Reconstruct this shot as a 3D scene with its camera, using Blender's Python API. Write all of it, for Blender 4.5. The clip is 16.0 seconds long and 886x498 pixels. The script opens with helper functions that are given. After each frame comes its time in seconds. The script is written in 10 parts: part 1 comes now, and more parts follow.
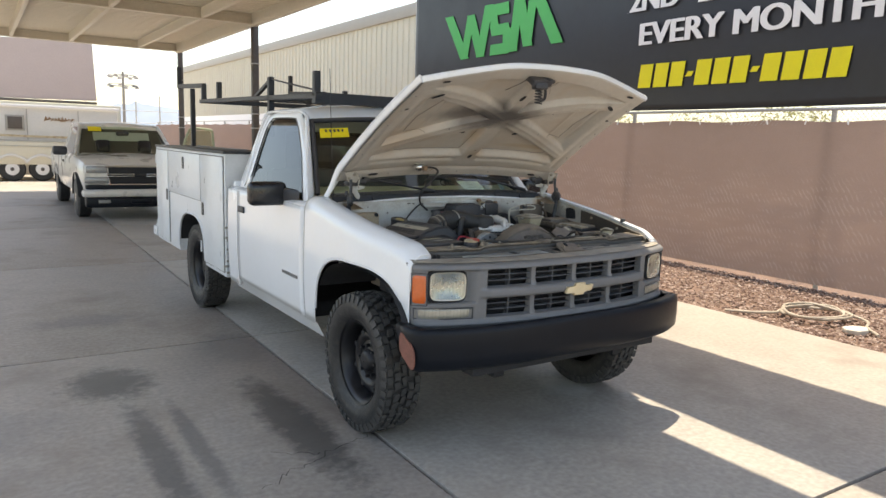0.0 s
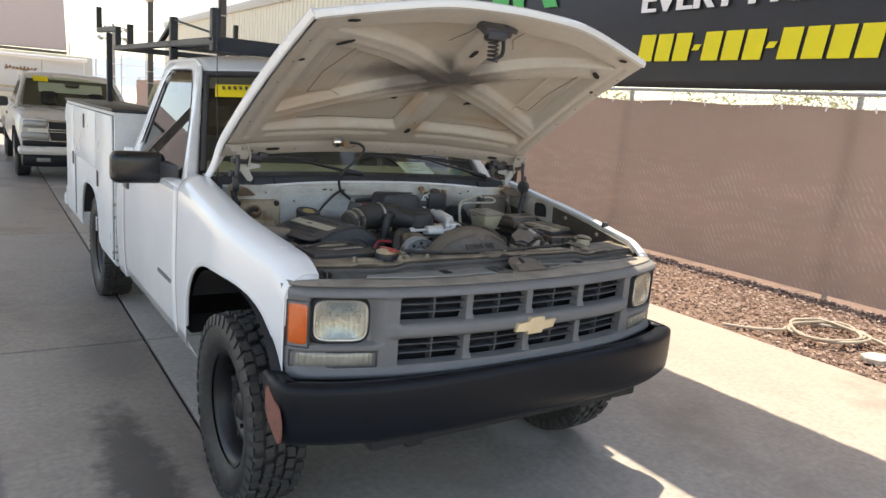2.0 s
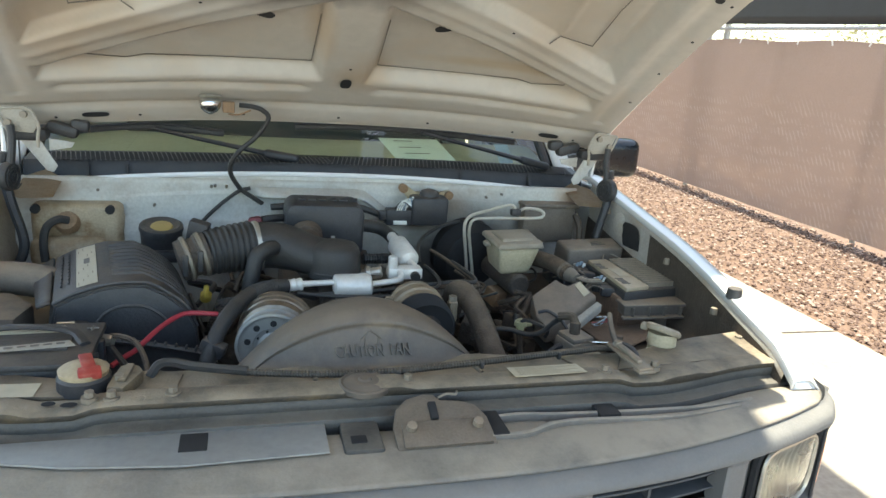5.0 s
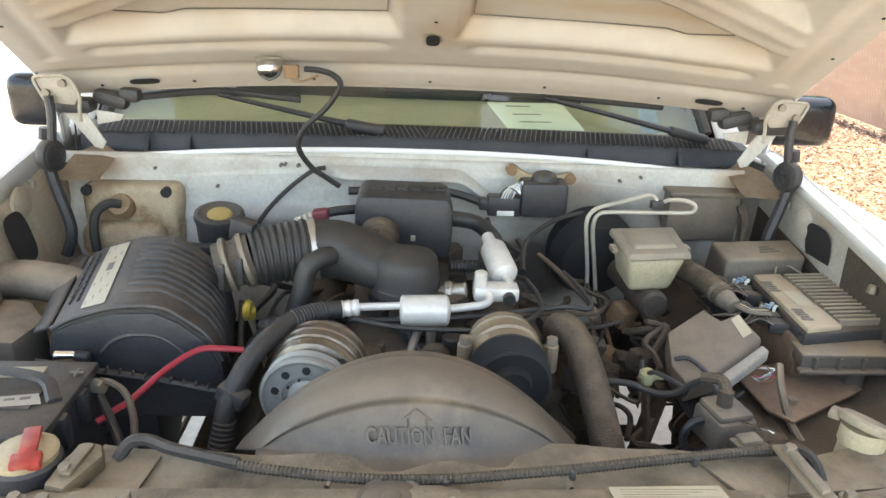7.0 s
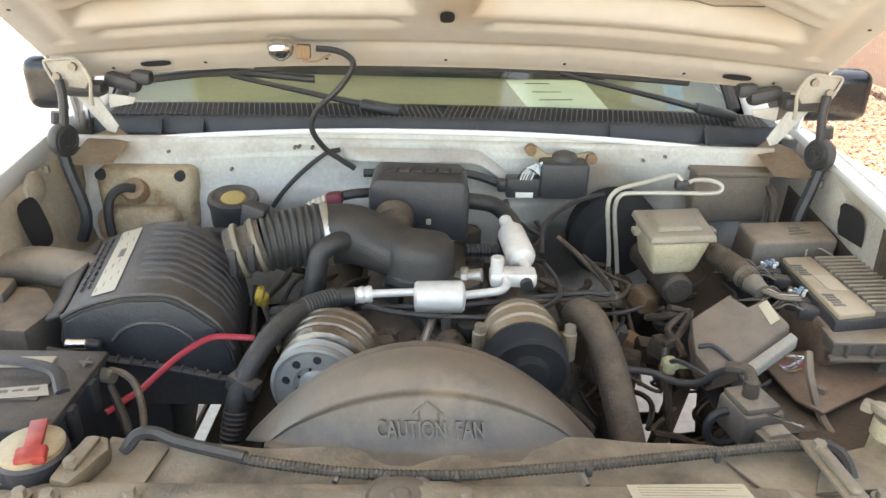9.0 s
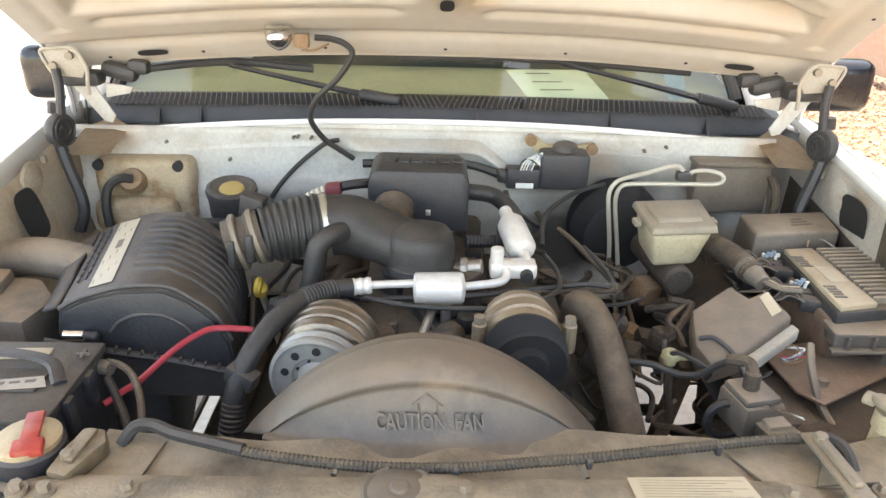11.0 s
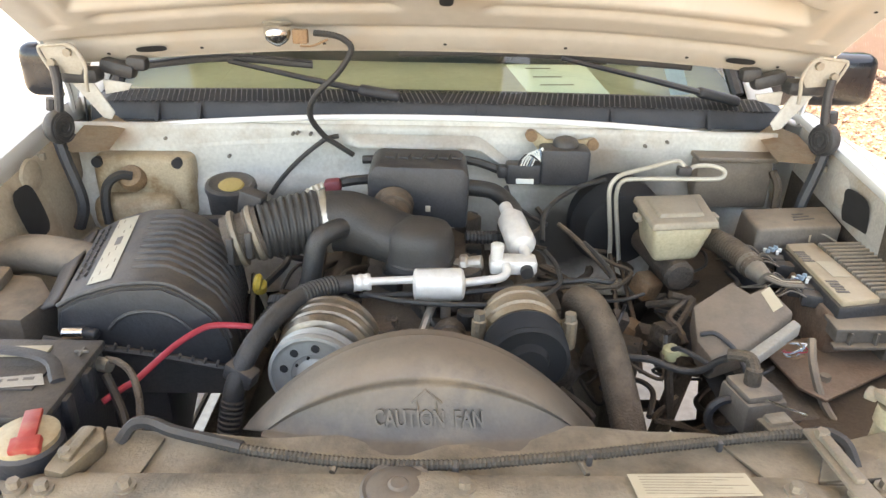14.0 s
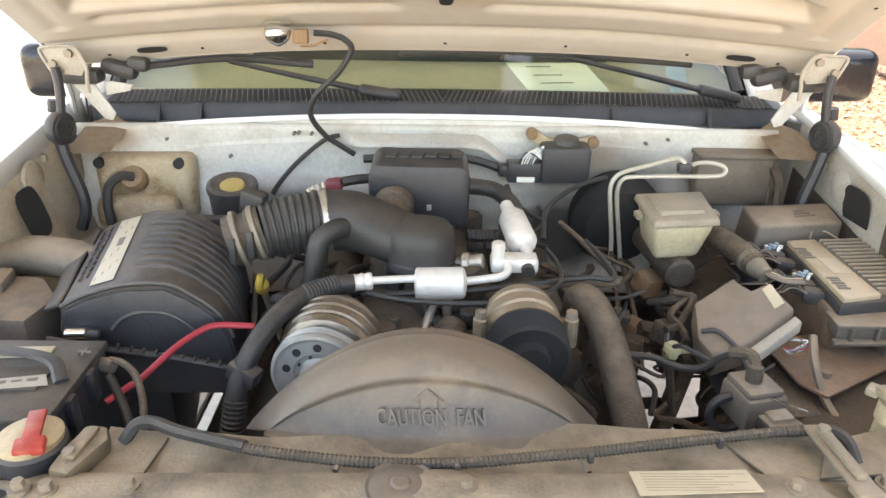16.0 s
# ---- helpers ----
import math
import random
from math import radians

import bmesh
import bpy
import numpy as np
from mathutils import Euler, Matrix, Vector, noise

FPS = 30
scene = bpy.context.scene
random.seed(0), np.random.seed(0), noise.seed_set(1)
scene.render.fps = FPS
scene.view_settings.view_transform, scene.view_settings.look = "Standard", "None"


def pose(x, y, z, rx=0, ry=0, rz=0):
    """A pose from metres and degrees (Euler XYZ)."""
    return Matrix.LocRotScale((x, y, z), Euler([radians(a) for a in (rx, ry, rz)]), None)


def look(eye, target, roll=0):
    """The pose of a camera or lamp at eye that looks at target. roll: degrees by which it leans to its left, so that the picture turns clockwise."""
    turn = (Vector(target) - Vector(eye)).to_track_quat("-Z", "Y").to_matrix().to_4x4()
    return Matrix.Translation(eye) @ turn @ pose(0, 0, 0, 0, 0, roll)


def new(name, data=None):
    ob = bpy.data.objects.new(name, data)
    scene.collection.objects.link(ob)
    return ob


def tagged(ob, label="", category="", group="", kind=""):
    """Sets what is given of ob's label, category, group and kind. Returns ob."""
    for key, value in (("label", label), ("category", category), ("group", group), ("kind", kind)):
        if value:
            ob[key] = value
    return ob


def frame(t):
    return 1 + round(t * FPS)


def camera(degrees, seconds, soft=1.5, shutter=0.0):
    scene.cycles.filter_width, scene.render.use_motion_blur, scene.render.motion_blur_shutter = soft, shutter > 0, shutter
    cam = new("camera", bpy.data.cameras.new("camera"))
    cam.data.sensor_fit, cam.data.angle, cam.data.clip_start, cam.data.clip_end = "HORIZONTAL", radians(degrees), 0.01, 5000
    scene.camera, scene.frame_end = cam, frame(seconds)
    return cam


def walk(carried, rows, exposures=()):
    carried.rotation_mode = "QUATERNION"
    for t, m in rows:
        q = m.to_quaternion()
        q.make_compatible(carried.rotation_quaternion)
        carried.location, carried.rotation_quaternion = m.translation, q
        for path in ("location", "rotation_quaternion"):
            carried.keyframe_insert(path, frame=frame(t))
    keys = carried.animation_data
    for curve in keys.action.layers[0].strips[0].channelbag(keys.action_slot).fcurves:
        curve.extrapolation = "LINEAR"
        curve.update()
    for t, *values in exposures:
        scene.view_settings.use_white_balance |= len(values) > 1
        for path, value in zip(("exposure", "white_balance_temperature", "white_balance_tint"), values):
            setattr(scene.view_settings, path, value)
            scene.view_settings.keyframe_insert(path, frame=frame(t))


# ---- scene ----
cam = camera(64.0, 16.0)
PATH = [
    (0, (-2.619, -3.346, 1.611), (-1.527, -1.698, 1.309), 1.8),
    (0.5, (-2.422, -3.187, 1.62), (-1.341, -1.545, 1.252), 3.1),
    (1, (-2.249, -2.941, 1.612), (-1.149, -1.305, 1.276), 2.3),
    (1.5, (-2.054, -2.755, 1.622), (-0.918, -1.153, 1.245), 0.9),
    (2, (-1.743, -2.604, 1.622), (-0.636, -0.982, 1.242), 4.6),
    (2.5, (-1.498, -2.416, 1.619), (-0.424, -0.79, 1.168), 3.2),
    (3, (-1.267, -2.179, 1.626), (-0.182, -0.56, 1.178), 2.2),
    (3.2, (-1.17, -2.112, 1.632), (-0.098, -0.486, 1.176), 1.8),
    (5.3, (-0.114, -1.4, 1.631), (0.259, 0.475, 1.045), 4.0),
    (5.5, (-0.07, -1.35, 1.64), (0.196, 0.529, 1.01), 3.3),
    (6, (-0.048, -1.204, 1.646), (0.108, 0.658, 0.933), 2.2),
    (6.5, (-0.055, -1.098, 1.656), (0.1, 0.764, 0.943), 1.8),
    (7, (-0.021, -1.073, 1.658), (0.093, 0.78, 0.913), 2.6),
    (7.5, (-0.008, -1.061, 1.657), (0.072, 0.782, 0.884), 1.8),
    (8, (-0.005, -1.049, 1.657), (0.054, 0.788, 0.869), 1.8),
    (8.5, (-0.003, -1.04, 1.658), (0.054, 0.793, 0.859), 1.8),
    (9, (-0.002, -1.036, 1.658), (0.043, 0.794, 0.851), 1.5),
    (11.5, (-0.001, -1.026, 1.654), (0.046, 0.792, 0.822), 1.6),
    (12, (0.001, -1.024, 1.653), (0.051, 0.795, 0.823), 1.6),
    (12.5, (0.0, -1.024, 1.654), (0.047, 0.795, 0.822), 1.7),
    (13, (-0.001, -1.026, 1.654), (0.042, 0.789, 0.815), 1.5),
    (13.5, (0.002, -1.025, 1.654), (0.04, 0.79, 0.817), 1.4),
    (14, (0.003, -1.024, 1.653), (0.043, 0.79, 0.813), 1.3),
    (14.5, (0.002, -1.023, 1.652), (0.04, 0.789, 0.806), 1.3),
    (15, (0.003, -1.023, 1.651), (0.042, 0.789, 0.806), 1.1),
    (15.5, (0.003, -1.024, 1.654), (0.043, 0.788, 0.807), 1.1),
    (16, (0.004, -1.026, 1.655), (0.039, 0.787, 0.81), 0.9),
]
walk(cam, [(t, look(eye, target, roll)) for t, eye, target, roll in PATH],
     exposures=[(0.0, 1.40, 8150, 10), (2.0, 1.51, 8050, 11), (3.2, 1.64, 7950, 10), (5.3, 2.26, 7600, 1), (6.5, 2.78, 8800, 8), (9.0, 3.04, 9300, 10), (11.5, 3.20, 9700, 13), (16.0, 3.20, 9700, 13)])

# ---- light ----
SUN_DIR = Vector((0.07, 0.18, 1.0)).normalized()
world = bpy.data.worlds.new("sky")
scene.world = world
world.use_nodes = True
wn = world.node_tree
sky = wn.nodes.new("ShaderNodeTexSky")
sky.sky_type = "NISHITA"
sky.sun_disc = False
sky.sun_elevation = math.asin(SUN_DIR.z)
sky.sun_rotation = math.atan2(SUN_DIR.x, SUN_DIR.y)
sky.dust_density = 1.4
sky.air_density = 1.0
wn.links.new(sky.outputs[0], wn.nodes["Background"].inputs[0])
wn.nodes["Background"].inputs[1].default_value = 0.15
sun = new("sun", bpy.data.lights.new("sun", "SUN"))
sun.data.energy, sun.data.angle, sun.data.color = 2.9, radians(0.6), (1.0, 0.985, 0.95)
sun.matrix_world = look(SUN_DIR * 40, (0, 0, 0))

# ---- materials ----
def mat(name, color, rough=0.5, metal=0.0, scale=8.0, vary=0.15, fine=60.0, bump=0.05, dust=0.0, dust_color=(0.33, 0.26, 0.19),
        stain=None, stain_amount=0.5, stain_scale=3.0, coat=0.0, ior=1.5, rand=0.0):
    """Painted, plastic, metal or mineral surface: colour varied at two scales, fine relief, dust on faces that look up, stains with their own shape."""
    if dust:
        scale, fine, bump = scale * 1.4, fine * 3.2, bump * 2.2
    m = bpy.data.materials.new(name)
    m.use_nodes = True
    nt = m.node_tree
    n, l = nt.nodes, nt.links
    b = n["Principled BSDF"]
    tc = n.new("ShaderNodeTexCoord")
    n1 = n.new("ShaderNodeTexNoise")
    n1.inputs["Scale"].default_value, n1.inputs["Detail"].default_value = scale, 6
    n2 = n.new("ShaderNodeTexNoise")
    n2.inputs["Scale"].default_value, n2.inputs["Detail"].default_value = fine, 3
    l.new(tc.outputs["Object"], n1.inputs["Vector"])
    l.new(tc.outputs["Object"], n2.inputs["Vector"])
    nm = n.new("ShaderNodeTexNoise")
    nm.inputs["Scale"].default_value, nm.inputs["Detail"].default_value, nm.inputs["Roughness"].default_value = (scale * fine) ** 0.5, 8, 0.7
    l.new(tc.outputs["Object"], nm.inputs["Vector"])
    mid = n.new("ShaderNodeMath")
    mid.operation = "MULTIPLY_ADD"
    mid.inputs[1].default_value, mid.inputs[2].default_value = 0.5, -0.25
    l.new(nm.outputs["Fac"], mid.inputs[0])
    mid2 = n.new("ShaderNodeMath")
    mid2.operation = "ADD"
    l.new(n1.outputs["Fac"], mid2.inputs[0])
    l.new(mid.outputs[0], mid2.inputs[1])
    add = n.new("ShaderNodeMath")
    add.operation = "ADD"
    l.new(mid2.outputs[0], add.inputs[0])
    l.new(n2.outputs["Fac"], add.inputs[1])
    mr = n.new("ShaderNodeMapRange")
    for k, v in zip((1, 2, 3, 4), (0.6, 1.4, 1.0 - vary, 1.0 + vary)):
        mr.inputs[k].default_value = v
    l.new(add.outputs[0], mr.inputs[0])
    col = n.new("ShaderNodeVectorMath")
    col.operation = "SCALE"
    col.inputs[0].default_value = color
    l.new(mr.outputs[0], col.inputs["Scale"])
    out = col.outputs[0]
    if rand:
        oi = n.new("ShaderNodeObjectInfo")
        mr2 = n.new("ShaderNodeMapRange")
        for k, v in zip((1, 2, 3, 4), (0, 1, 1.0 - rand, 1.0 + rand)):
            mr2.inputs[k].default_value = v
        l.new(oi.outputs["Random"], mr2.inputs[0])
        c2 = n.new("ShaderNodeVectorMath")
        c2.operation = "SCALE"
        l.new(out, c2.inputs[0])
        l.new(mr2.outputs[0], c2.inputs["Scale"])
        out = c2.outputs[0]
    rough_out = None
    if stain is not None:
        n3 = n.new("ShaderNodeTexNoise")
        n3.inputs["Scale"].default_value, n3.inputs["Detail"].default_value, n3.inputs["Roughness"].default_value = stain_scale, 8, 0.65
        l.new(tc.outputs["Object"], n3.inputs["Vector"])
        r3 = n.new("ShaderNodeMapRange")
        for k, v in zip((1, 2, 3, 4), (0.5, 0.68, 0.0, stain_amount)):
            r3.inputs[k].default_value = v
        l.new(n3.outputs["Fac"], r3.inputs[0])
        mx = n.new("ShaderNodeMix")
        mx.data_type = "RGBA"
        l.new(r3.outputs[0], mx.inputs["Factor"])
        l.new(out, mx.inputs["A"])
        mx.inputs["B"].default_value = (*stain, 1)
        out = mx.outputs["Result"]
    if dust:
        ge = n.new("ShaderNodeNewGeometry")
        sx = n.new("ShaderNodeSeparateXYZ")
        l.new(ge.outputs["Normal"], sx.inputs[0])
        rd = n.new("ShaderNodeMapRange")
        for k, v in zip((1, 2, 3, 4), (0.15, 0.92, 0.03, 1.0)):
            rd.inputs[k].default_value = v
        l.new(sx.outputs["Z"], rd.inputs[0])
        mu = n.new("ShaderNodeMath")
        mu.operation = "MULTIPLY"
        l.new(rd.outputs[0], mu.inputs[0])
        rn = n.new("ShaderNodeMapRange")
        for k, v in zip((1, 2, 3, 4), (0.25, 0.62, 0.2 * dust, dust)):
            rn.inputs[k].default_value = v
        l.new(mid2.outputs[0], rn.inputs[0])
        l.new(rn.outputs[0], mu.inputs[1])
        mx = n.new("ShaderNodeMix")
        mx.data_type = "RGBA"
        l.new(mu.outputs[0], mx.inputs["Factor"])
        l.new(out, mx.inputs["A"])
        mx.inputs["B"].default_value = (*dust_color, 1)
        out = mx.outputs["Result"]
        mrr = n.new("ShaderNodeMapRange")
        for k, v in zip((1, 2, 3, 4), (0, 1, rough, 0.74)):
            mrr.inputs[k].default_value = v
        l.new(mu.outputs[0], mrr.inputs[0])
        rough_out = mrr.outputs[0]
    l.new(out, b.inputs["Base Color"])
    if rough_out is None:
        rr = n.new("ShaderNodeMapRange")
        for k, v in zip((1, 2, 3, 4), (0.3, 0.7, max(rough - 0.07, 0.02), min(rough + 0.07, 1))):
            rr.inputs[k].default_value = v
        l.new(n1.outputs["Fac"], rr.inputs[0])
        rough_out = rr.outputs[0]
    l.new(rough_out, b.inputs["Roughness"])
    b.inputs["Metallic"].default_value = metal
    b.inputs["IOR"].default_value = ior
    b.inputs["Coat Weight"].default_value = coat
    b.inputs["Coat Roughness"].default_value = 0.08
    if bump:
        bp = n.new("ShaderNodeBump")
        bp.inputs["Strength"].default_value = bump
        bp.inputs["Distance"].default_value = 0.01
        l.new(add.outputs[0], bp.inputs["Height"])
        l.new(bp.outputs[0], b.inputs["Normal"])
    return m


def glass(name, color, rough=0.0, alpha_mix=0.85):
    """Thin pane: clear tinted layer with a glossy coat."""
    m = bpy.data.materials.new(name)
    m.use_nodes = True
    n, l = m.node_tree.nodes, m.node_tree.links
    n.clear()
    o = n.new("ShaderNodeOutputMaterial")
    t = n.new("ShaderNodeBsdfTransparent")
    t.inputs[0].default_value = (*color, 1)
    g = n.new("ShaderNodeBsdfGlossy")
    g.inputs["Roughness"].default_value = rough
    g.inputs["Color"].default_value = (1, 1, 1, 1)
    lw = n.new("ShaderNodeLayerWeight")
    lw.inputs[0].default_value = 0.5
    pw = n.new("ShaderNodeMath")
    pw.operation = "POWER"
    pw.inputs[1].default_value = 4.5
    l.new(lw.outputs["Facing"], pw.inputs[0])
    fr = n.new("ShaderNodeMapRange")
    fr.inputs[3].default_value, fr.inputs[4].default_value = 0.045, 1.0
    l.new(pw.outputs[0], fr.inputs[0])
    mx = n.new("ShaderNodeMixShader")
    l.new(fr.outputs[0], mx.inputs[0])
    l.new(t.outputs[0], mx.inputs[1])
    l.new(g.outputs[0], mx.inputs[2])
    l.new(mx.outputs[0], o.inputs[0])
    return m


DUSTY = (0.195, 0.152, 0.111)
M_WHITE = mat("white_paint", (0.80, 0.82, 0.835), 0.22, 0, 2, 0.015, 40, 0.002, coat=0.6)
M_HINGE = mat("hinge_dusty_paint", (0.40, 0.36, 0.30), 0.5, 0, 10, 0.15, 60, 0.05, dust=0.3, dust_color=(0.33, 0.25, 0.17))
M_UTIL = mat("utility_box_paint", (0.68, 0.705, 0.72), 0.33, 0, 4, 0.05, 50, 0.015, stain=(0.48, 0.48, 0.46), stain_amount=0.25)
M_HOODIN = mat("hood_inner_paint", (0.515, 0.477, 0.425), 0.45, 0, 4, 0.08, 40, 0.03, stain=(0.44, 0.31, 0.19), stain_amount=0.3, stain_scale=5)
M_BAYWHITE = mat("bay_white_paint", (0.57, 0.57, 0.535), 0.42, 0, 6, 0.16, 40, 0.05, dust=0.4, dust_color=(0.40, 0.31, 0.22), stain=(0.30, 0.22, 0.15), stain_amount=0.55, stain_scale=6)
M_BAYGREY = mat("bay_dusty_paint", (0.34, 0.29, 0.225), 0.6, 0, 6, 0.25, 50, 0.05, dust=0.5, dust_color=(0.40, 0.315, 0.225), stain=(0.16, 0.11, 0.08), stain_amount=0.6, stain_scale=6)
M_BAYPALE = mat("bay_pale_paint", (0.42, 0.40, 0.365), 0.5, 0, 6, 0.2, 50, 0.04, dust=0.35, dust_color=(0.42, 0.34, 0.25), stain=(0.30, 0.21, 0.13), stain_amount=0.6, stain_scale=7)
M_TIEBAR = mat("tie_bar_dusty_black", (0.060, 0.053, 0.045), 0.5, 0, 8, 0.3, 60, 0.10, dust=0.82, dust_color=(0.375, 0.305, 0.222), stain=(0.33, 0.235, 0.125), stain_amount=0.42, stain_scale=7)
M_BLACK = mat("black_plastic", (0.034, 0.036, 0.042), 0.44, 0, 10, 0.25, 70, 0.06, dust=0.22, dust_color=DUSTY)
M_BLACKD = mat("dusty_black_plastic", (0.046, 0.046, 0.049), 0.46, 0, 10, 0.25, 70, 0.06, dust=0.42, dust_color=DUSTY)
M_SHROUD = mat("dusty_shroud_plastic", (0.090, 0.078, 0.067), 0.36, 0, 7, 0.2, 60, 0.03, dust=0.80, dust_color=(0.215, 0.170, 0.130), stain=(0.30, 0.23, 0.16), stain_amount=0.45, stain_scale=9)
M_LOOM = mat("dusty_loom", (0.040, 0.035, 0.030), 0.5, 0, 14, 0.25, 80, 0.08, dust=0.5, dust_color=(0.20, 0.155, 0.11))
M_RUBBER = mat("rubber_hose", (0.034, 0.034, 0.035), 0.5, 0, 14, 0.25, 80, 0.08, dust=0.17, dust_color=DUSTY)
M_HOSEBROWN = mat("dusty_radiator_hose", (0.065, 0.050, 0.038), 0.7, 0, 20, 0.35, 90, 0.2, dust=0.55, dust_color=(0.24, 0.172, 0.118))
M_COWL = mat("cowl_plastic", (0.022, 0.026, 0.034), 0.45, 0, 10, 0.2, 60, 0.05, dust=0.18, dust_color=(0.25, 0.22, 0.19))
# grey highlights along the slat tops are put into the upward tint
M_SLATTOP = mat("highlit_vent_slat", (0.05, 0.052, 0.058), 0.42, 0, 10, 0.2, 60, 0.05, dust=0.7, dust_color=(0.24, 0.22, 0.20))
M_ALU = mat("cast_aluminium", (0.58, 0.55, 0.50), 0.42, 0.85, 12, 0.15, 90, 0.12, dust=0.35, dust_color=(0.38, 0.30, 0.22))
M_ALUB = mat("satin_aluminium_line", (0.80, 0.78, 0.74), 0.42, 0.25, 14, 0.10, 90, 0.05, stain=(0.55, 0.50, 0.43), stain_amount=0.4, stain_scale=22)
M_ALTBODY = mat("dull_alternator_case", (0.27, 0.235, 0.195), 0.36, 0.8, 18, 0.3, 60, 0.2, stain=(0.17, 0.14, 0.11), stain_amount=0.6, stain_scale=24)
M_COMP = mat("warm_compressor_case", (0.34, 0.275, 0.205), 0.42, 0.6, 14, 0.2, 70, 0.10, dust=0.3, dust_color=(0.40, 0.31, 0.21))
M_FIN = mat("dusty_cooling_fin", (0.30, 0.26, 0.21), 0.55, 0.2, 14, 0.2, 80, 0.08, dust=0.8, dust_color=(0.40, 0.325, 0.24))
M_HEADER = mat("dusty_header_panel", (0.165, 0.155, 0.14), 0.42, 0, 7, 0.2, 60, 0.05, dust=0.75, dust_color=(0.40, 0.345, 0.275), stain=(0.16, 0.12, 0.11), stain_amount=0.5, stain_scale=8)
M_REFL = mat("silvered_reflector", (0.46, 0.455, 0.41), 0.30, 0.8, 14, 0.2, 60, 0.12)
M_TANK = mat("stained_tank_plastic", (0.43, 0.34, 0.23), 0.5, 0, 10, 0.25, 60, 0.06, dust=0.25, dust_color=(0.36, 0.27, 0.17), stain=(0.20, 0.11, 0.045), stain_amount=0.9, stain_scale=11)
M_YELLOWED = mat("yellowed_centre", (0.46, 0.33, 0.09), 0.5, 0, 14, 0.2, 60, 0.05, dust=0.3)
M_SLAT = mat("dark_grille_slat", (0.085, 0.088, 0.095), 0.5, 0, 8, 0.15, 60, 0.04)
M_STEEL = mat("zinc_steel", (0.60, 0.57, 0.50), 0.38, 0.8, 15, 0.15, 90, 0.05)
M_BRAKE = mat("dull_steel_line", (0.52, 0.49, 0.42), 0.45, 0.35, 15, 0.12, 90, 0.05)
M_RUST = mat("rusty_bracket", (0.27, 0.17, 0.10), 0.75, 0.1, 12, 0.3, 70, 0.15, dust=0.3)
M_PRIMER = mat("red_primer", (0.22, 0.085, 0.06), 0.7, 0, 18, 0.3, 90, 0.05)
M_ENGINE = mat("engine_block_grime", (0.085, 0.070, 0.058), 0.7, 0.1, 12, 0.4, 60, 0.2, dust=0.4, dust_color=(0.19, 0.14, 0.10))
# near-black for dark parts and for shade coloured into holes and gaps
M_DARK = mat("dark_parts_and_cavity_shade", (0.021, 0.021, 0.023), 0.8, 0, 10, 0.2, 50, 0.0)
M_TAN = mat("aged_tan_plastic", (0.46, 0.38, 0.25), 0.45, 0, 9, 0.2, 60, 0.04, dust=0.4, dust_color=(0.36, 0.27, 0.17), stain=(0.20, 0.12, 0.06), stain_amount=0.85, stain_scale=9)
M_RESERVOIR = mat("reservoir_plastic", (0.50, 0.435, 0.30), 0.4, 0, 8, 0.2, 60, 0.03, dust=0.5, dust_color=(0.36, 0.28, 0.20), stain=(0.25, 0.20, 0.11), stain_amount=0.6, stain_scale=14)
M_RESCAP = mat("reservoir_cap", (0.30, 0.26, 0.20), 0.5, 0, 12, 0.2, 60, 0.05, dust=0.6, dust_color=(0.40, 0.33, 0.25))
M_FUSE = mat("fuse_box_lid", (0.14, 0.122, 0.104), 0.55, 0, 9, 0.2, 60, 0.05, dust=0.9, dust_color=(0.33, 0.262, 0.195))
M_ECULABEL = mat("tan_ecu_label", (0.47, 0.385, 0.27), 0.5, 0, 10, 0.12, 60, 0.02, stain=(0.33, 0.24, 0.15), stain_amount=0.5, stain_scale=18)
M_GREYBASE = mat("grey_relay_base", (0.40, 0.38, 0.33), 0.55, 0, 12, 0.2, 60, 0.03, dust=0.4)
M_COVER = mat("brown_relay_cover", (0.15, 0.122, 0.098), 0.5, 0, 9, 0.25, 60, 0.05, dust=0.75, dust_color=(0.27, 0.208, 0.155), stain=(0.10, 0.08, 0.065), stain_amount=0.4, stain_scale=22)
M_DIRTBROWN = mat("brown_dusty_steel", (0.22, 0.150, 0.11), 0.7, 0, 9, 0.3, 60, 0.15, dust=0.5, dust_color=(0.34, 0.245, 0.175), stain=(0.09, 0.065, 0.05), stain_amount=0.5, stain_scale=14)
M_APRON = mat("dark_brown_apron", (0.075, 0.060, 0.048), 0.7, 0, 8, 0.35, 60, 0.12, dust=0.45, dust_color=(0.15, 0.11, 0.08), stain=(0.04, 0.033, 0.028), stain_amount=0.5, stain_scale=12)
M_SHRUB = mat("yellow_green_leaves", (0.22, 0.22, 0.05), 0.6, 0, 3, 0.35, 30, 0.0)
M_BARK = mat("shrub_bark", (0.16, 0.12, 0.085), 0.9, 0, 10, 0.3, 60, 0.2)
M_LABEL = mat("printed_label", (0.51, 0.45, 0.33), 0.45, 0, 12, 0.1, 80, 0.01, stain=(0.45, 0.37, 0.26), stain_amount=0.4, stain_scale=20)
M_MIRROR = mat("gloss_black_mirror_shell", (0.014, 0.015, 0.018), 0.2, 0, 10, 0.2, 70, 0.01, ior=1.5)
M_RUSTPLATE = mat("rust_stained_plate", (0.42, 0.31, 0.20), 0.6, 0, 14, 0.25, 70, 0.08, dust=0.3, dust_color=(0.40, 0.30, 0.20), stain=(0.30, 0.14, 0.05), stain_amount=0.8, stain_scale=16)
M_LATCH = mat("worn_latch_steel", (0.165, 0.138, 0.112), 0.5, 0.3, 12, 0.25, 80, 0.08, dust=0.2)
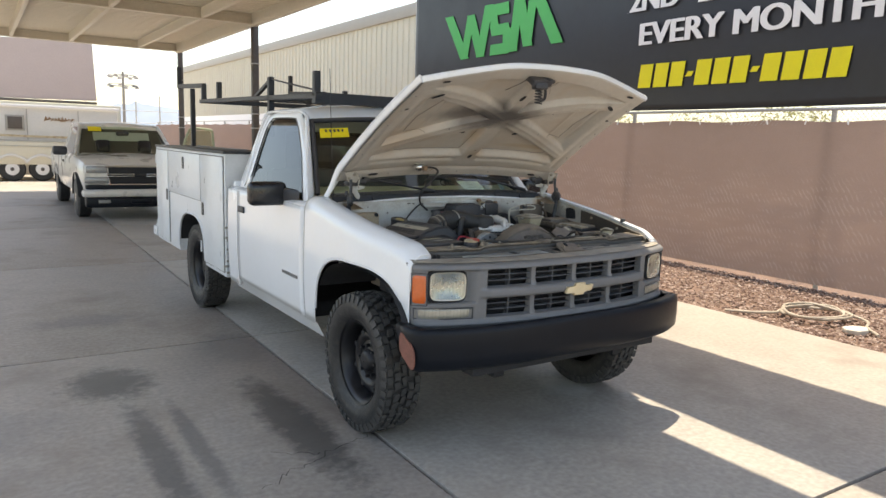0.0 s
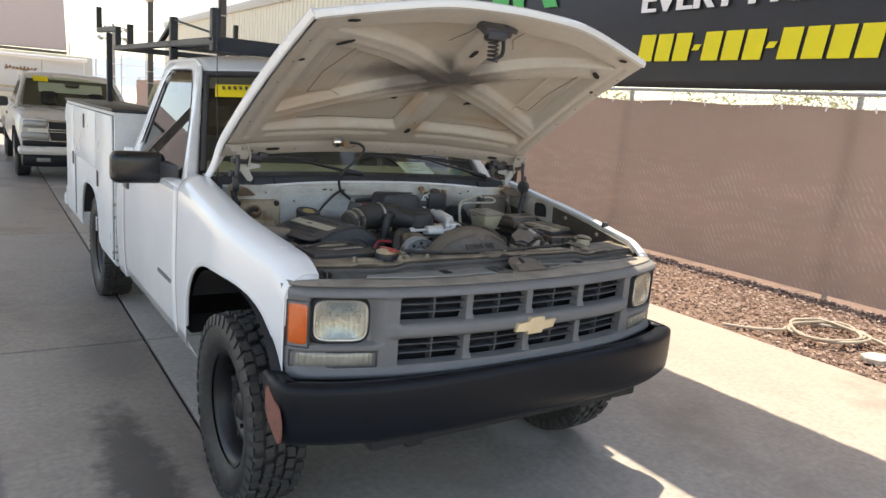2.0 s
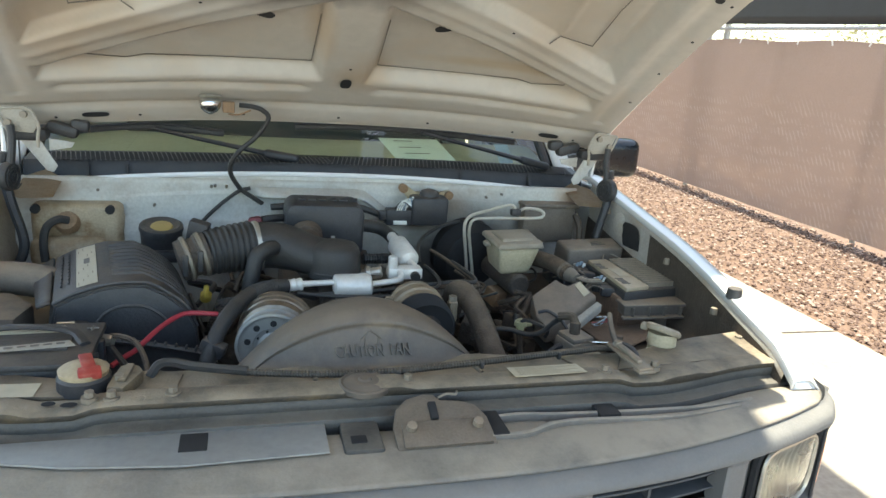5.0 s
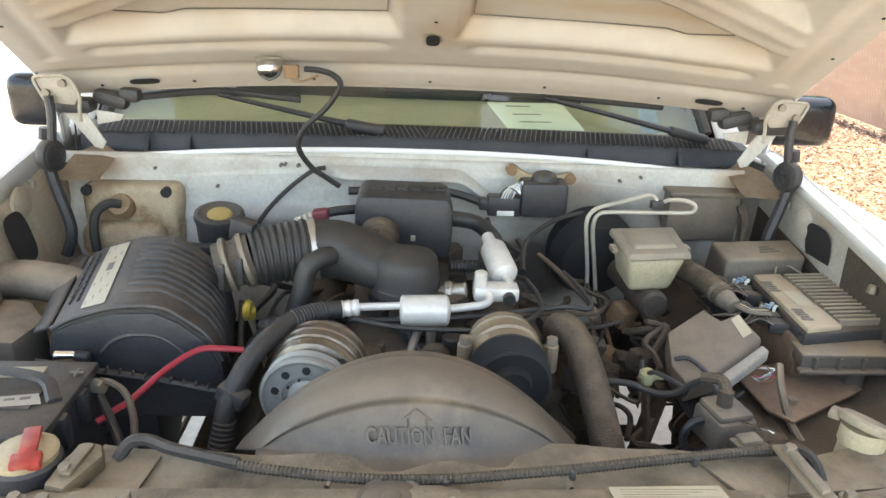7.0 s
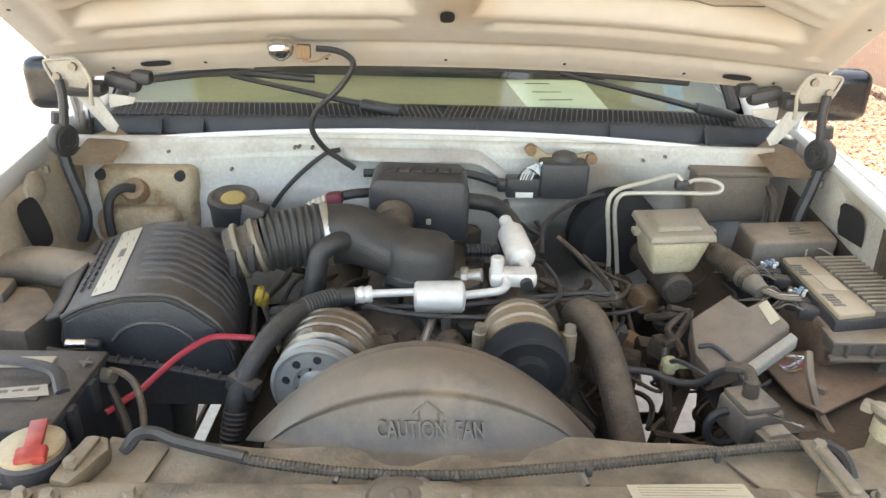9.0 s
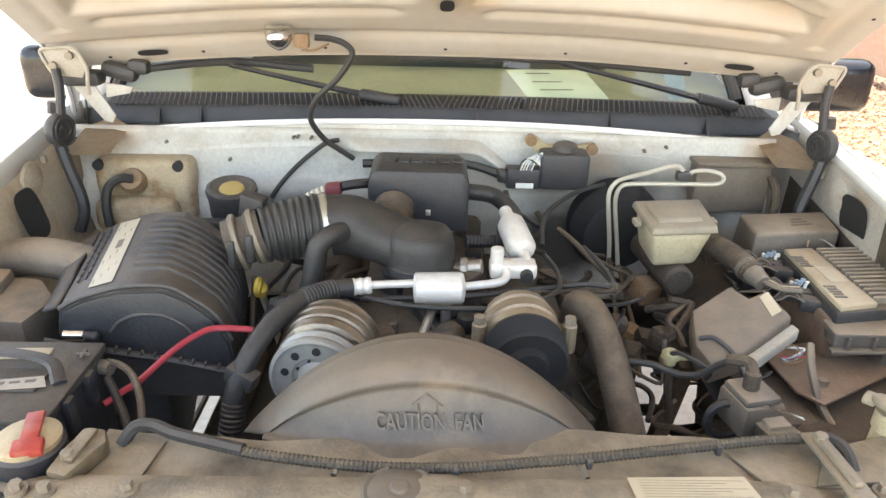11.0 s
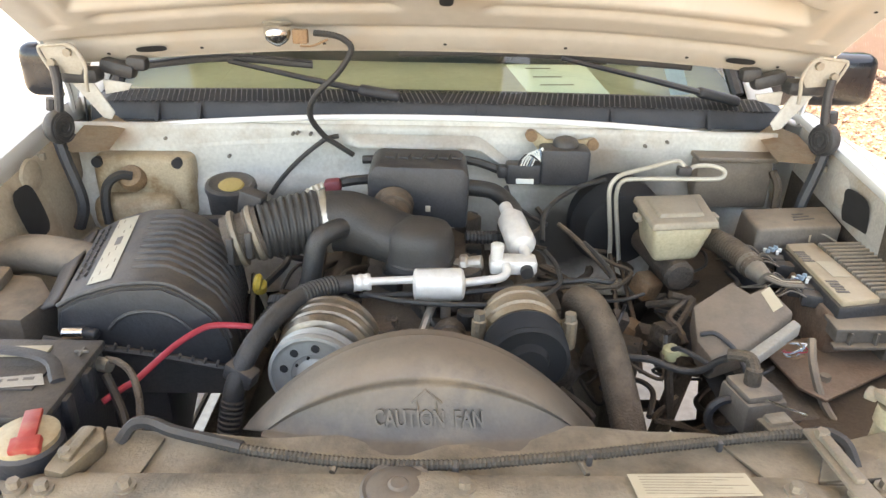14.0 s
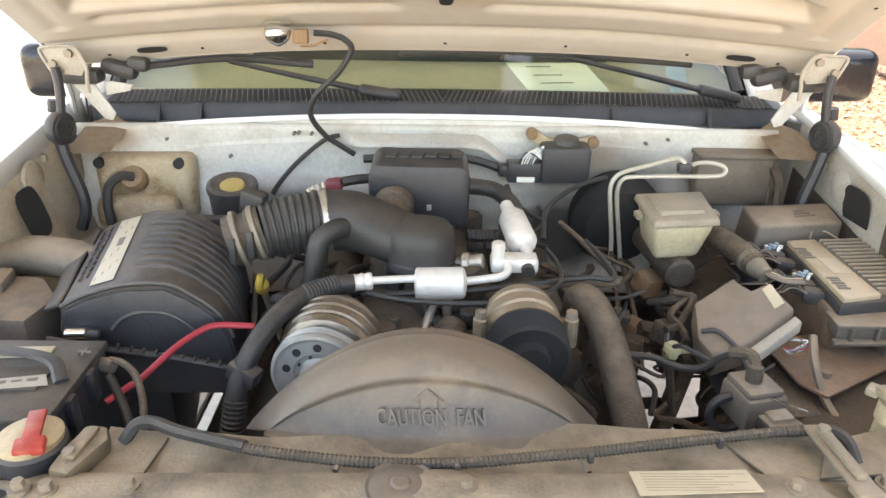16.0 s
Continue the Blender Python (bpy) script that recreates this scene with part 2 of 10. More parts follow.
M_LEDGE = mat("dusty_dark_ledge", (0.050, 0.050, 0.050), 0.5, 0, 8, 0.3, 60, 0.06, dust=0.62, dust_color=(0.22, 0.195, 0.158))
M_BOLT = mat("dusty_bolt", (0.27, 0.235, 0.19), 0.5, 0.4, 15, 0.2, 90, 0.05, dust=0.4)
M_CLEAR = glass("clear_lens", (0.94, 0.95, 0.93))
M_LABELW = mat("white_paper", (0.80, 0.82, 0.78), 0.6, 0, 12, 0.04, 80, 0.0)
M_INK = mat("ink", (0.05, 0.05, 0.05), 0.6, 0, 12, 0.1, 80, 0.0)
M_INKB = mat("faded_ink", (0.16, 0.14, 0.12), 0.6, 0, 12, 0.1, 80, 0.0)
M_RED = mat("red_cable", (0.40, 0.035, 0.055), 0.4, 0, 12, 0.12, 60, 0.02)
M_REDCAP = mat("red_cap_lever", (0.42, 0.05, 0.04), 0.5, 0, 18, 0.3, 60, 0.05, stain=(0.33, 0.17, 0.12), stain_amount=0.5, stain_scale=30)
M_YELLOW = mat("yellow_dipstick", (0.52, 0.37, 0.07), 0.45, 0, 14, 0.1, 60, 0.02)
M_MAROON = mat("maroon_connector", (0.22, 0.05, 0.06), 0.5, 0, 14, 0.2, 60, 0.02)
M_BLUEW = mat("blue_connector", (0.26, 0.36, 0.44), 0.45, 0, 14, 0.2, 60, 0.02)
M_VALVE = mat("tan_valve_cap", (0.40, 0.38, 0.22), 0.5, 0, 14, 0.2, 60, 0.02, dust=0.3)
M_GREEN = mat("green_valve", (0.34, 0.36, 0.23), 0.5, 0, 14, 0.2, 60, 0.02)
M_PULLEY = mat("pulley_steel", (0.33, 0.335, 0.325), 0.45, 0.25, 12, 0.12, 70, 0.05)
M_GRILLE = mat("grille_grey_plastic", (0.165, 0.165, 0.167), 0.5, 0, 6, 0.08, 60, 0.04, dust=0.25, dust_color=(0.33, 0.30, 0.26))
M_BUMPER = mat("bumper_black_paint", (0.006, 0.008, 0.012), 0.38, 0, 9, 0.25, 60, 0.03, dust=0.06, dust_color=(0.034, 0.034, 0.036), ior=1.31)
M_BOWTIE = mat("gold_badge", (0.74, 0.60, 0.38), 0.42, 0.25, 20, 0.06, 60, 0.01)
M_AMBER = mat("amber_lens", (0.66, 0.115, 0.014), 0.15, 0, 20, 0.1, 90, 0.02, coat=0.6)
M_LENS2 = mat("parking_lens", (0.34, 0.325, 0.27), 0.15, 0.25, 18, 0.2, 60, 0.05, coat=0.8)
M_CHROME = mat("bright_metal", (0.75, 0.75, 0.74), 0.15, 1.0, 10, 0.05, 60, 0.01)
M_TREAD = mat("tread_rubber", (0.048, 0.047, 0.046), 0.62, 0, 18, 0.3, 80, 0.1, dust=0.4, dust_color=(0.16, 0.145, 0.125))
M_TYRE = mat("tyre_rubber", (0.016, 0.016, 0.017), 0.5, 0, 14, 0.3, 80, 0.1, dust=0.15, dust_color=(0.10, 0.09, 0.08), stain=(0.075, 0.068, 0.06), stain_amount=0.5, stain_scale=26)
M_RIM = mat("black_steel_wheel", (0.010, 0.010, 0.012), 0.40, 0.1, 14, 0.25, 80, 0.04)
M_RACK = mat("rack_black_steel", (0.022, 0.024, 0.03), 0.45, 0.2, 12, 0.2, 80, 0.05, dust=0.2)
M_GLASS = glass("windscreen_glass", (0.74, 0.81, 0.71))
M_GLASSD = glass("tinted_door_glass", (0.10, 0.105, 0.105))
M_DASH = mat("dashboard_vinyl", (0.50, 0.47, 0.36), 0.6, 0, 8, 0.1, 60, 0.05)
M_SEAT = mat("seat_cloth", (0.13, 0.135, 0.14), 0.9, 0, 8, 0.2, 90, 0.1)
M_SUNSTRIP = mat("yellow_auction_sticker", (0.85, 0.66, 0.02), 0.6, 0, 12, 0.05, 60, 0.0)
M_CONC = mat("concrete", (0.368, 0.330, 0.285), 0.50, 0, 0.9, 0.28, 30, 0.05, stain=(0.222, 0.186, 0.152), stain_amount=0.7, stain_scale=0.9, rand=0.05)
M_JOINT = mat("joint_filler", (0.06, 0.055, 0.05), 0.9, 0, 6, 0.3, 60, 0.1)
M_GROUND = mat("desert_ground", (0.40, 0.34, 0.28), 0.95, 0, 0.2, 0.15, 5, 0.1)
M_GRAVELB = mat("gravel_bed", (0.17, 0.108, 0.08), 0.95, 0, 14, 0.3, 60, 0.4)
M_FENCE = mat("brown_mesh_fabric", (0.335, 0.245, 0.208), 0.85, 0, 1.5, 0.12, 60, 0.06)
M_POST = mat("galvanised_post", (0.45, 0.44, 0.42), 0.5, 0.6, 10, 0.12, 60, 0.03)
M_BANNER = mat("black_banner_vinyl", (0.018, 0.019, 0.024), 0.42, 0, 1.5, 0.15, 8, 0.06)
M_BWHITE = mat("banner_white_print", (0.78, 0.76, 0.74), 0.6, 0, 6, 0.04, 60, 0.0)
M_BGREEN = mat("banner_green_print", (0.06, 0.42, 0.11), 0.6, 0, 6, 0.06, 60, 0.0)
M_BYELL = mat("banner_yellow_print", (0.78, 0.68, 0.02), 0.6, 0, 6, 0.05, 60, 0.0)
M_SIDING = mat("cream_metal_siding", (0.60, 0.56, 0.45), 0.5, 0.0, 1.0, 0.06, 20, 0.02)
M_TRIMG = mat("grey_metal_trim", (0.36, 0.345, 0.31), 0.5, 0.0, 2.0, 0.08, 20, 0.02)
M_CANOPY = mat("canopy_steel_cream", (0.58, 0.535, 0.445), 0.5, 0.0, 2.0, 0.08, 20, 0.02)
M_CPOST = mat("canopy_dark_post", (0.10, 0.085, 0.075), 0.5, 0.2, 4.0, 0.2, 30, 0.04)
# mast steel made paler, with distance haze put into its colour
M_MAST = mat("haze_tinted_mast_steel", (0.24, 0.225, 0.21), 0.6, 0.1, 1.0, 0.1, 8, 0.02)
M_FARLAMP = mat("car_lamp_lens", (0.27, 0.265, 0.25), 0.2, 0.2, 18, 0.2, 60, 0.03, coat=0.6)
M_SILVER = mat("silver_car_paint", (0.62, 0.59, 0.54), 0.3, 0.12, 3, 0.05, 40, 0.01, coat=0.5)
M_RV = mat("trailer_white", (0.62, 0.60, 0.56), 0.5, 0, 1.0, 0.08, 20, 0.02)
M_PINK = mat("beige_panel", (0.46, 0.37, 0.34), 0.7, 0, 0.5, 0.06, 20, 0.02)
# bluish tone: the haze of distance is put into the hills' colour
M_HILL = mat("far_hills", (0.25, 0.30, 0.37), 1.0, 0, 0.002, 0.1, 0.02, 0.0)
M_GHOSE = mat("garden_hose", (0.36, 0.31, 0.25), 0.6, 0, 10, 0.1, 60, 0.03)
M_STONE = mat("gravel_stone", (0.235, 0.145, 0.108), 0.9, 0, 3.0, 0.35, 60, 0.1)
M_FLAG = mat("flat_stone", (0.50, 0.45, 0.38), 0.9, 0, 10, 0.15, 60, 0.1)


# ---- mesh tools ----
def thing(name, at, label, category, group="", kind=""):
    ob = new(name)
    ob.empty_display_size = 0.1
    ob.location = at
    ob.matrix_basis = Matrix.Translation(at)
    return tagged(ob, label, category, group, kind)


def flat(name, bm, material, smooth=35):
    bmesh.ops.recalc_face_normals(bm, faces=bm.faces)
    me = bpy.data.meshes.new(name)
    bm.to_mesh(me)
    bm.free()
    me.materials.append(material)
    if smooth:
        me.polygons.foreach_set("use_smooth", [True] * len(me.polygons))
        me.set_sharp_from_angle(angle=radians(smooth))
    return new(name, me)


def part(name, bm, material, parent, label="", smooth=35):
    """One mesh under a thing or a part; its vertices are given in world metres."""
    ob = flat(name, bm, material, smooth)
    ob.parent = parent
    top = parent
    while top.parent is not None:
        top = top.parent
    if parent.parent is None:
        ob.matrix_parent_inverse = top.matrix_basis.inverted() if parent.type == "EMPTY" else Matrix.Identity(4)
    if label:
        ob["label"] = label
    return ob


def structure(name, bm, material, label, category, smooth=35):
    return tagged(flat(name, bm, material, smooth), label, category, "", "structure")


def B():
    return bmesh.new()


def box(bm, c, s, bevel=0.0, rot=None, seg=2):
    """A box of size s round c, its edges rounded by bevel, turned by rot (degrees x, y, z)."""
    r = bmesh.ops.create_cube(bm, size=1.0)
    vs = r["verts"]
    bmesh.ops.scale(bm, vec=s, verts=vs)
    if bevel:
        es = list({e for v in vs for e in v.link_edges})
        out = bmesh.ops.bevel(bm, geom=es, offset=bevel, segments=seg, affect="EDGES", profile=0.5)
        vs = list({v for f in out["faces"] for v in f.verts} | {v for v in vs if v.is_valid})
    if rot:
        bmesh.ops.rotate(bm, cent=(0, 0, 0), matrix=Euler([radians(a) for a in rot]).to_matrix(), verts=vs)
    bmesh.ops.translate(bm, vec=c, verts=vs)
    return bm


def frame_of(d):
    d = Vector(d).normalized()
    up = Vector((0, 0, 1)) if abs(d.z) < 0.95 else Vector((1, 0, 0))
    a = d.cross(up).normalized()
    return a, a.cross(d).normalized()


def ring(bm, c, a, b, ra, rb, seg, power=1.0):
    out = []
    for i in range(seg):
        w = 2 * math.pi * i / seg
        x, y = math.cos(w), math.sin(w)
        if power != 1.0:
            x, y = math.copysign(abs(x) ** power, x), math.copysign(abs(y) ** power, y)
        out.append(bm.verts.new(Vector(c) + Vector(a) * (ra * x) + Vector(b) * (rb * y)))
    return out


def bridge(bm, r0, r1, closed=True):
    n = len(r0)
    for i in range(n if closed else n - 1):
        j = (i + 1) % n
        bm.faces.new((r0[i], r0[j], r1[j], r1[i]))


def spin(bm, p0, p1, profile, seg=24, cap=True):
    """A turned body: profile of (share of the way from p0 to p1, radius)."""
    p0, p1 = Vector(p0), Vector(p1)
    a, b = frame_of(p1 - p0)
    prev = first = None
    for t, r in profile:
        cur = ring(bm, p0.lerp(p1, t), a, b, r, r, seg)
        if prev:
            bridge(bm, prev, cur)
        else:
            first = cur
        prev = cur
    if cap:
        bm.faces.new(first)
        bm.faces.new(prev)
    return bm


def cyl(bm, p0, p1, r, r1=None, seg=20, edge=0.0):
    r1 = r if r1 is None else r1
    if edge:
        n = (Vector(p1) - Vector(p0)).length
        e = min(edge / n, 0.45)
        return spin(bm, p0, p1, [(0, r - edge), (e, r), (1 - e, r1), (1, r1 - edge)], seg)
    return spin(bm, p0, p1, [(0, r), (1, r1)], seg)


def curve(pts, steps=8):
    """Points of a smooth line through pts."""
    p = [Vector(q) for q in pts]
    if len(p) < 3:
        return p
    p = [p[0] * 2 - p[1]] + p + [p[-1] * 2 - p[-2]]
    out = []
    for i in range(1, len(p) - 2):
        for k in range(steps):
            t = k / steps
            a, b, c, d = p[i - 1], p[i], p[i + 1], p[i + 2]
            out.append(0.5 * ((2 * b) + (c - a) * t + (2 * a - 5 * b + 4 * c - d) * t * t + (3 * b - a - 3 * c + d) * t ** 3))
    out.append(p[-2])
    return out


def tube(bm, pts, r, seg=10, steps=8, rib=0.0, pitch=0.012, flatten=1.0, r_end=None, straight=False):
    """A hose, pipe or wire along a smooth line; rib: height of its corrugations, pitch apart."""
    line = [Vector(q) for q in pts] if straight else curve(pts, steps)
    if rib:
        total = sum((line[i + 1] - line[i]).length for i in range(len(line) - 1))
        n = max(int(total / pitch) * 4, 4)
        dense, acc, i = [], 0.0, 0
        lens = [(line[k + 1] - line[k]).length for k in range(len(line) - 1)]
        for k in range(n + 1):
            s = total * k / n
            while i < len(lens) - 1 and s > acc + lens[i]:
                acc += lens[i]
                i += 1
            dense.append(line[i].lerp(line[i + 1], min((s - acc) / max(lens[i], 1e-6), 1)))
        line = dense
    prev, a = None, None
    first = None
    n = len(line)
    for k, p in enumerate(line):
        d = (line[min(k + 1, n - 1)] - line[max(k - 1, 0)])
        if d.length < 1e-9:
            continue
        d.normalize()
        if a is None:
            a, b = frame_of(d)
        else:
            a = (a - d * a.dot(d)).normalized()
            b = a.cross(d).normalized()
        rr = r if r_end is None else r + (r_end - r) * k / (n - 1)
        if rib:
            rr += rib * (1 if k % 4 in (1, 2) else 0)
        cur = ring(bm, p, a, b, rr, rr * flatten, seg)
        if prev:
            bridge(bm, prev, cur)
        else:
            first = cur
        prev = cur
    bm.faces.new(first)
    bm.faces.new(prev)
    return bm


def prism(bm, poly, axis, lo, hi, bevel=0.0):
    """A polygon of (a, b) pairs pushed along axis from lo to hi."""
    def at(a, b, c):
        return {"x": (c, a, b), "y": (a, c, b), "z": (a, b, c)}[axis]
    v0 = [bm.verts.new(at(a, b, lo)) for a, b in poly]
    v1 = [bm.verts.new(at(a, b, hi)) for a, b in poly]
    fs = [bm.faces.new(v0), bm.faces.new(v1)]
    n = len(poly)
    for i in range(n):
        j = (i + 1) % n
        fs.append(bm.faces.new((v0[i], v0[j], v1[j], v1[i])))
    if bevel:
        es = list({e for f in fs for e in f.edges})
        bmesh.ops.bevel(bm, geom=es, offset=bevel, segments=2, affect="EDGES", profile=0.5)
    return bm


def sheet(bm, fn, nu, nv):
    """A surface fn(u, v) over the unit square."""
    g = [[bm.verts.new(fn(i / nu, j / nv)) for j in range(nv + 1)] for i in range(nu + 1)]
    for i in range(nu):
        for j in range(nv):
            bm.faces.new((g[i][j], g[i + 1][j], g[i + 1][j + 1], g[i][j + 1]))
    return g


def solid(ob, thick, offset=-1):
    md = ob.modifiers.new("thickness", "SOLIDIFY")
    md.thickness, md.offset = thick, offset
    return ob


def smooth01(a, b, x):
    t = min(max((x - a) / (b - a), 0.0), 1.0)
    return t * t * (3 - 2 * t)


def words(name, text, size, m, material, parent=None, depth=0.002, label="", shear=0.0, bold=0.0):
    """Letters in the built-in font as a mesh, lying at the pose m."""
    cu = bpy.data.curves.new(name, "FONT")
    cu.body, cu.size, cu.extrude, cu.shear, cu.offset = text, size, depth, shear, bold
    cu.align_x, cu.align_y = "CENTER", "CENTER"
    tmp = new(name, cu)
    me = bpy.data.meshes.new_from_object(tmp.evaluated_get(bpy.context.evaluated_depsgraph_get()))
    bpy.data.objects.remove(tmp)
    me.transform(m)
    me.materials.clear()
    me.materials.append(material)
    ob = new(name, me)
    if parent is not None:
        ob.parent = parent
        if parent.type == "EMPTY" and parent.parent is None:
            ob.matrix_parent_inverse = parent.matrix_basis.inverted()
    if label:
        ob["label"] = label
    return ob


# ---- the yard: ground, slabs, gravel ----
SKEW = Matrix.Translation((-0.85, 0, 0)) @ pose(0, 0, 0, 0, 0, -0.9) @ Matrix.Translation((0.85, 0, 0))
EDGE_X = 3.56

bm = B()
sheet(bm, lambda u, v: ((u - 0.5) * 6000, (v - 0.4) * 6000, -0.10), 12, 12)
structure("ground", bm, M_GROUND, "pale dusty desert ground reaching to the horizon", "ground")

bm = B()
prism(bm, [(-23.0, -14.0), (EDGE_X - 0.03, -14.0), (EDGE_X - 0.03, 24.0), (-23.0, 24.0)], "z", -0.09, -0.022)
bm.transform(SKEW)
structure("pavement_bed", bm, M_JOINT, "dark filler in the joints between concrete slabs", "joint filler")


def concrete():
    """Trowelled concrete with oil spots, tyre scuffs and paler wear, each with its own outline."""
    m = M_CONC
    n, l = m.node_tree.nodes, m.node_tree.links
    b = n["Principled BSDF"]
    src = b.inputs["Base Color"].links[0].from_socket
    tc = n.new("ShaderNodeTexCoord")
    wob = n.new("ShaderNodeTexNoise")
    wob.inputs["Scale"].default_value, wob.inputs["Detail"].default_value, wob.inputs["Roughness"].default_value = 11.0, 10, 0.68
    l.new(tc.outputs["Object"], wob.inputs["Vector"])
    spots = [((-1.97, 1.47), (0.30, 0.36), (0.10, 0.093, 0.085), 0.85), ((-1.92, 0.25), (0.10, 0.85), (0.115, 0.11, 0.105), 0.75),
             ((-1.72, 0.25), (0.06, 0.75), (0.13, 0.125, 0.12), 0.65), ((-1.18, 0.30), (0.17, 0.95), (0.10, 0.092, 0.083), 0.85),
             ((0.62, 0.02), (0.18, 0.22), (0.55, 0.53, 0.49), 0.6), ((-1.9, 3.2), (0.5, 0.25), (0.16, 0.155, 0.15), 0.45),
             ((-2.8, 0.9), (0.6, 0.4), (0.2, 0.19, 0.18), 0.4), ((-1.05, 1.9), (0.25, 0.5), (0.18, 0.175, 0.17), 0.5)]
    for (cx, cy), (rx, ry), tone, amount in spots:
        sub = n.new("ShaderNodeVectorMath")
        sub.operation = "SUBTRACT"
        sub.inputs[1].default_value = (cx, cy, 0)
        l.new(tc.outputs["Object"], sub.inputs[0])
        dv = n.new("ShaderNodeVectorMath")
        dv.operation = "MULTIPLY"
        dv.inputs[1].default_value = (1 / rx, 1 / ry, 0)
        l.new(sub.outputs[0], dv.inputs[0])
        ln = n.new("ShaderNodeVectorMath")
        ln.operation = "LENGTH"
        l.new(dv.outputs[0], ln.inputs[0])
        ad = n.new("ShaderNodeMath")
        ad.operation = "MULTIPLY_ADD"
        l.new(wob.outputs["Fac"], ad.inputs[0])
        ad.inputs[1].default_value = 1.6
        l.new(ln.outputs["Value"], ad.inputs[2])
        mr = n.new("ShaderNodeMapRange")
        for k, v in zip((1, 2, 3, 4), (1.35, 1.85, amount, 0.0)):
            mr.inputs[k].default_value = v
        l.new(ad.outputs[0], mr.inputs[0])
        mx = n.new("ShaderNodeMix")
        mx.data_type = "RGBA"
        l.new(mr.outputs[0], mx.inputs["Factor"])
        l.new(src, mx.inputs["A"])
        mx.inputs["B"].default_value = (*tone, 1)
        src = mx.outputs["Result"]
    l.new(src, b.inputs["Base Color"])


concrete()

bm = B()
sheet(bm, lambda u, v: (EDGE_X - 0.06 + u * 3.2 + 0.015 * (-10 + 50 * v), -10 + 50 * v, -0.045 + 0.02 * noise.noise((u * 5, v * 60, 0.3))), 16, 160)
structure("gravel_bed", bm, M_GRAVELB, "strip of reddish crushed gravel along the fence", "gravel bed")

# loose stones, the nearest stretch denser
rng = random.Random(5)
verts, faces = [], []
ICO = [(0, 0, 1), (0.9, 0, 0.2), (0.1, 0.9, 0.1), (-0.85, 0.1, 0.25), (0, -0.9, 0.1), (0.1, 0.05, -0.7)]
ICOF = [(0, 1, 2), (0, 2, 3), (0, 3, 4), (0, 4, 1), (5, 2, 1), (5, 3, 2), (5, 4, 3), (5, 1, 4)]
for k in range(26000):
    y = -3.0 + 17.0 * rng.random() ** 1.35
    x = EDGE_X + 0.06 + 2.18 * rng.random() + 0.016 * y
    s = 0.010 + 0.016 * rng.random() ** 2
    w = rng.random() * 6.3
    c, d = math.cos(w), math.sin(w)
    sx, sy, sz = s * rng.uniform(0.8, 1.5), s * rng.uniform(0.7, 1.1), s * rng.uniform(0.5, 0.9)
    o = len(verts)
    for a, b, e in ICO:
        verts.append((x + c * a * sx - d * b * sy, y + d * a * sx + c * b * sy, -0.036 + sz * 0.5 + e * sz))
    faces += [(o + i, o + j, o + q) for i, j, q in ICOF]
me = bpy.data.meshes.new("gravel_stones")
me.from_pydata(verts, [], faces)
me.materials.append(M_STONE)
nt = M_STONE.node_tree
isl = nt.nodes.new("ShaderNodeNewGeometry")
ramp = nt.nodes.new("ShaderNodeValToRGB")
ramp.color_ramp.elements[0].color = (0.11, 0.066, 0.054, 1)
ramp.color_ramp.elements[1].color = (0.42, 0.33, 0.275, 1)
mid = ramp.color_ramp.elements.new(0.55)
mid.color = (0.225, 0.15, 0.12, 1)
nt.links.new(isl.outputs["Random Per Island"], ramp.inputs[0])
nt.links.new(ramp.outputs[0], nt.nodes["Principled BSDF"].inputs["Base Color"])
tagged(new("gravel_stones", me), "loose reddish-brown crushed stones lying on the gravel bed", "gravel", "", "stuff")

# coiled hose and a flat stone on the gravel
hose = thing("garden_hose", (4.25, 0.4, -0.02), "dusty beige garden hose loosely coiled on gravel", "hose")
bm = B()
pts = [(3.70, 0.95, -0.005), (3.85, 0.75, 0.0), (4.05, 0.62, 0.005)]
for k in range(34):
    w = 2.2 - k * 0.62
    pts.append((4.38 + 0.36 * math.cos(w) + 0.05 * math.sin(k * 1.7), 0.40 + 0.27 * math.sin(w) + 0.03 * math.cos(k), 0.004 + 0.0011 * k))
pts += [(4.55, 0.0, 0.01), (4.30, -0.15, 0.0), (4.1, -0.35, -0.005)]
tube(bm, pts, 0.014, 8, 6)
part("hose_coil", bm, M_GHOSE, hose)
rock = thing("flat_stone", (4.12, -0.14, -0.03), "pale flat broken stone lying on gravel", "stone")
bm = B()
prism(bm, [(3.98, -0.12), (4.06, -0.04), (4.2, -0.06), (4.27, -0.16), (4.15, -0.24), (4.02, -0.22)], "z", -0.03, 0.015, 0.008)
part("slab", bm, M_FLAG, rock)

# ---- fence with brown mesh fabric ----
FX = 5.80
nt = M_FENCE.node_tree
tr = nt.nodes.new("ShaderNodeBsdfTranslucent")
tr.inputs[0].default_value = (0.36, 0.25, 0.20, 1)
ms = nt.nodes.new("ShaderNodeMixShader")
ms.inputs[0].default_value = 0.35
nt.links.new(nt.nodes["Principled BSDF"].outputs[0], ms.inputs[1])
nt.links.new(tr.outputs[0], ms.inputs[2])
nt.links.new(ms.outputs[0], nt.nodes["Material Output"].inputs[0])
fence = thing("chain_link_fence", (FX, 8.0, -0.05), "chain-link fence covered with brown privacy mesh fabric", "fence", kind="structure")


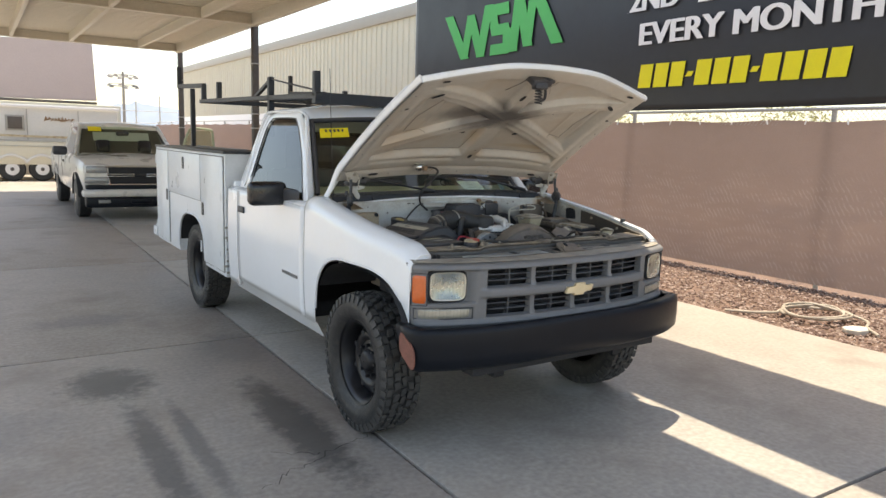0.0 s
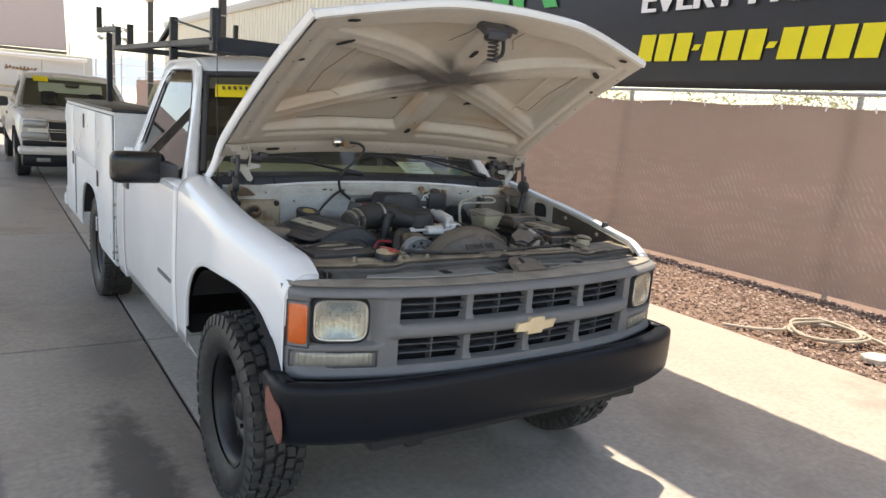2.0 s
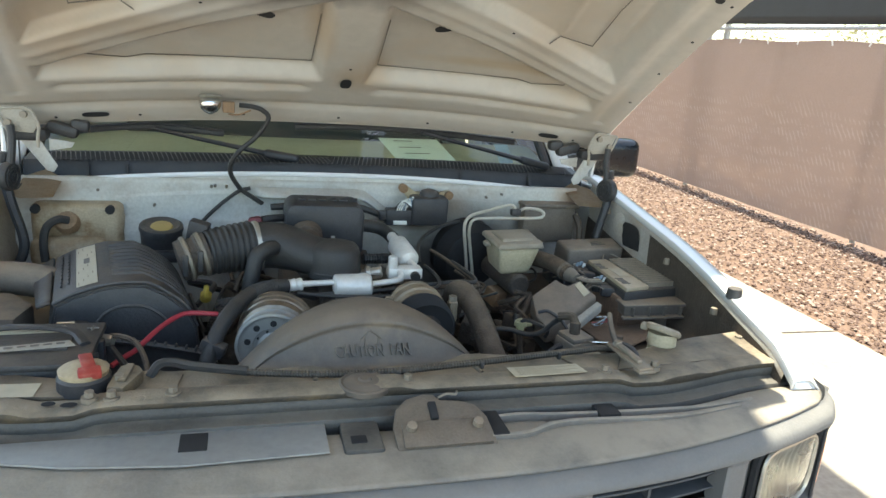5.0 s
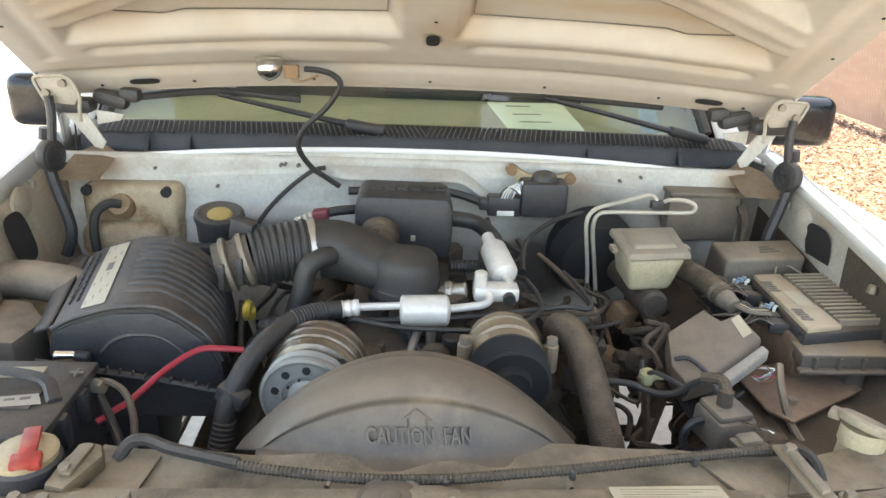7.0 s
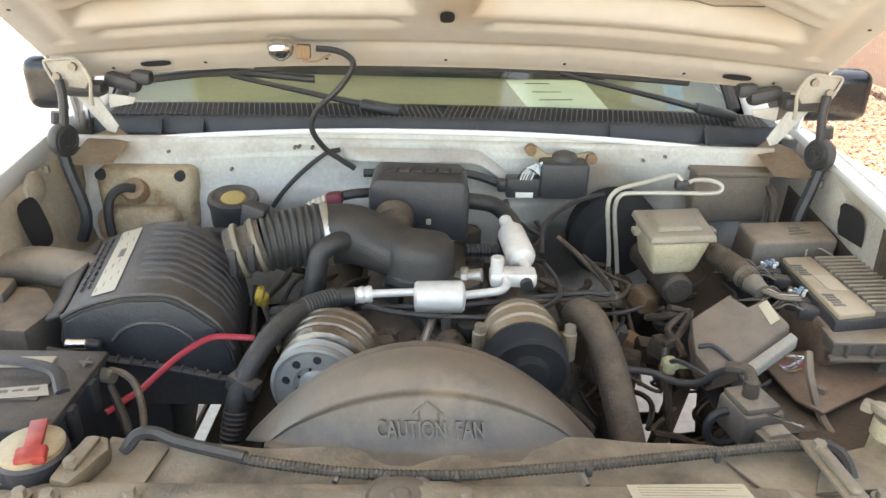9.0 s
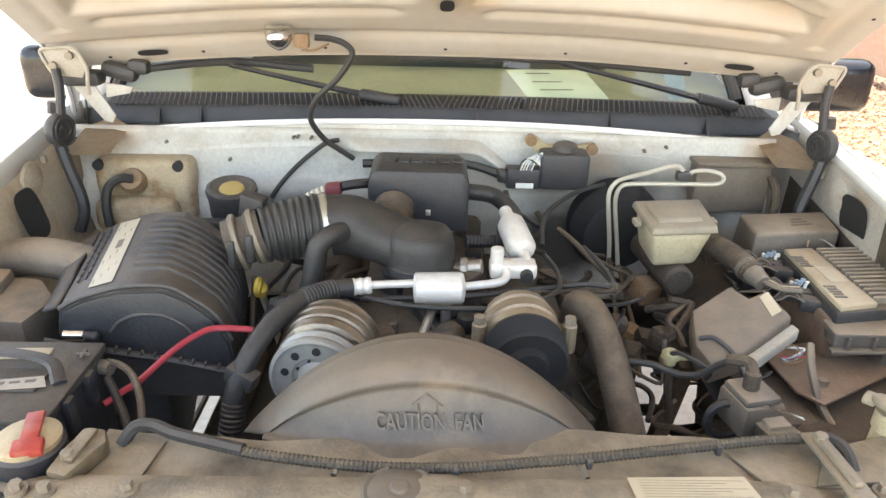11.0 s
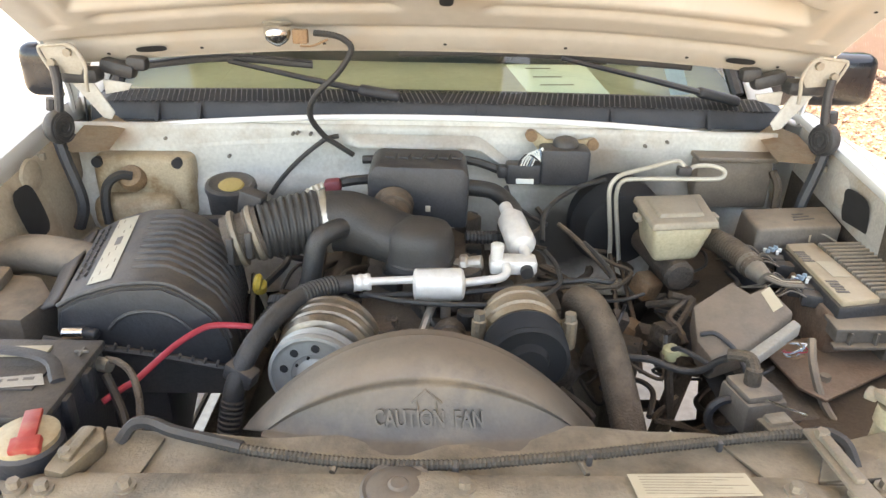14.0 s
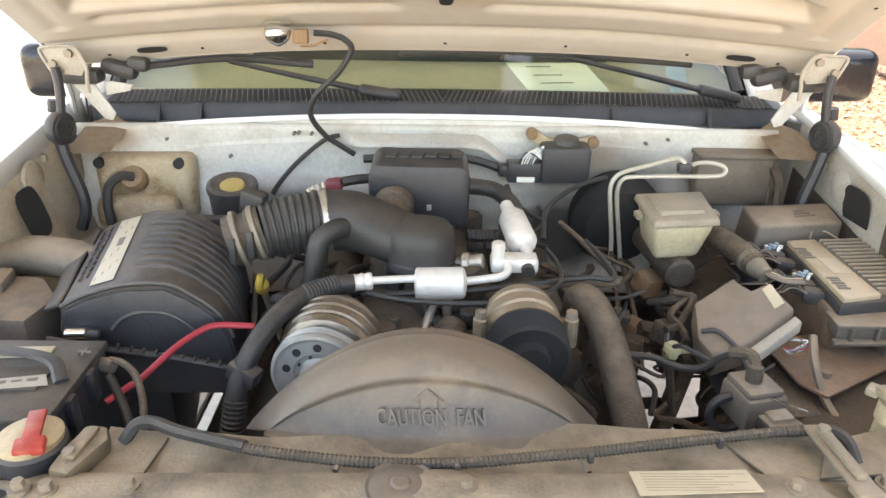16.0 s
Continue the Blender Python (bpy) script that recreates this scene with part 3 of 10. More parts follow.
def fabric(u, v):
    y = -9 + 47 * u
    z = 0.03 + 1.95 * v
    wob = 0.018 * noise.noise((y * 0.9, z * 2.2, 0)) + 0.010 * noise.noise((y * 4.0, z * 9.0, 3)) * (1 - v * 0.6)
    seam = 0.02 * math.exp(-((((y - 2.73 + 0.76) % 1.52) - 0.76) / 0.035) ** 2)
    return (FX - 0.03 + wob - seam + 0.02 * math.sin(y * 0.7), y, z + 0.012 * math.sin(y * 4.1) * v)


# glints of light through the loose weave, painted into the colour as slanting ripples
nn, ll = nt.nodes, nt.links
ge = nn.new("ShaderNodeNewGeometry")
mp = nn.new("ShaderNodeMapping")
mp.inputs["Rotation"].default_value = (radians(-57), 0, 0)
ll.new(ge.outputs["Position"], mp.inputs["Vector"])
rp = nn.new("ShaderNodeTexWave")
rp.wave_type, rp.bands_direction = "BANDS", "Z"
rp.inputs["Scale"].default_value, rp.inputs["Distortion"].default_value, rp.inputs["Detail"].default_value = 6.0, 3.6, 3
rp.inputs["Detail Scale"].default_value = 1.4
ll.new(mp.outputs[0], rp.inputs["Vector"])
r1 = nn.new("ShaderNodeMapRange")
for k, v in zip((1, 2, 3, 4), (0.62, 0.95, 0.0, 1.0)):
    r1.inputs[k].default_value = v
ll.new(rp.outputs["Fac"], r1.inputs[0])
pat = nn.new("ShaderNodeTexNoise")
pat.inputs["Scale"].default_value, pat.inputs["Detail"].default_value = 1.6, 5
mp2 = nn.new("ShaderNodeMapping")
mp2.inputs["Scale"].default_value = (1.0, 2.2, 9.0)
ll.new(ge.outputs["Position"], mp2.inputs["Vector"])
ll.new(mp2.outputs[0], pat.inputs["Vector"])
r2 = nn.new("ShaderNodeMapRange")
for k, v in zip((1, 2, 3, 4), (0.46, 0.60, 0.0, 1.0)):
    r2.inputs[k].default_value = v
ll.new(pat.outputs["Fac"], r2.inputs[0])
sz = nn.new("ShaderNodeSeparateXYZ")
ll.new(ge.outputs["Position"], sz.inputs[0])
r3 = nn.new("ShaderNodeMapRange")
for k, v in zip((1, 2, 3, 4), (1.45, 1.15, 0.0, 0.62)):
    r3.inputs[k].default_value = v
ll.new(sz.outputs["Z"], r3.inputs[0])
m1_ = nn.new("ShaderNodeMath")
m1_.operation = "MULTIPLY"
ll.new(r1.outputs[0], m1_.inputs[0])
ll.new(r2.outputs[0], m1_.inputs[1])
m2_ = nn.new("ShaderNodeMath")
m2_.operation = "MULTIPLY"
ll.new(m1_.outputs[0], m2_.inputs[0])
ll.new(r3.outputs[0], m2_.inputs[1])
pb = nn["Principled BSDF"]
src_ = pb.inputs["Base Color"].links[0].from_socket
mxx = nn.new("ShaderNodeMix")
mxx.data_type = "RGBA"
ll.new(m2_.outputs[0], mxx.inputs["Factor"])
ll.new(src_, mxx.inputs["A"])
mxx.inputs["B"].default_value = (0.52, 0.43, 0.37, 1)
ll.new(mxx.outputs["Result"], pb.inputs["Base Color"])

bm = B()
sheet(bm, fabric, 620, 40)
part("mesh_fabric", bm, M_FENCE, fence, "brown woven privacy fabric with slack ripples and painted-in glints", smooth=180)
for k in range(16):
    y = -7.9 + 3.04 * k
    bm = B()
    cyl(bm, (FX + 0.06, y, -0.1), (FX + 0.06, y, 2.14), 0.03, seg=12)
    part("fence_post", bm, M_POST, fence)
bm = B()
cyl(bm, (FX + 0.04, -9, 2.12), (FX + 0.04, 38, 2.12), 0.02, seg=8)
part("top_rail", bm, M_POST, fence)
bm = B()
for s in (-1, 1):
    for k in range(330):
        y = -2 + 0.055 * k
        tube(bm, [(FX + 0.012 * s, y, 1.93), (FX + 0.012 * s, y + s * 0.19, 2.14)], 0.0028, 4, straight=True)
part("chain_link_wire", bm, M_POST, fence, "galvanised diamond wire", smooth=0)
bm = B()
for k in range(26):
    y = -1.0 + 0.5 * k
    box(bm, (FX - 0.045, y, 1.965), (0.01, 0.018, 0.06), 0.003, rot=(20 * math.sin(k * 3), 0, 0), seg=1)
part("cable_tie", bm, M_BWHITE, fence, "white plastic ties")

# ---- shrubs behind the fence ----
def shrub(x, y, high, wide, seed):
    """A leafy bush: forked stems and a loose crown of small leaves with gaps."""
    rg = random.Random(seed)
    sb = thing("shrub", (x, y, -0.1), "yellow-green leafy shrub growing behind the fence", "shrub", "shrubs behind the fence")
    bm = B()
    tips = []
    for k in range(7):
        a = 0.9 * k + rg.random()
        tip = (x + wide * 0.6 * math.cos(a), y + wide * 0.6 * math.sin(a), high * (0.7 + 0.25 * rg.random()))
        tube(bm, [(x + 0.03 * math.cos(a), y + 0.03 * math.sin(a), -0.12), (x + 0.2 * wide * math.cos(a), y + 0.2 * wide * math.sin(a), high * 0.4), tip], 0.022, 6, 4, r_end=0.006)
        tips.append(tip)
    part("stems", bm, M_BARK, sb)
    bm = B()
    for k in range(1500):
        t = rg.choice(tips)
        c = Vector((t[0] + rg.gauss(0, wide * 0.22), t[1] + rg.gauss(0, wide * 0.25), t[2] + rg.gauss(0, high * 0.13)))
        u = Vector((rg.gauss(0, 1), rg.gauss(0, 1), rg.gauss(0, 1))).normalized()
        w = u.orthogonal().normalized()
        l_ = 0.02 + 0.025 * rg.random()
        bm.faces.new([bm.verts.new(c + u * l_), bm.verts.new(c + w * l_ * 0.4), bm.verts.new(c - u * l_), bm.verts.new(c - w * l_ * 0.4)])
    part("crown", bm, M_SHRUB, sb, smooth=0)


for k, (y, hi) in enumerate(((2.2, 2.15), (3.6, 2.05), (5.6, 2.2), (7.4, 2.1))):
    shrub(FX + 0.9, y, hi, 0.55, 20 + k)

# ---- banner over the fence ----
BX = 5.85
BAN = Matrix(((0, 0, -1, BX - 0.040), (-1, 0, 0, 0), (0, 1, 0, 0), (0, 0, 0, 1)))
banner = thing("advertising_banner", (BX, 4.0, 2.15), "large black vinyl banner with coloured print above a fence", "banner")
bm = B()
sheet(bm, lambda u, v: (BX + 0.004 + 0.003 * noise.noise((u * 30, v * 6, 0)), -5 + 15.8 * u, 2.17 + 0.02 * math.sin(u * 9) + 2.95 * v), 160, 30)
ob = part("vinyl_sheet", bm, M_BANNER, banner, smooth=180)
solid(ob, 0.004, 0)
for y in (10.83, 7.0, -4.4):
    bm = B()
    box(bm, (BX + 0.05, y, 2.6), (0.06, 0.06, 5.2), 0.005)
    part("frame_post", bm, M_POST, banner)
bm = B()
box(bm, (BX + 0.04, 3.0, 5.12), (0.05, 15.7, 0.06), 0.005)
part("frame_rail", bm, M_POST, banner)


def ban(y, z):
    return BAN @ pose(-y, z, 0)


def bold_line(text, size, m):
    """Each letter of a line of print as one bold mesh of its own."""
    tmp = words("print", text, size, m, M_BWHITE, None, 0.0006)
    bm = bmesh.new()
    bm.from_mesh(tmp.data)
    bpy.data.objects.remove(tmp)
    bmesh.ops.remove_doubles(bm, verts=bm.verts[:], dist=0.00005)
    left = set(bm.verts)
    while left:
        todo = [left.pop()]
        isle = {todo[0]}
        while todo:
            for e in todo.pop().link_edges:
                for v in e.verts:
                    if v in left:
                        left.discard(v)
                        isle.add(v)
                        todo.append(v)
        lb = B()
        faces = {f for v in isle for f in v.link_faces}
        for k in range(5):
            new_of = {v: lb.verts.new(v.co + Vector((-0.0008 * k, 0.011 * (k - 2), 0.006 * (k % 2)))) for v in isle}
            for f in faces:
                lb.faces.new([new_of[v] for v in f.verts])
        part("letter", lb, M_BWHITE, banner, "white bold printed capital", smooth=0)
    bm.free()


bold_line("EVERY MONTH", 0.45, ban(2.51, 3.245) @ Matrix.Diagonal((1.14, 1, 1, 1)))
bold_line("2ND", 0.45, ban(4.01, 3.745))
for k in range(7):
    bm = B()
    y = 3.25 - 0.42 * k
    prism(bm, [(y, 3.60), (y - 0.30, 3.60), (y - 0.34, 3.91), (y - 0.04, 3.91)], "x", BX - 0.024, BX - 0.019)
    part("text_bar", bm, M_BWHITE, banner, smooth=0)
# telephone line as plain bars
yy = 4.22
for kind in "ddd-ddd-dddd":
    w = 0.285 if kind == "d" else 0.15
    z0, z1 = (2.485, 2.825) if kind == "d" else (2.61, 2.68)
    bm = B()
    prism(bm, [(yy, z0), (yy - w + 0.05, z0), (yy - w + 0.01, z1), (yy - 0.04, z1)], "x", BX - 0.024, BX - 0.019)
    part("text_bar", bm, M_BYELL, banner, smooth=0)
    yy -= w
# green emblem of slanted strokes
stroke_no = [0]


def stroke(y0, z0, y1, z1, w):
    bm = B()
    stroke_no[0] += 1
    o = 0.0012 * stroke_no[0]
    prism(bm, [(y0, z0), (y0 - w, z0), (y1 - w, z1), (y1, z1)], "x", BX - 0.016 - o, BX - 0.011 - o)
    part("emblem_stroke", bm, M_BGREEN, banner, "green printed stroke", smooth=0)


stroke(9.60, 4.16, 8.98, 3.26, 0.30)
stroke(8.98, 3.26, 8.78, 4.10, 0.24)
stroke(8.80, 4.10, 8.42, 3.26, 0.26)
stroke(8.44, 3.26, 8.20, 4.22, 0.26)
stroke(8.02, 4.20, 7.99, 3.99, 0.56)
stroke(8.06, 4.08, 7.97, 3.74, 0.24)
stroke(8.02, 3.82, 7.94, 3.62, 0.58)
stroke(7.60, 3.72, 7.58, 3.34, 0.24)
stroke(7.96, 3.46, 7.98, 3.26, 0.58)
stroke(7.40, 3.28, 7.28, 4.22, 0.24)
stroke(7.26, 4.22, 6.98, 3.34, 0.26)
stroke(6.98, 3.34, 6.86, 4.22, 0.22)
stroke(6.80, 4.22, 6.22, 3.32, 0.30)

# ---- metal building beyond the fence ----
hall = thing("metal_building", (9.3, 30.0, -0.1), "long metal hall with cream ribbed siding and grey eave trim", "building", kind="structure")
bm = B()
prof = []
y = 13.0
while y < 46:
    prof += [(9.0, y), (9.0, y + 0.22), (8.965, y + 0.245), (8.965, y + 0.285), (9.0, y + 0.31)]
    y += 0.36
prof += [(9.0, 46.0), (9.2, 46.0), (9.2, 13.0)]
prism(bm, prof, "z", 2.62, 5.38)
part("siding", bm, M_SIDING, hall, "cream ribbed sheet metal", smooth=0)
bm = B()
box(bm, (9.06, 29.5, 5.57), (0.32, 33.1, 0.38), 0.02)
part("eave_trim", bm, M_TRIMG, hall)
bm = B()
box(bm, (9.12, 29.5, 1.26), (0.26, 33.0, 2.72), 0.01)
part("base_wall", bm, M_BWHITE, hall, "white lower wall")
bm = B()
box(bm, (12.5, 29.5, 5.80), (7.0, 33.2, 0.12), 0.01, rot=(0, -3, 0))
part("roof", bm, M_TRIMG, hall)

# ---- canopy over the parked vehicles ----
canopy = thing("steel_canopy", (-0.3, 8.0, 0.0), "open steel shade canopy with corrugated roof on dark posts", "canopy", kind="structure")


def deck(x0, x1, y0, y1, name, skew=0.0):
    bm = B()
    poly = []
    y = y0
    while y < y1 - 0.01:
        poly += [(y, 4.10), (y + 0.10, 4.10), (y + 0.125, 4.145), (y + 0.165, 4.145), (y + 0.19, 4.10)]
        y += 0.20
    poly = [(a, b) for a, b in poly] + [(y1, 4.10), (y1, 4.155)] + [(a, b + 0.008) for a, b in reversed(poly)]
    prism(bm, poly, "x", x0, x1)
    for v in bm.verts:
        if skew and v.co.x < x0 + 0.01:
            v.co.x += skew * (v.co.y - y1)
    part(name, bm, M_CANOPY, canopy, smooth=0)


deck(-3.1, 0.45, -2.6, 18.4, "roof_sheet")
# unseen gap between these sheets, shaped to let a sun stripe onto the ground
deck(0.45, 0.885, -2.6, 0.43, "roof_sheet")
deck(1.232, 2.45, -2.6, 0.43, "roof_sheet", 0.026)
deck(0.45, 2.45, 0.43, 18.4, "roof_sheet")
for x in (-3.0, -1.65, -0.3, 1.40):
    bm = B()
    box(bm, (x, 7.9, 4.0), (0.08, 20.9, 0.20), 0.004)
    part("purlin", bm, M_CANOPY, canopy)
for y in (18.32, 11.75, 5.2, -2.5):
    bm = B()
    box(bm, (-0.3, y, 3.90), (5.5, 0.14, 0.03), 0.002)
    box(bm, (-0.3, y, 4.07), (5.5, 0.14, 0.03), 0.002)
    box(bm, (-0.3, y, 3.98), (5.5, 0.05, 0.17), 0.002)
    part("main_beam", bm, M_CANOPY, canopy)
bm = B()
box(bm, (2.44, 7.9, 4.0), (0.10, 21.0, 0.30), 0.004)
part("edge_beam", bm, M_CANOPY, canopy)
# strip added so that its scallops make the canopy's shadow edge wavy
bm = B()
prism(bm, [(2.47, -2.6)] + [(2.502 + 0.018 * abs(math.sin(math.pi * k / 8)) ** 0.6, -2.6 + 0.045 * k) for k in range(467)] + [(2.47, 18.4)], "z", 4.135, 4.143)
part("drip_edge", bm, M_CANOPY, canopy, "added scalloped strip that makes the shade edge wavy", smooth=0)
for x, y in ((2.5, 18.35), (2.5, 11.85), (-3.0, 18.35), (-3.0, 11.85), (-3.0, -2.5), (2.5, -2.5)):
    bm = B()
    box(bm, (x, y, 1.95), (0.13, 0.13, 3.96), 0.006)
    box(bm, (x, y, 0.008), (0.26, 0.26, 0.014), 0.002)
    p = part("post", bm, M_CPOST, canopy, "dark brown steel post")
    for z in (1.75, 2.05, 3.1):
        b2 = B()
        box(b2, (x - 0.01, y - 0.03, z), (0.16, 0.16, 0.025), 0.003)
        part("strap", b2, M_POST, p)

# ---- far things ----
tower = thing("light_tower", (17.4, 118, -0.1), "tall steel flood-light mast with a ring of lamps", "light mast")
bm = B()
cyl(bm, (17.4, 118, -0.1), (17.4, 118, 10.6), 0.26, 0.18, seg=12)
part("mast", bm, M_MAST, tower)
for z, r, n in ((10.0, 2.0, 8), (8.55, 2.1, 6)):
    bm = B()
    tube(bm, [(17.4 + r * math.cos(a * 0.4), 118 + r * math.sin(a * 0.4), z + 0.35 * math.sin(a * 0.4)) for a in range(17)], 0.06, 6, 2)
    for a in (0.3, 1.87, 3.44, 5.01):
        tube(bm, [(17.4, 118, z), (17.4 + r * math.cos(a), 118 + r * math.sin(a), z + 0.35 * math.sin(a))], 0.05, 5, straight=True)
    part("lamp_ring", bm, M_MAST, tower)
    for k in range(n):
        w = 6.283 * (k + 0.5) / n
        b2 = B()
        c = Vector((17.4 + r * math.cos(w), 118 + r * math.sin(w), z - 0.12 + 0.35 * math.sin(w)))
        spin(b2, c + Vector((0, 0, 0.22)), c - Vector((0, 0, 0.20)), [(0, 0.10), (0.3, 0.20), (0.8, 0.36), (1, 0.38)], 12)
        part("flood_lamp", b2, M_MAST, tower)

bm = B()


def ridge(u, v):
    x = -500 + 2600 * u
    h = 40 + 36 * math.exp(-((x - 430) / 120) ** 2) + 16 * math.exp(-((x - 250) / 60) ** 2) + 14 * noise.noise((x * 0.018, 0.5, 0)) + 9 * noise.noise((x * 0.06, 2.5, 0)) + 4 * noise.noise((x * 0.16, 1.5, 0))
    return (x, 2000 + 120 * v, -5 + (h + 5) * v)


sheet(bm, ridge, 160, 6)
structure("backdrop_hills", bm, M_HILL, "desert mountains far off, distance haze put into their blue colour", "mountains")

# beige wall panel and white trailer in the distance
wall = thing("beige_hoarding", (-2.4, 26.1, -0.1), "tall smooth pinkish-beige panel wall on a dark base beam", "panel wall")
bm = B()
prism(bm, [(-8.0, 2.55), (1.30, 2.66), (1.22, 4.76), (-8.0, 4.45)], "y", 26.0, 26.15)
part("panel", bm, M_PINK, wall, smooth=0)
bm = B()
box(bm, (-3.3, 26.05, 2.57), (9.2, 0.2, 0.09), 0.01)
part("base_beam", bm, M_CPOST, wall)
bm = B()
box(bm, (-2.6, 26.1, 1.2), (9.4, 0.3, 2.6), 0.02)
part("low_wall", bm, M_SIDING, wall, "pale tan block base wall")
trailer = thing("horse_trailer", (-1.6, 22.5, -0.1), "white horse trailer with twin axles and faded side graphic", "trailer")
bm = B()
box(bm, (-2.7, 23.0, 1.55), (8.1, 2.2, 1.4), 0.08)
part("upper_body", bm, M_RV, trailer)
bm = B()
box(bm, (-3.0, 22.85, 0.85), (6.0, 2.3, 0.7), 0.05)
part("lower_body", bm, M_SIDING, trailer, "cream lower side panels")
bm = B()
box(bm, (-2.7, 21.86, 2.26), (8.2, 0.1, 0.09), 0.02)
part("roof_rail", bm, M_BWHITE, trailer)
bm = B()
box(bm, (-1.52, 21.88, 1.75), (0.50, 0.04, 0.46), 0.01)
w1 = part("window", bm, M_TRIMG, trailer)
bm = B()
box(bm, (-1.52, 21.855, 1.75), (0.38, 0.03, 0.36), 0.004)
part("pane", bm, M_CPOST, w1)
for k in range(9):
    bm = B()
    prism(bm, [(-0.75 + 0.09 * k, 1.83 + 0.02 * math.sin(k * 2.1)), (-0.62 + 0.09 * k, 1.86 + 0.04 * math.sin(k)), (-0.70 + 0.09 * k, 1.95 + 0.03 * math.cos(k * 1.3))], "y", 21.885, 21.897)
    part("graphic_patch", bm, M_RUST, trailer, "faded rust-red graphic", smooth=0)
for x in (-1.66, -0.86, -2.5):
    bm = B()
    spin(bm, (x, 21.75, 0.36), (x, 21.98, 0.36), [(0, 0.2), (0.02, 0.33), (0.2, 0.37), (0.8, 0.37), (1, 0.3)], 28)
    w1 = part("wheel", bm, M_TYRE, trailer)
    bm = B()
    spin(bm, (x, 21.73, 0.36), (x, 21.85, 0.36), [(0, 0.05), (0.0, 0.17), (0.3, 0.20), (1, 0.2)], 24)
    part("rim", bm, M_BWHITE, w1, "white steel rim")
    bm = B()
    cyl(bm, (x, 21.70, 0.36), (x, 21.75, 0.36), 0.055, seg=12)
    part("hub", bm, M_CPOST, w1)

for z0, z1, m, lab in ((1.405, 1.47, M_TAN, "gold body stripe"), (1.29, 1.315, M_TRIMG, "thin grey body line"), (1.13, 1.145, M_TRIMG, "thin grey body line")):
    bm = B()
    prism(bm, [(-6.0, z0), (0.0, z0 - 0.10), (0.0, z1 - 0.10), (-6.0, z1)], "y", 21.684, 21.696)
    part("body_stripe", bm, m, trailer, lab, smooth=0)
bm = B()
tube(bm, [(x, 21.70, z) for x, z in ((-2.10, 0.45), (-2.0, 0.66), (-1.66, 0.78), (-1.35, 0.68), (-1.26, 0.58), (-1.16, 0.68), (-0.86, 0.78), (-0.52, 0.64), (-0.44, 0.45))], 0.045, 8, 6)
part("wheel_fender", bm, M_RV, trailer, "white double wheel fender")
for x in (-1.20, 0.2):
    bm = B()
    box(bm, (x, 21.885, 1.62), (0.02, 0.02, 1.1), 0.004)
    part("panel_seam", bm, M_TRIMG, trailer)

# distant yard fence, thin posts and rails
yard = thing("yard_fence", (8.0, 60, -0.1), "far chain-link yard fence on thin steel posts", "fence", kind="structure")
for k in range(10):
    bm = B()
    cyl(bm, (1.5 + 1.9 * k, 62, -0.1), (1.5 + 1.9 * k, 62, 3.6 + 0.5 * (k % 3)), 0.06, seg=8)
    part("fence_post", bm, M_POST, yard)
bm = B()
for z in (1.2, 2.3, 3.3):
    tube(bm, [(0, 62, z), (21, 62, z)], 0.03, 6, straight=True)
part("rail", bm, M_POST, yard)

# open door of a greenish car parked behind
car = thing("open_car_door", (2.35, 16.0, -0.1), "pale green car door standing open behind the rack", "car door")
bm = B()
prism(bm, [(1.95, 0.35), (2.75, 0.35), (2.78, 1.20), (1.95, 1.20)], "y", 16.0, 16.08, 0.02)
part("door_panel", bm, M_UTIL, car)
bm = B()
tube(bm, [(1.98, 16.04, 1.20), (2.05, 16.04, 1.45), (2.14, 16.04, 1.66), (2.25, 16.04, 1.72), (2.66, 16.04, 1.70), (2.74, 16.04, 1.60), (2.76, 16.04, 1.20)], 0.035, 8, 5)
part("window_frame", bm, M_GREEN, car, "green painted frame")
bm = B()
prism(bm, [(2.0, 1.20), (2.16, 1.66), (2.68, 1.68), (2.75, 1.20)], "y", 16.035, 16.04)
pn = part("pane", bm, M_GLASS, car)
pn.visible_shadow = False
bm = B()
box(bm, (2.35, 16.04, 0.12), (0.5, 0.3, 0.48), 0.03)
part("sill", bm, M_DARK, car)


# ---- the white utility truck: outside ----
truck = thing("utility_truck", (0, 1.9, 0), "white pickup truck with open hood, service body and ladder rack", "truck")


def face_y(x):
    """How far forward the truck's face stands at x."""
    return -0.655 + 0.170 * (abs(x) / 0.91) ** 2.6 + 0.035 * (max(0.0, abs(x) - 0.840) / 0.066) ** 1.5


def fender_top(y):
    return 1.255 - 0.151 * (0.62 - y) - 0.055 * smooth01(-0.36, -0.53, y) if y < 0.62 else 1.255 - 0.05 * (y - 0.62)


def body_half(y):
    return 0.965 - 0.075 * smooth01(0.15, -0.55, y)


def arch(y, cy, half, z0, high, base):
    t = abs(y - cy) / half
    return max(base, z0 + high * (1 - t ** 3) ** (1 / 3)) if t < 1 else base


def side_point(y, z, s):
    return s * (body_half(y) - 0.10 * max(0, 0.80 - z) ** 2 * 1.6 - 0.035 * max(0, z - 0.86) ** 1.5)


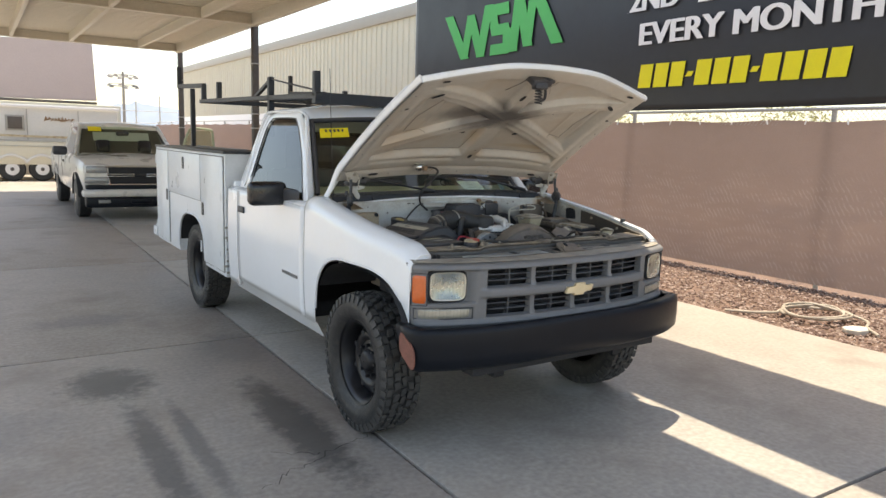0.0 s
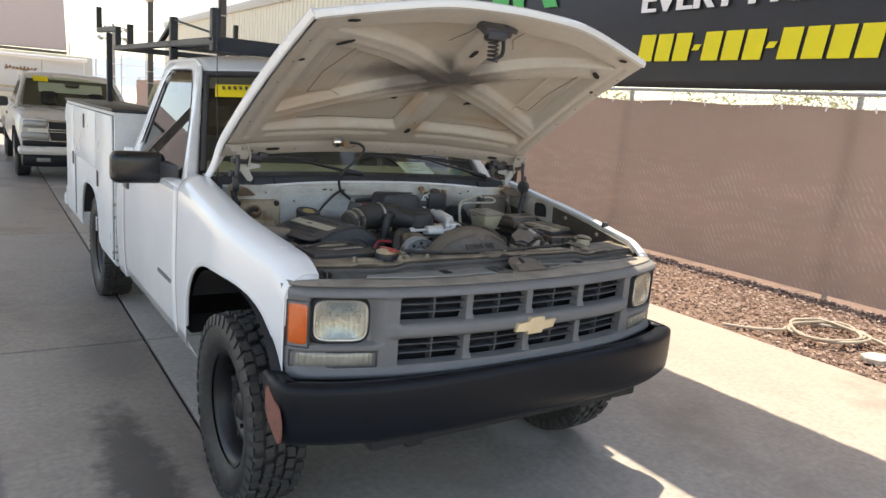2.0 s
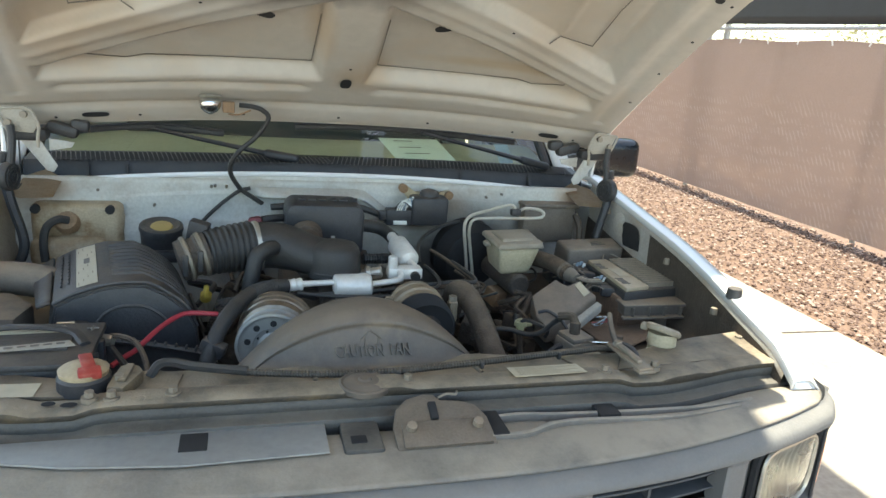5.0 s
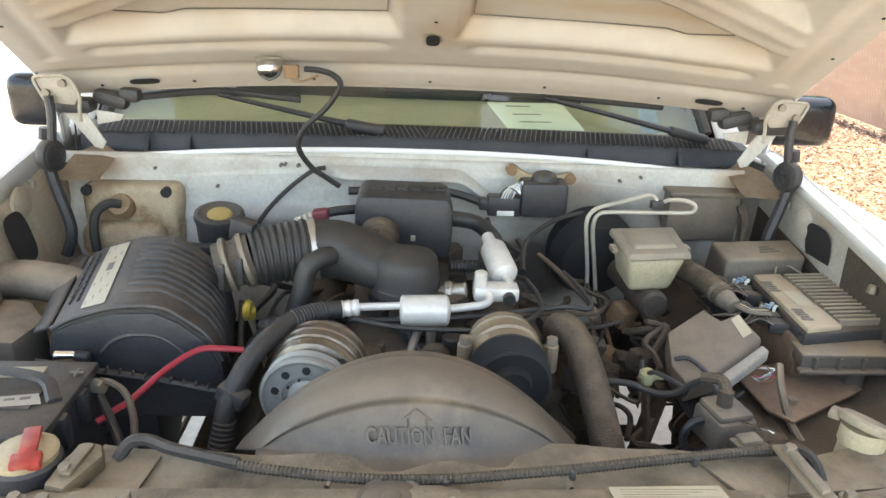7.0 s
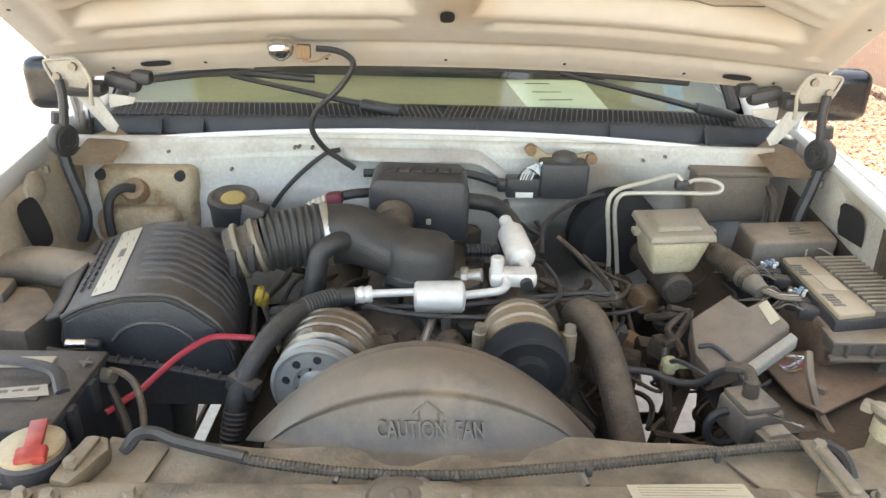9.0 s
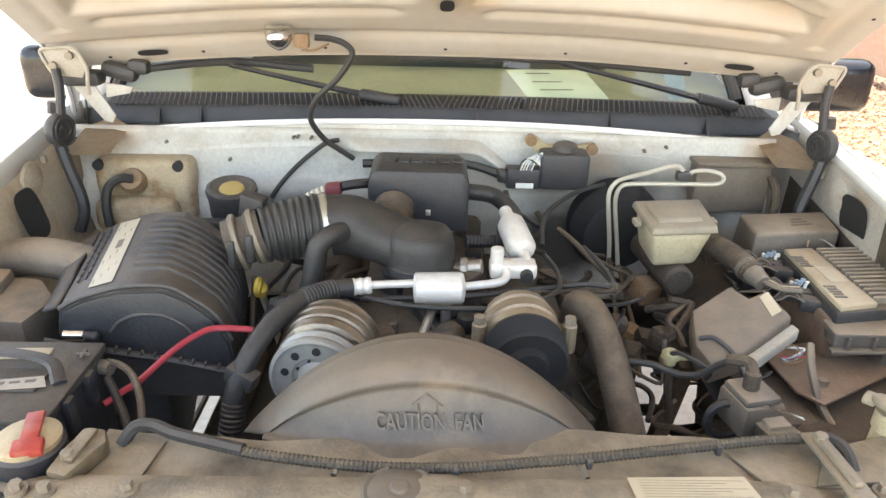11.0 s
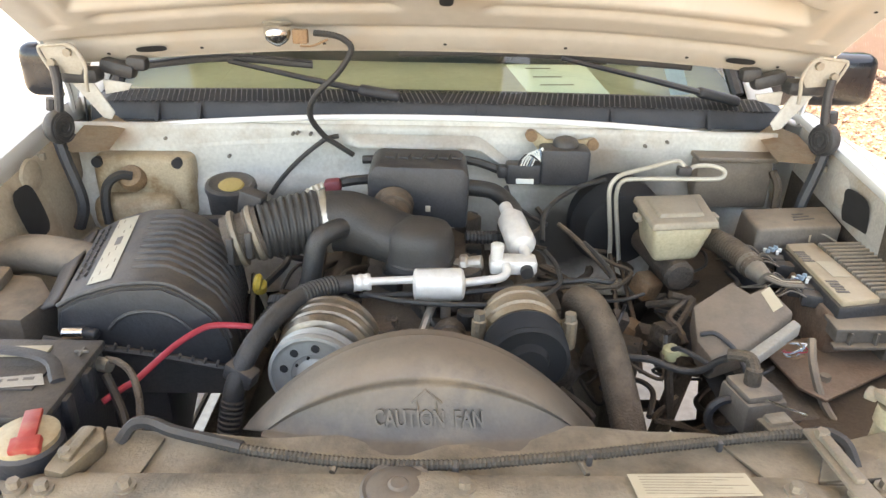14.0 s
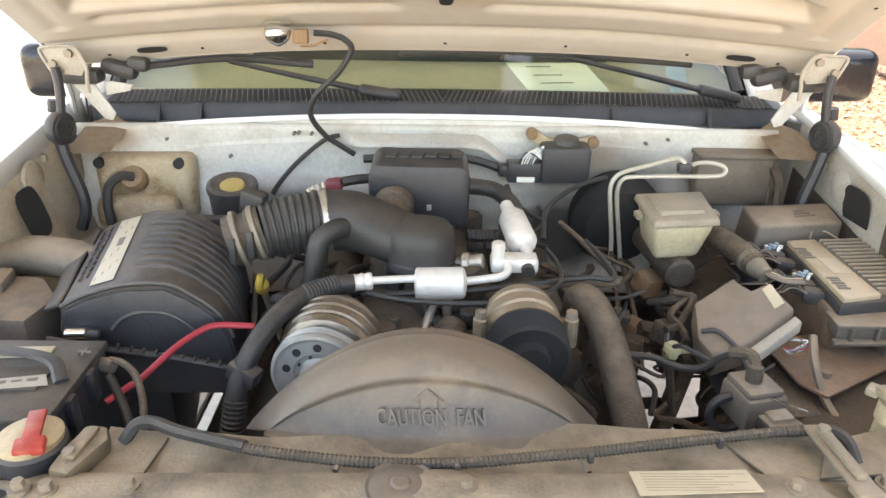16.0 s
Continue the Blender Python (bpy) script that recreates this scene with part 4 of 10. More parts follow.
def fender(s):
    ys = sorted(set([-0.452 + 1.147 * k / 60 for k in range(61)] + [0.04 + q * 0.4999 for q in (-1, 1)] + [0.04 + q * 0.493 for q in (-1, 1)]))
    bm = B()
    rows = []
    for y in ys:
        zb = arch(y, 0.04, 0.50, 0.45, 0.50, 0.50 if y > 0 else 0.715)
        T = fender_top(y)
        col = []
        for k in range(13):
            z = zb + (T - 0.09 - zb) * k / 12
            col.append((side_point(y, z, s), y, z))
        xs = abs(side_point(y, T - 0.09, s))
        for k in range(1, 8):
            w = math.pi / 2 * k / 7
            col.append((s * (xs - (0.085 if s < 0 else 0.060) * (1 - math.cos(w))), y, T - 0.09 + 0.09 * math.sin(w)))
        col.append((s * (xs - (0.115 if s < 0 else 0.080)), y, T - 0.004))
        col.append((s * (xs - (0.118 if s < 0 else 0.083)), y, T - (0.05 if s < 0 else 0.018)))
        rows.append([bm.verts.new(p) for p in col])
    for r0, r1 in zip(rows, rows[1:]):
        bridge(bm, r0, r1, False)
    # folded front end against the lamp surround
    cap = [bm.verts.new(v.co + Vector((0, 0.004, 0))) for v in rows[0][8:]]
    low = bm.verts.new((cap[-1].co.x, cap[-1].co.y, cap[0].co.z))
    bm.faces.new(cap + [low])
    ob = part("front_fender", bm, M_WHITE, truck, smooth=50)
    solid(ob, 0.004, 0)
    bm = B()
    pts = []
    for k in range(41):
        y = -0.450 + 0.986 * k / 40
        z = arch(y, 0.04, 0.50, 0.45, 0.50, 0.50)
        pts.append((side_point(y, z, s) - s * 0.004, y, z))
    tube(bm, pts, 0.009, 6, 1)
    part("arch_lip", bm, M_WHITE, ob)
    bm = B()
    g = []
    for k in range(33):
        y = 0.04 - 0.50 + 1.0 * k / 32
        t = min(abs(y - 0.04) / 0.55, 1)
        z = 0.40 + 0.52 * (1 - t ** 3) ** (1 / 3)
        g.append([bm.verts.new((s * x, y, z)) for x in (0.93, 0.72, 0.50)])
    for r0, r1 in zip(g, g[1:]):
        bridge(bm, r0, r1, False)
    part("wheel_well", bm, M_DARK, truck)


for s in (-1, 1):
    fender(s)


def side_panel(name, s, y0, y1, zb, zt, material, label=""):
    bm = B()
    g = sheet(bm, lambda u, v: (side_point(y0 + (y1 - y0) * u, zb + (zt - zb) * v, s), y0 + (y1 - y0) * u, zb + (zt - zb) * v), 18, 18)
    ob = part(name, bm, material, truck, label, smooth=50)
    return solid(ob, 0.02, -1 if s < 0 else 1)


def glass_x(z):
    """Half width of the cab above the belt."""
    return 0.866 - 0.378 * (z - 1.30)


def screen(u, v):
    """Point of the windscreen glass."""
    x = 2 * u - 1
    return (x * (0.825 - 0.115 * v), 0.655 + 0.415 * v + (0.185 - 0.05 * v) * x * x, 1.262 + 0.493 * v - (0.012 + 0.023 * v) * x * x)


def roof(u, v):
    x = 2 * u - 1
    yf = 1.072 + 0.138 * x * x
    rise = 0.085 * math.sin(min(v / 0.26, 1) * math.pi / 2) + 0.008 * math.sin(v * math.pi) - 0.03 * smooth01(0.85, 1.0, v)
    return (x * (0.705 - 0.02 * v), yf + (2.19 - yf) * v, 1.760 - 0.035 * x * x - 0.02 * abs(x) ** 5 * smooth01(0, 0.3, v) + rise)


for s in (-1, 1):
    d = side_panel("door", s, 0.706, 2.015, 0.505, 1.195, M_WHITE, "white front door with dark tinted window")
    side_panel("cab_corner", s, 2.022, 2.25, 0.46, 1.195, M_WHITE)
    bm = B()
    sheet(bm, lambda u, v: (s * (0.935 - 0.05 * (1 - v)), 0.55 + 1.7 * u, 0.40 + 0.10 * v), 8, 4)
    part("rocker", bm, M_WHITE, truck)
    # shut line moulding, handle, badge
    bm = B()
    box(bm, (s * 0.966, 1.90, 1.055), (0.02, 0.13, 0.05), 0.008)
    part("handle", bm, M_BLACK, d, "black plastic door handle")
    bm = B()
    for k in range(9):
        box(bm, (s * 0.968, 0.80 + 0.030 * k, 0.735), (0.005, 0.020, 0.022), 0.002, seg=1)
    part("badge", bm, M_GRILLE, d, "grey raised badge letters as bars")
    # window
    hole = ((0.855, 1.207), (0.955, 1.302), (1.115, 1.469), (1.345, 1.654), (1.435, 1.713), (1.50, 1.735), (1.88, 1.738), (1.955, 1.718), (1.998, 1.655), (1.985, 1.48), (1.958, 1.31), (1.945, 1.207))
    edge = ((0.795, 1.193), (0.875, 1.302), (1.03, 1.469), (1.235, 1.654), (1.325, 1.728), (1.42, 1.778), (1.90, 1.782), (2.03, 1.762), (2.075, 1.66), (2.06, 1.48), (2.03, 1.31), (2.018, 1.193))
    bm = B()
    bm.faces.new([bm.verts.new((s * (glass_x(z) - 0.010), y, z)) for y, z in hole])
    w = part("window", bm, M_GLASSD, d, "dark tinted door glass", smooth=0)
    w.visible_shadow = False
    bm = B()
    rows = []
    for (ya, za), (yb, zb) in zip(hole, edge):
        rows.append([bm.verts.new((s * (glass_x(za + (zb - za) * q) + 0.008 * math.sin(math.pi * q)), ya + (yb - ya) * q, za + (zb - za) * q)) for q in (0.0, 0.12, 0.35, 0.65, 0.9, 1.0)])
    for r0, r1 in zip(rows, rows[1:]):
        bridge(bm, r0, r1, False)
    solid(part("window_frame", bm, M_WHITE, d, smooth=60), 0.022, 1 if s > 0 else -1)
    bm = B()
    tube(bm, [(s * glass_x(z), y, z) for y, z in hole + hole[:1]], 0.0055, 6, 4)
    part("window_seal", bm, M_BLACK, d)
    # belt below the glass
    bm = B()
    sheet(bm, lambda u, v: (s * (0.960 - 0.056 * v), 0.70 + 1.54 * u, 1.192 + 0.016 * math.sin(v * math.pi / 2)), 8, 4)
    solid(part("belt", bm, M_WHITE, truck, smooth=60), 0.006, 0)
    # front pillar and rear quarter of the cab
    bm = B()
    rows = []
    for k in range(15):
        z = 1.205 + 0.545 * k / 14
        v = min(max((z - 1.250) / 0.470, -0.05), 1.0)
        g = Vector(screen(0.0 if s < 0 else 1.0, v)) + Vector((s * 0.012, -0.004, 0))
        yf = 0.800 + 1.02 * (z - 1.205) if z < 1.30 else 0.875 + 0.98 * (z - 1.302)
        f = Vector((s * (glass_x(z) + 0.001), yf - 0.008, z))
        g.z = z
        rows.append([bm.verts.new(g.lerp(f, q) + Vector((s * 0.022, -0.022, 0)) * math.sin(math.pi * q)) for q in (0, 0.15, 0.35, 0.6, 0.85, 1)])
    for r0, r1 in zip(rows, rows[1:]):
        bridge(bm, r0, r1, False)
    solid(part("windscreen_pillar", bm, M_WHITE, truck, smooth=60), 0.012, 0)
    bm = B()
    sheet(bm, lambda u, v: (s * (glass_x(1.19 + 0.59 * v) - 0.03 * u * u), 2.022 + 0.062 * math.sin(v * 2.6) + (0.225 - 0.03 * v - 0.06 * math.sin(v * 2.6)) * u, 1.19 + 0.59 * v), 6, 12)
    solid(part("rear_pillar", bm, M_WHITE, truck, smooth=60), 0.03, -1 if s < 0 else 1)
    # mirror
    bm = B()
    mx_ = -1.055 if s < 0 else 1.185
    mz_ = 1.240 if s < 0 else 1.250
    box(bm, (mx_, 1.085, mz_), (0.25, 0.095, 0.155), 0.038, seg=4)
    m1 = part("mirror", bm, M_MIRROR, truck, "black plastic door mirror")
    bm = B()
    prism(bm, [(s * 0.905, 0.90), (mx_ - s * 0.08, 1.065), (mx_ - s * 0.08, 1.105), (s * 0.905, 1.12)], "z", 1.185, 1.275, 0.012)
    part("mirror_arm", bm, M_BLACK, m1)
    bm = B()
    box(bm, (mx_ + s * 0.01, 1.131, mz_), (0.18, 0.004, 0.115), 0.0015)
    part("mirror_glass", bm, M_CHROME, m1)

# roof
bm = B()
sheet(bm, roof, 34, 30)
solid(part("cab_roof", bm, M_WHITE, truck, smooth=60), 0.025, -1)
for s in (-1, 1):
    bm = B()
    tube(bm, [Vector(roof(0.5 + 0.5 * s, 0.06 + 0.90 * k / 20)) + Vector((s * 0.002, 0, -0.008)) for k in range(21)], 0.011, 8, 1)
    part("drip_rail", bm, M_WHITE, truck)
bm = B()
for s in (-1, 1):
    prism(bm, [(s * 0.51, 1.20), (s * 0.885, 1.20), (s * 0.68, 1.75), (s * 0.51, 1.75)], "y", 2.18, 2.22, 0.005)
box(bm, (0, 2.20, 1.10), (1.85, 0.04, 0.30), 0.01)
box(bm, (0, 2.20, 1.72), (1.3, 0.04, 0.14), 0.01)
box(bm, (0, 2.22, 0.70), (1.76, 0.03, 0.60), 0.01)
part("cab_back", bm, M_WHITE, truck)
bm = B()
box(bm, (0, 2.2, 1.44), (1.02, 0.006, 0.42), 0.002)
part("rear_window", bm, M_GLASSD, truck)
bm = B()
sheet(bm, screen, 24, 14)
ws = part("windscreen", bm, M_GLASS, truck, "green-tinted windscreen glass", smooth=80)
ws.visible_shadow = False
bm = B()
tube(bm, [screen(u / 20, 0.985) for u in range(21)], 0.016, 8, 1)
part("glass_seal", bm, M_BLACK, ws)
for u in (0.0, 1.0):
    bm = B()
    tube(bm, [screen(0.008 + 0.984 * u, k / 8) for k in range(9)], 0.016, 8, 1)
    part("glass_seal", bm, M_BLACK, ws)
bm = B()
sheet(bm, lambda u, v: Vector(screen(0.035 + 0.125 * u, 0.735 + 0.13 * v)) + Vector((0, -0.006, 0.004)), 4, 3)
st = part("auction_sticker", bm, M_SUNSTRIP, ws, "yellow paper sticker behind the glass")
bm = B()
for k in range(5):
    a = Vector(screen(0.060 + 0.018 * k, 0.825)) + Vector((0, -0.012, 0.007))
    box(bm, a, (0.014, 0.003, 0.02), 0.001, rot=(-30, 15 * math.sin(k * 2), 0), seg=1)
part("scribble", bm, M_INK, st)
bm = B()
sheet(bm, lambda u, v: Vector(screen(0.615 + 0.125 * u + 0.035 * (1 - v), 0.04 + 0.13 * v)) + Vector((0, 0.012, -0.010)), 6, 4)
pp = part("window_paper", bm, M_LABELW, ws, "sheet of white paper behind the glass")
for k, (u0, u1, v0) in enumerate(((0.645, 0.70, 0.148), (0.655, 0.72, 0.112), (0.665, 0.74, 0.078))):
    bm = B()
    sheet(bm, lambda u, v: Vector(screen(u0 + (u1 - u0) * u * 0.7, v0 + 0.004 * v)) + Vector((0, 0.005, -0.006)), 4, 1)
    part("text_bar", bm, M_INKB, pp)
bm = B()
sheet(bm, lambda u, v: Vector(screen(0.875 + 0.035 * u, 0.03 + 0.12 * v)) + Vector((0, 0.012, -0.010)), 3, 3)
part("window_sticker", bm, M_BLUEW, ws, "pale blue sticker behind the glass")
# cab inside
bm = B()
sheet(bm, lambda u, v: (1.62 * (u - 0.5), 0.68 + 0.56 * v + 0.14 * (2 * u - 1) ** 2 * (1 - v), 1.235 + 0.05 * math.sin(v * 3.0) - 0.30 * smooth01(0.8, 1.0, v)), 14, 14)
part("dashboard", bm, M_DASH, truck, "tan vinyl dashboard top", smooth=60)
bm = B()
box(bm, (0, 1.95, 1.05), (1.45, 0.16, 0.62), 0.05, rot=(-12, 0, 0))
box(bm, (0, 1.65, 0.78), (1.45, 0.60, 0.16), 0.05)
part("bench_seat", bm, M_SEAT, truck)
bm = B()
pts = [(0.38 + 0.18 * math.cos(a * 0.42), 1.22 + 0.075 * math.sin(a * 0.42), 1.16 + 0.165 * math.sin(a * 0.42)) for a in range(16)]
tube(bm, pts, 0.014, 8, 3)
tube(bm, [(0.38, 1.08, 1.08), (0.38, 1.22, 1.16)], 0.03, 8, straight=True)
part("steering_wheel", bm, M_BLACK, truck)
bm = B()
box(bm, (0, 1.5, 0.52), (1.75, 1.45, 0.10), 0.01)
part("cab_floor", bm, M_DARK, truck)
# aerial
bm = B()
tube(bm, [(-0.80, 0.62, 1.20), (-0.80, 0.66, 1.60), (-0.80, 0.69, 2.02)], 0.0022, 5, 4)
part("aerial", bm, M_RACK, truck, "thin whip aerial")


# face of the truck
def bar(bm, x0, x1, z0, z1, back=0.05, lift=0.0, n=28, bulge=0.008):
    """A strip of the face from x0 to x1, following its bow."""
    rows = []
    for k in range(n + 1):
        x = x0 + (x1 - x0) * k / n
        y = face_y(x) - lift
        rows.append([bm.verts.new(p) for p in ((x, y + back, z1), (x, y + 0.006, z1), (x, y - bulge * 0.6, z1 - 0.2 * (z1 - z0)), (x, y - bulge, (z0 + z1) / 2),
                                               (x, y - bulge * 0.6, z0 + 0.2 * (z1 - z0)), (x, y + 0.006, z0), (x, y + back, z0))])
    for r0, r1 in zip(rows, rows[1:]):
        bridge(bm, r0, r1)
    bm.faces.new(rows[0])
    bm.faces.new(rows[-1])
    return bm


FACE_X = 0.017


def face_part(name, bm, material, parent, label="", smooth=35):
    """A part of the face, which sits a little off the middle of the bay."""
    bm.transform(Matrix.Translation((FACE_X, 0, 0)))
    return part(name, bm, material, parent, label, smooth)


ROWS = ((0.752, 0.844), (0.899, 0.988))


def inset(x, z, x0, x1, z0, z1, soft):
    """1 well inside the rectangle, 0 outside, with a soft edge."""
    return smooth01(x0 - soft, x0 + soft, x) * smooth01(x1 + soft, x1 - soft, x) * smooth01(z0 - soft, z0 + soft, z) * smooth01(z1 + soft, z1 - soft, z)


def opening(x, z):
    return max(inset(abs(x), z, -1, 0.548, z0, z1, 0.0035) for z0, z1 in ROWS)


def face_depth(x, z):
    """How far the moulded grey face lies behind its bowed front."""
    a = abs(x)
    d = 0.030 * smooth01(1.004, 1.026, z) ** 2 + 0.030 * smooth01(0.713, 0.692, z) ** 2
    d -= 0.012 * math.exp(-((z - 0.722) / 0.014) ** 2) * smooth01(0.90, 0.86, a)
    d -= 0.006 * math.exp(-((z - 0.997) / 0.010) ** 2)
    d -= 0.020 * math.exp(-((z - 0.8715) / 0.024) ** 4) * smooth01(0.605, 0.535, a)
    d += 0.034 * smooth01(0.592, 0.640, a) * smooth01(0.842, 0.836, a) * smooth01(0.822, 0.834, z) * smooth01(0.992, 0.982, z)
    d += 0.006 * inset(a, z, 0.840, 0.900, 0.815, 0.976, 0.003) + 0.008 * inset(a, z, 0.620, 0.892, 0.746, 0.804, 0.004)
    d += 0.045 * opening(x, z) + 0.035 * smooth01(0.893, 0.906, a) ** 2
    return d


bm = B()
NX, NZ = 372, 118
grid = [[None] * (NZ + 1) for _ in range(NX + 1)]
for i in range(NX + 1):
    for k in range(NZ + 1):
        x, z = -0.906 + 1.812 * i / NX, 0.692 + 0.334 * k / NZ
        grid[i][k] = bm.verts.new((x, face_y(x) + face_depth(x, z), z))
for i in range(NX):
    for k in range(NZ):
        x, z = -0.906 + 1.812 * (i + 0.5) / NX, 0.692 + 0.334 * (k + 0.5) / NZ
        if opening(x, z) < 0.97:
            bm.faces.new((grid[i][k], grid[i + 1][k], grid[i + 1][k + 1], grid[i][k + 1]))
bmesh.ops.delete(bm, geom=[v for v in bm.verts if not v.link_faces], context="VERTS")
gr = face_part("grille", bm, M_GRILLE, truck, "matt grey plastic grille surround", smooth=60)
for s in (-1, 1):
    bm = B()
    sheet(bm, lambda u, v: (s * (0.909 - 0.006 * u), -0.432 + 0.055 * u, 0.692 + 0.330 * v), 3, 3)
    solid(face_part("side_return", bm, M_GRILLE, gr), 0.004, 0)
for x in (-0.275, 0.0, 0.275):
    for z0, z1 in ROWS:
        bm = B()
        rows = []
        for k in range(9):
            z = z0 - 0.006 + (z1 - z0 + 0.012) * k / 8
            fl = 0.010 * smooth01(z0 + 0.022, z0 - 0.006, z) + 0.003 * smooth01(z1 - 0.012, z1 + 0.006, z)
            yf = face_y(x) + 0.016 - fl
            rows.append([bm.verts.new(p) for p in ((x - 0.019 - fl, face_y(x) + 0.052, z), (x - 0.014 - fl * 0.7, yf + 0.003, z), (x - 0.009, yf, z), (x + 0.009, yf, z), (x + 0.014 + fl * 0.7, yf + 0.003, z), (x + 0.019 + fl, face_y(x) + 0.052, z))])
        for r0, r1 in zip(rows, rows[1:]):
            bridge(bm, r0, r1, False)
        face_part("upright", bm, M_GRILLE, gr)
for x in (-0.41, -0.137, 0.137, 0.41):
    for z0, z1 in ROWS:
        face_part("thin_upright", bar(B(), x - 0.003, x + 0.003, z0 - 0.005, z1 + 0.005, 0.03, -0.033, 2, bulge=0.001), M_SLAT, gr)
for z0, z1 in ROWS:
    for q in (0.34, 0.67):
        z = z0 + (z1 - z0) * q
        face_part("slat", bar(B(), -0.555, 0.555, z - 0.0035, z + 0.0035, 0.045, -0.028, 20, bulge=0.002), M_SLAT, gr)
# near-black sheet puts the shade behind the grille openings in as a surface
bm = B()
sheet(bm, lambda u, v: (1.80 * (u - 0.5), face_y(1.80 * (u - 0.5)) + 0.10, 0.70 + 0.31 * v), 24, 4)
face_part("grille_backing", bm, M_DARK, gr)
# badge: a plain gold bar with a raised middle
bm = B()
yb = face_y(0) - 0.022
prism(bm, [(-0.096, 0.843), (-0.036, 0.843), (-0.040, 0.829), (0.028, 0.829), (0.034, 0.843), (0.086, 0.847), (0.098, 0.879), (0.038, 0.877), (0.040, 0.892), (-0.026, 0.892), (-0.032, 0.877), (-0.084, 0.875)], "y", yb - 0.012, yb + 0.006, 0.0015)
face_part("badge", bm, M_BOWTIE, gr, "plain gold badge")


def lens(bm, x0, x1, z0, z1, proud, corner=0.02, n=10):
    """A domed lens following the face."""
    def fn(u, v):
        a, b = 2 * u - 1, 2 * v - 1
        x = (x0 + x1) / 2 + (x1 - x0) / 2 * a * (1 - corner * b ** 4 * a * a * 1.5)
        z = (z0 + z1) / 2 + (z1 - z0) / 2 * b * (1 - corner * a ** 4 * b * b * 1.5)
        return (x, face_y(x) + 0.012 - proud * (1 - a ** 6) * (1 - b ** 6), z)
    sheet(bm, fn, n, n)
    return bm


for s in (-1, 1):
    xm, zm = s * 0.742, 0.910

    def lamp_disc(bm, w, h, depth, steps=8, seg=40, flute=0.0):
        """A rounded rectangle, domed out (minus) or dished in by depth."""
        prev = None
        for k in range(1, steps + 1):
            q = k / steps
            cur = []
            for i in range(seg):
                a = 2 * math.pi * i / seg
                c, d = math.cos(a), math.sin(a)
                p = 0.42
                x = xm + w * q * math.copysign(abs(c) ** p, c)
                cur.append(bm.verts.new((x, face_y(x) + 0.010 + depth * (1 - ((x - xm) / w) ** 2) * (1 - (q * abs(d) ** p) ** 2) + flute * math.sin(x * 420) * (q < 0.98), zm + h * q * math.copysign(abs(d) ** p, d))))
            if prev:
                bridge(bm, prev, cur)
            else:
                bm.faces.new(cur)
            prev = cur
        return bm, [v.co.copy() for v in prev]

    bm, edge = lamp_disc(B(), 0.083, 0.068, 0.020, 26, 120, 0.0012)
    h = face_part("headlamp", bm, M_REFL, truck, "rectangular sealed headlamp with silvered bowl", smooth=60)
    bm = B()
    tube(bm, edge + edge[:2], 0.0045, 6, 1)
    face_part("lamp_rim", bm, M_STEEL, h, "thin bright retaining rim")
    # dark ring colours in the shaded gap between lamp and surround
    bm = B()
    tube(bm, [Vector((xm + (p.x - xm) * 1.10, p.y + 0.012, zm + (p.z - zm) * 1.12)) for p in edge + edge[:2]], 0.0085, 6, 1)
    face_part("lamp_gap", bm, M_DARK, h, "dark ring drawn as the gap round the lamp")
    lo = face_part("lens", lamp_disc(B(), 0.082, 0.067, -0.016)[0], M_CLEAR, h, "clear moulded lens", smooth=60)
    lo.visible_shadow = False
    side = sorted((s * 0.842, s * 0.899))
    face_part("marker_lamp", lens(B(), side[0], side[1], 0.816, 0.975, 0.012, 0.03), M_AMBER, truck, "amber side marker lens")
    side = sorted((s * 0.622, s * 0.890))
    face_part("parking_lamp", lens(B(), side[0], side[1], 0.748, 0.802, 0.010, 0.03), M_LENS2, truck, "clear ribbed parking lamp lens")
    for x0, x1, z0, z1 in ((s * 0.622, s * 0.890, 0.748, 0.802), (s * 0.842, s * 0.899, 0.816, 0.975)):
        bm = B()
        tube(bm, [(x, face_y(x) + 0.004, z) for x, z in ((x0, z0), ((x0 + x1) / 2, z0), (x1, z0), (x1, z1), ((x0 + x1) / 2, z1), (x0, z1), (x0, z0))], 0.0035, 6, straight=True)
        face_part("lamp_gasket", bm, M_BLACK, truck)
    for k in range(16):
        x = s * (0.632 + 0.0168 * k)
        bm = B()
        tube(bm, [(x, face_y(x) + 0.003, 0.753), (x, face_y(x) + 0.003, 0.797)], 0.0016, 4, straight=True)
        face_part("lens_rib", bm, M_LENS2, truck)


# bumper
def bump_y(x):
    return -0.722 + 0.137 * (abs(x) / 0.93) ** 4.0


bm = B()
rows = []
line = [(-0.934, -0.43), (-0.936, -0.50), (-0.932, -0.56)] + [(-0.920 + 1.84 * k / 44, bump_y(-0.920 + 1.84 * k / 44)) for k in range(45)] + [(0.928, -0.56), (0.930, -0.50), (0.926, -0.43)]
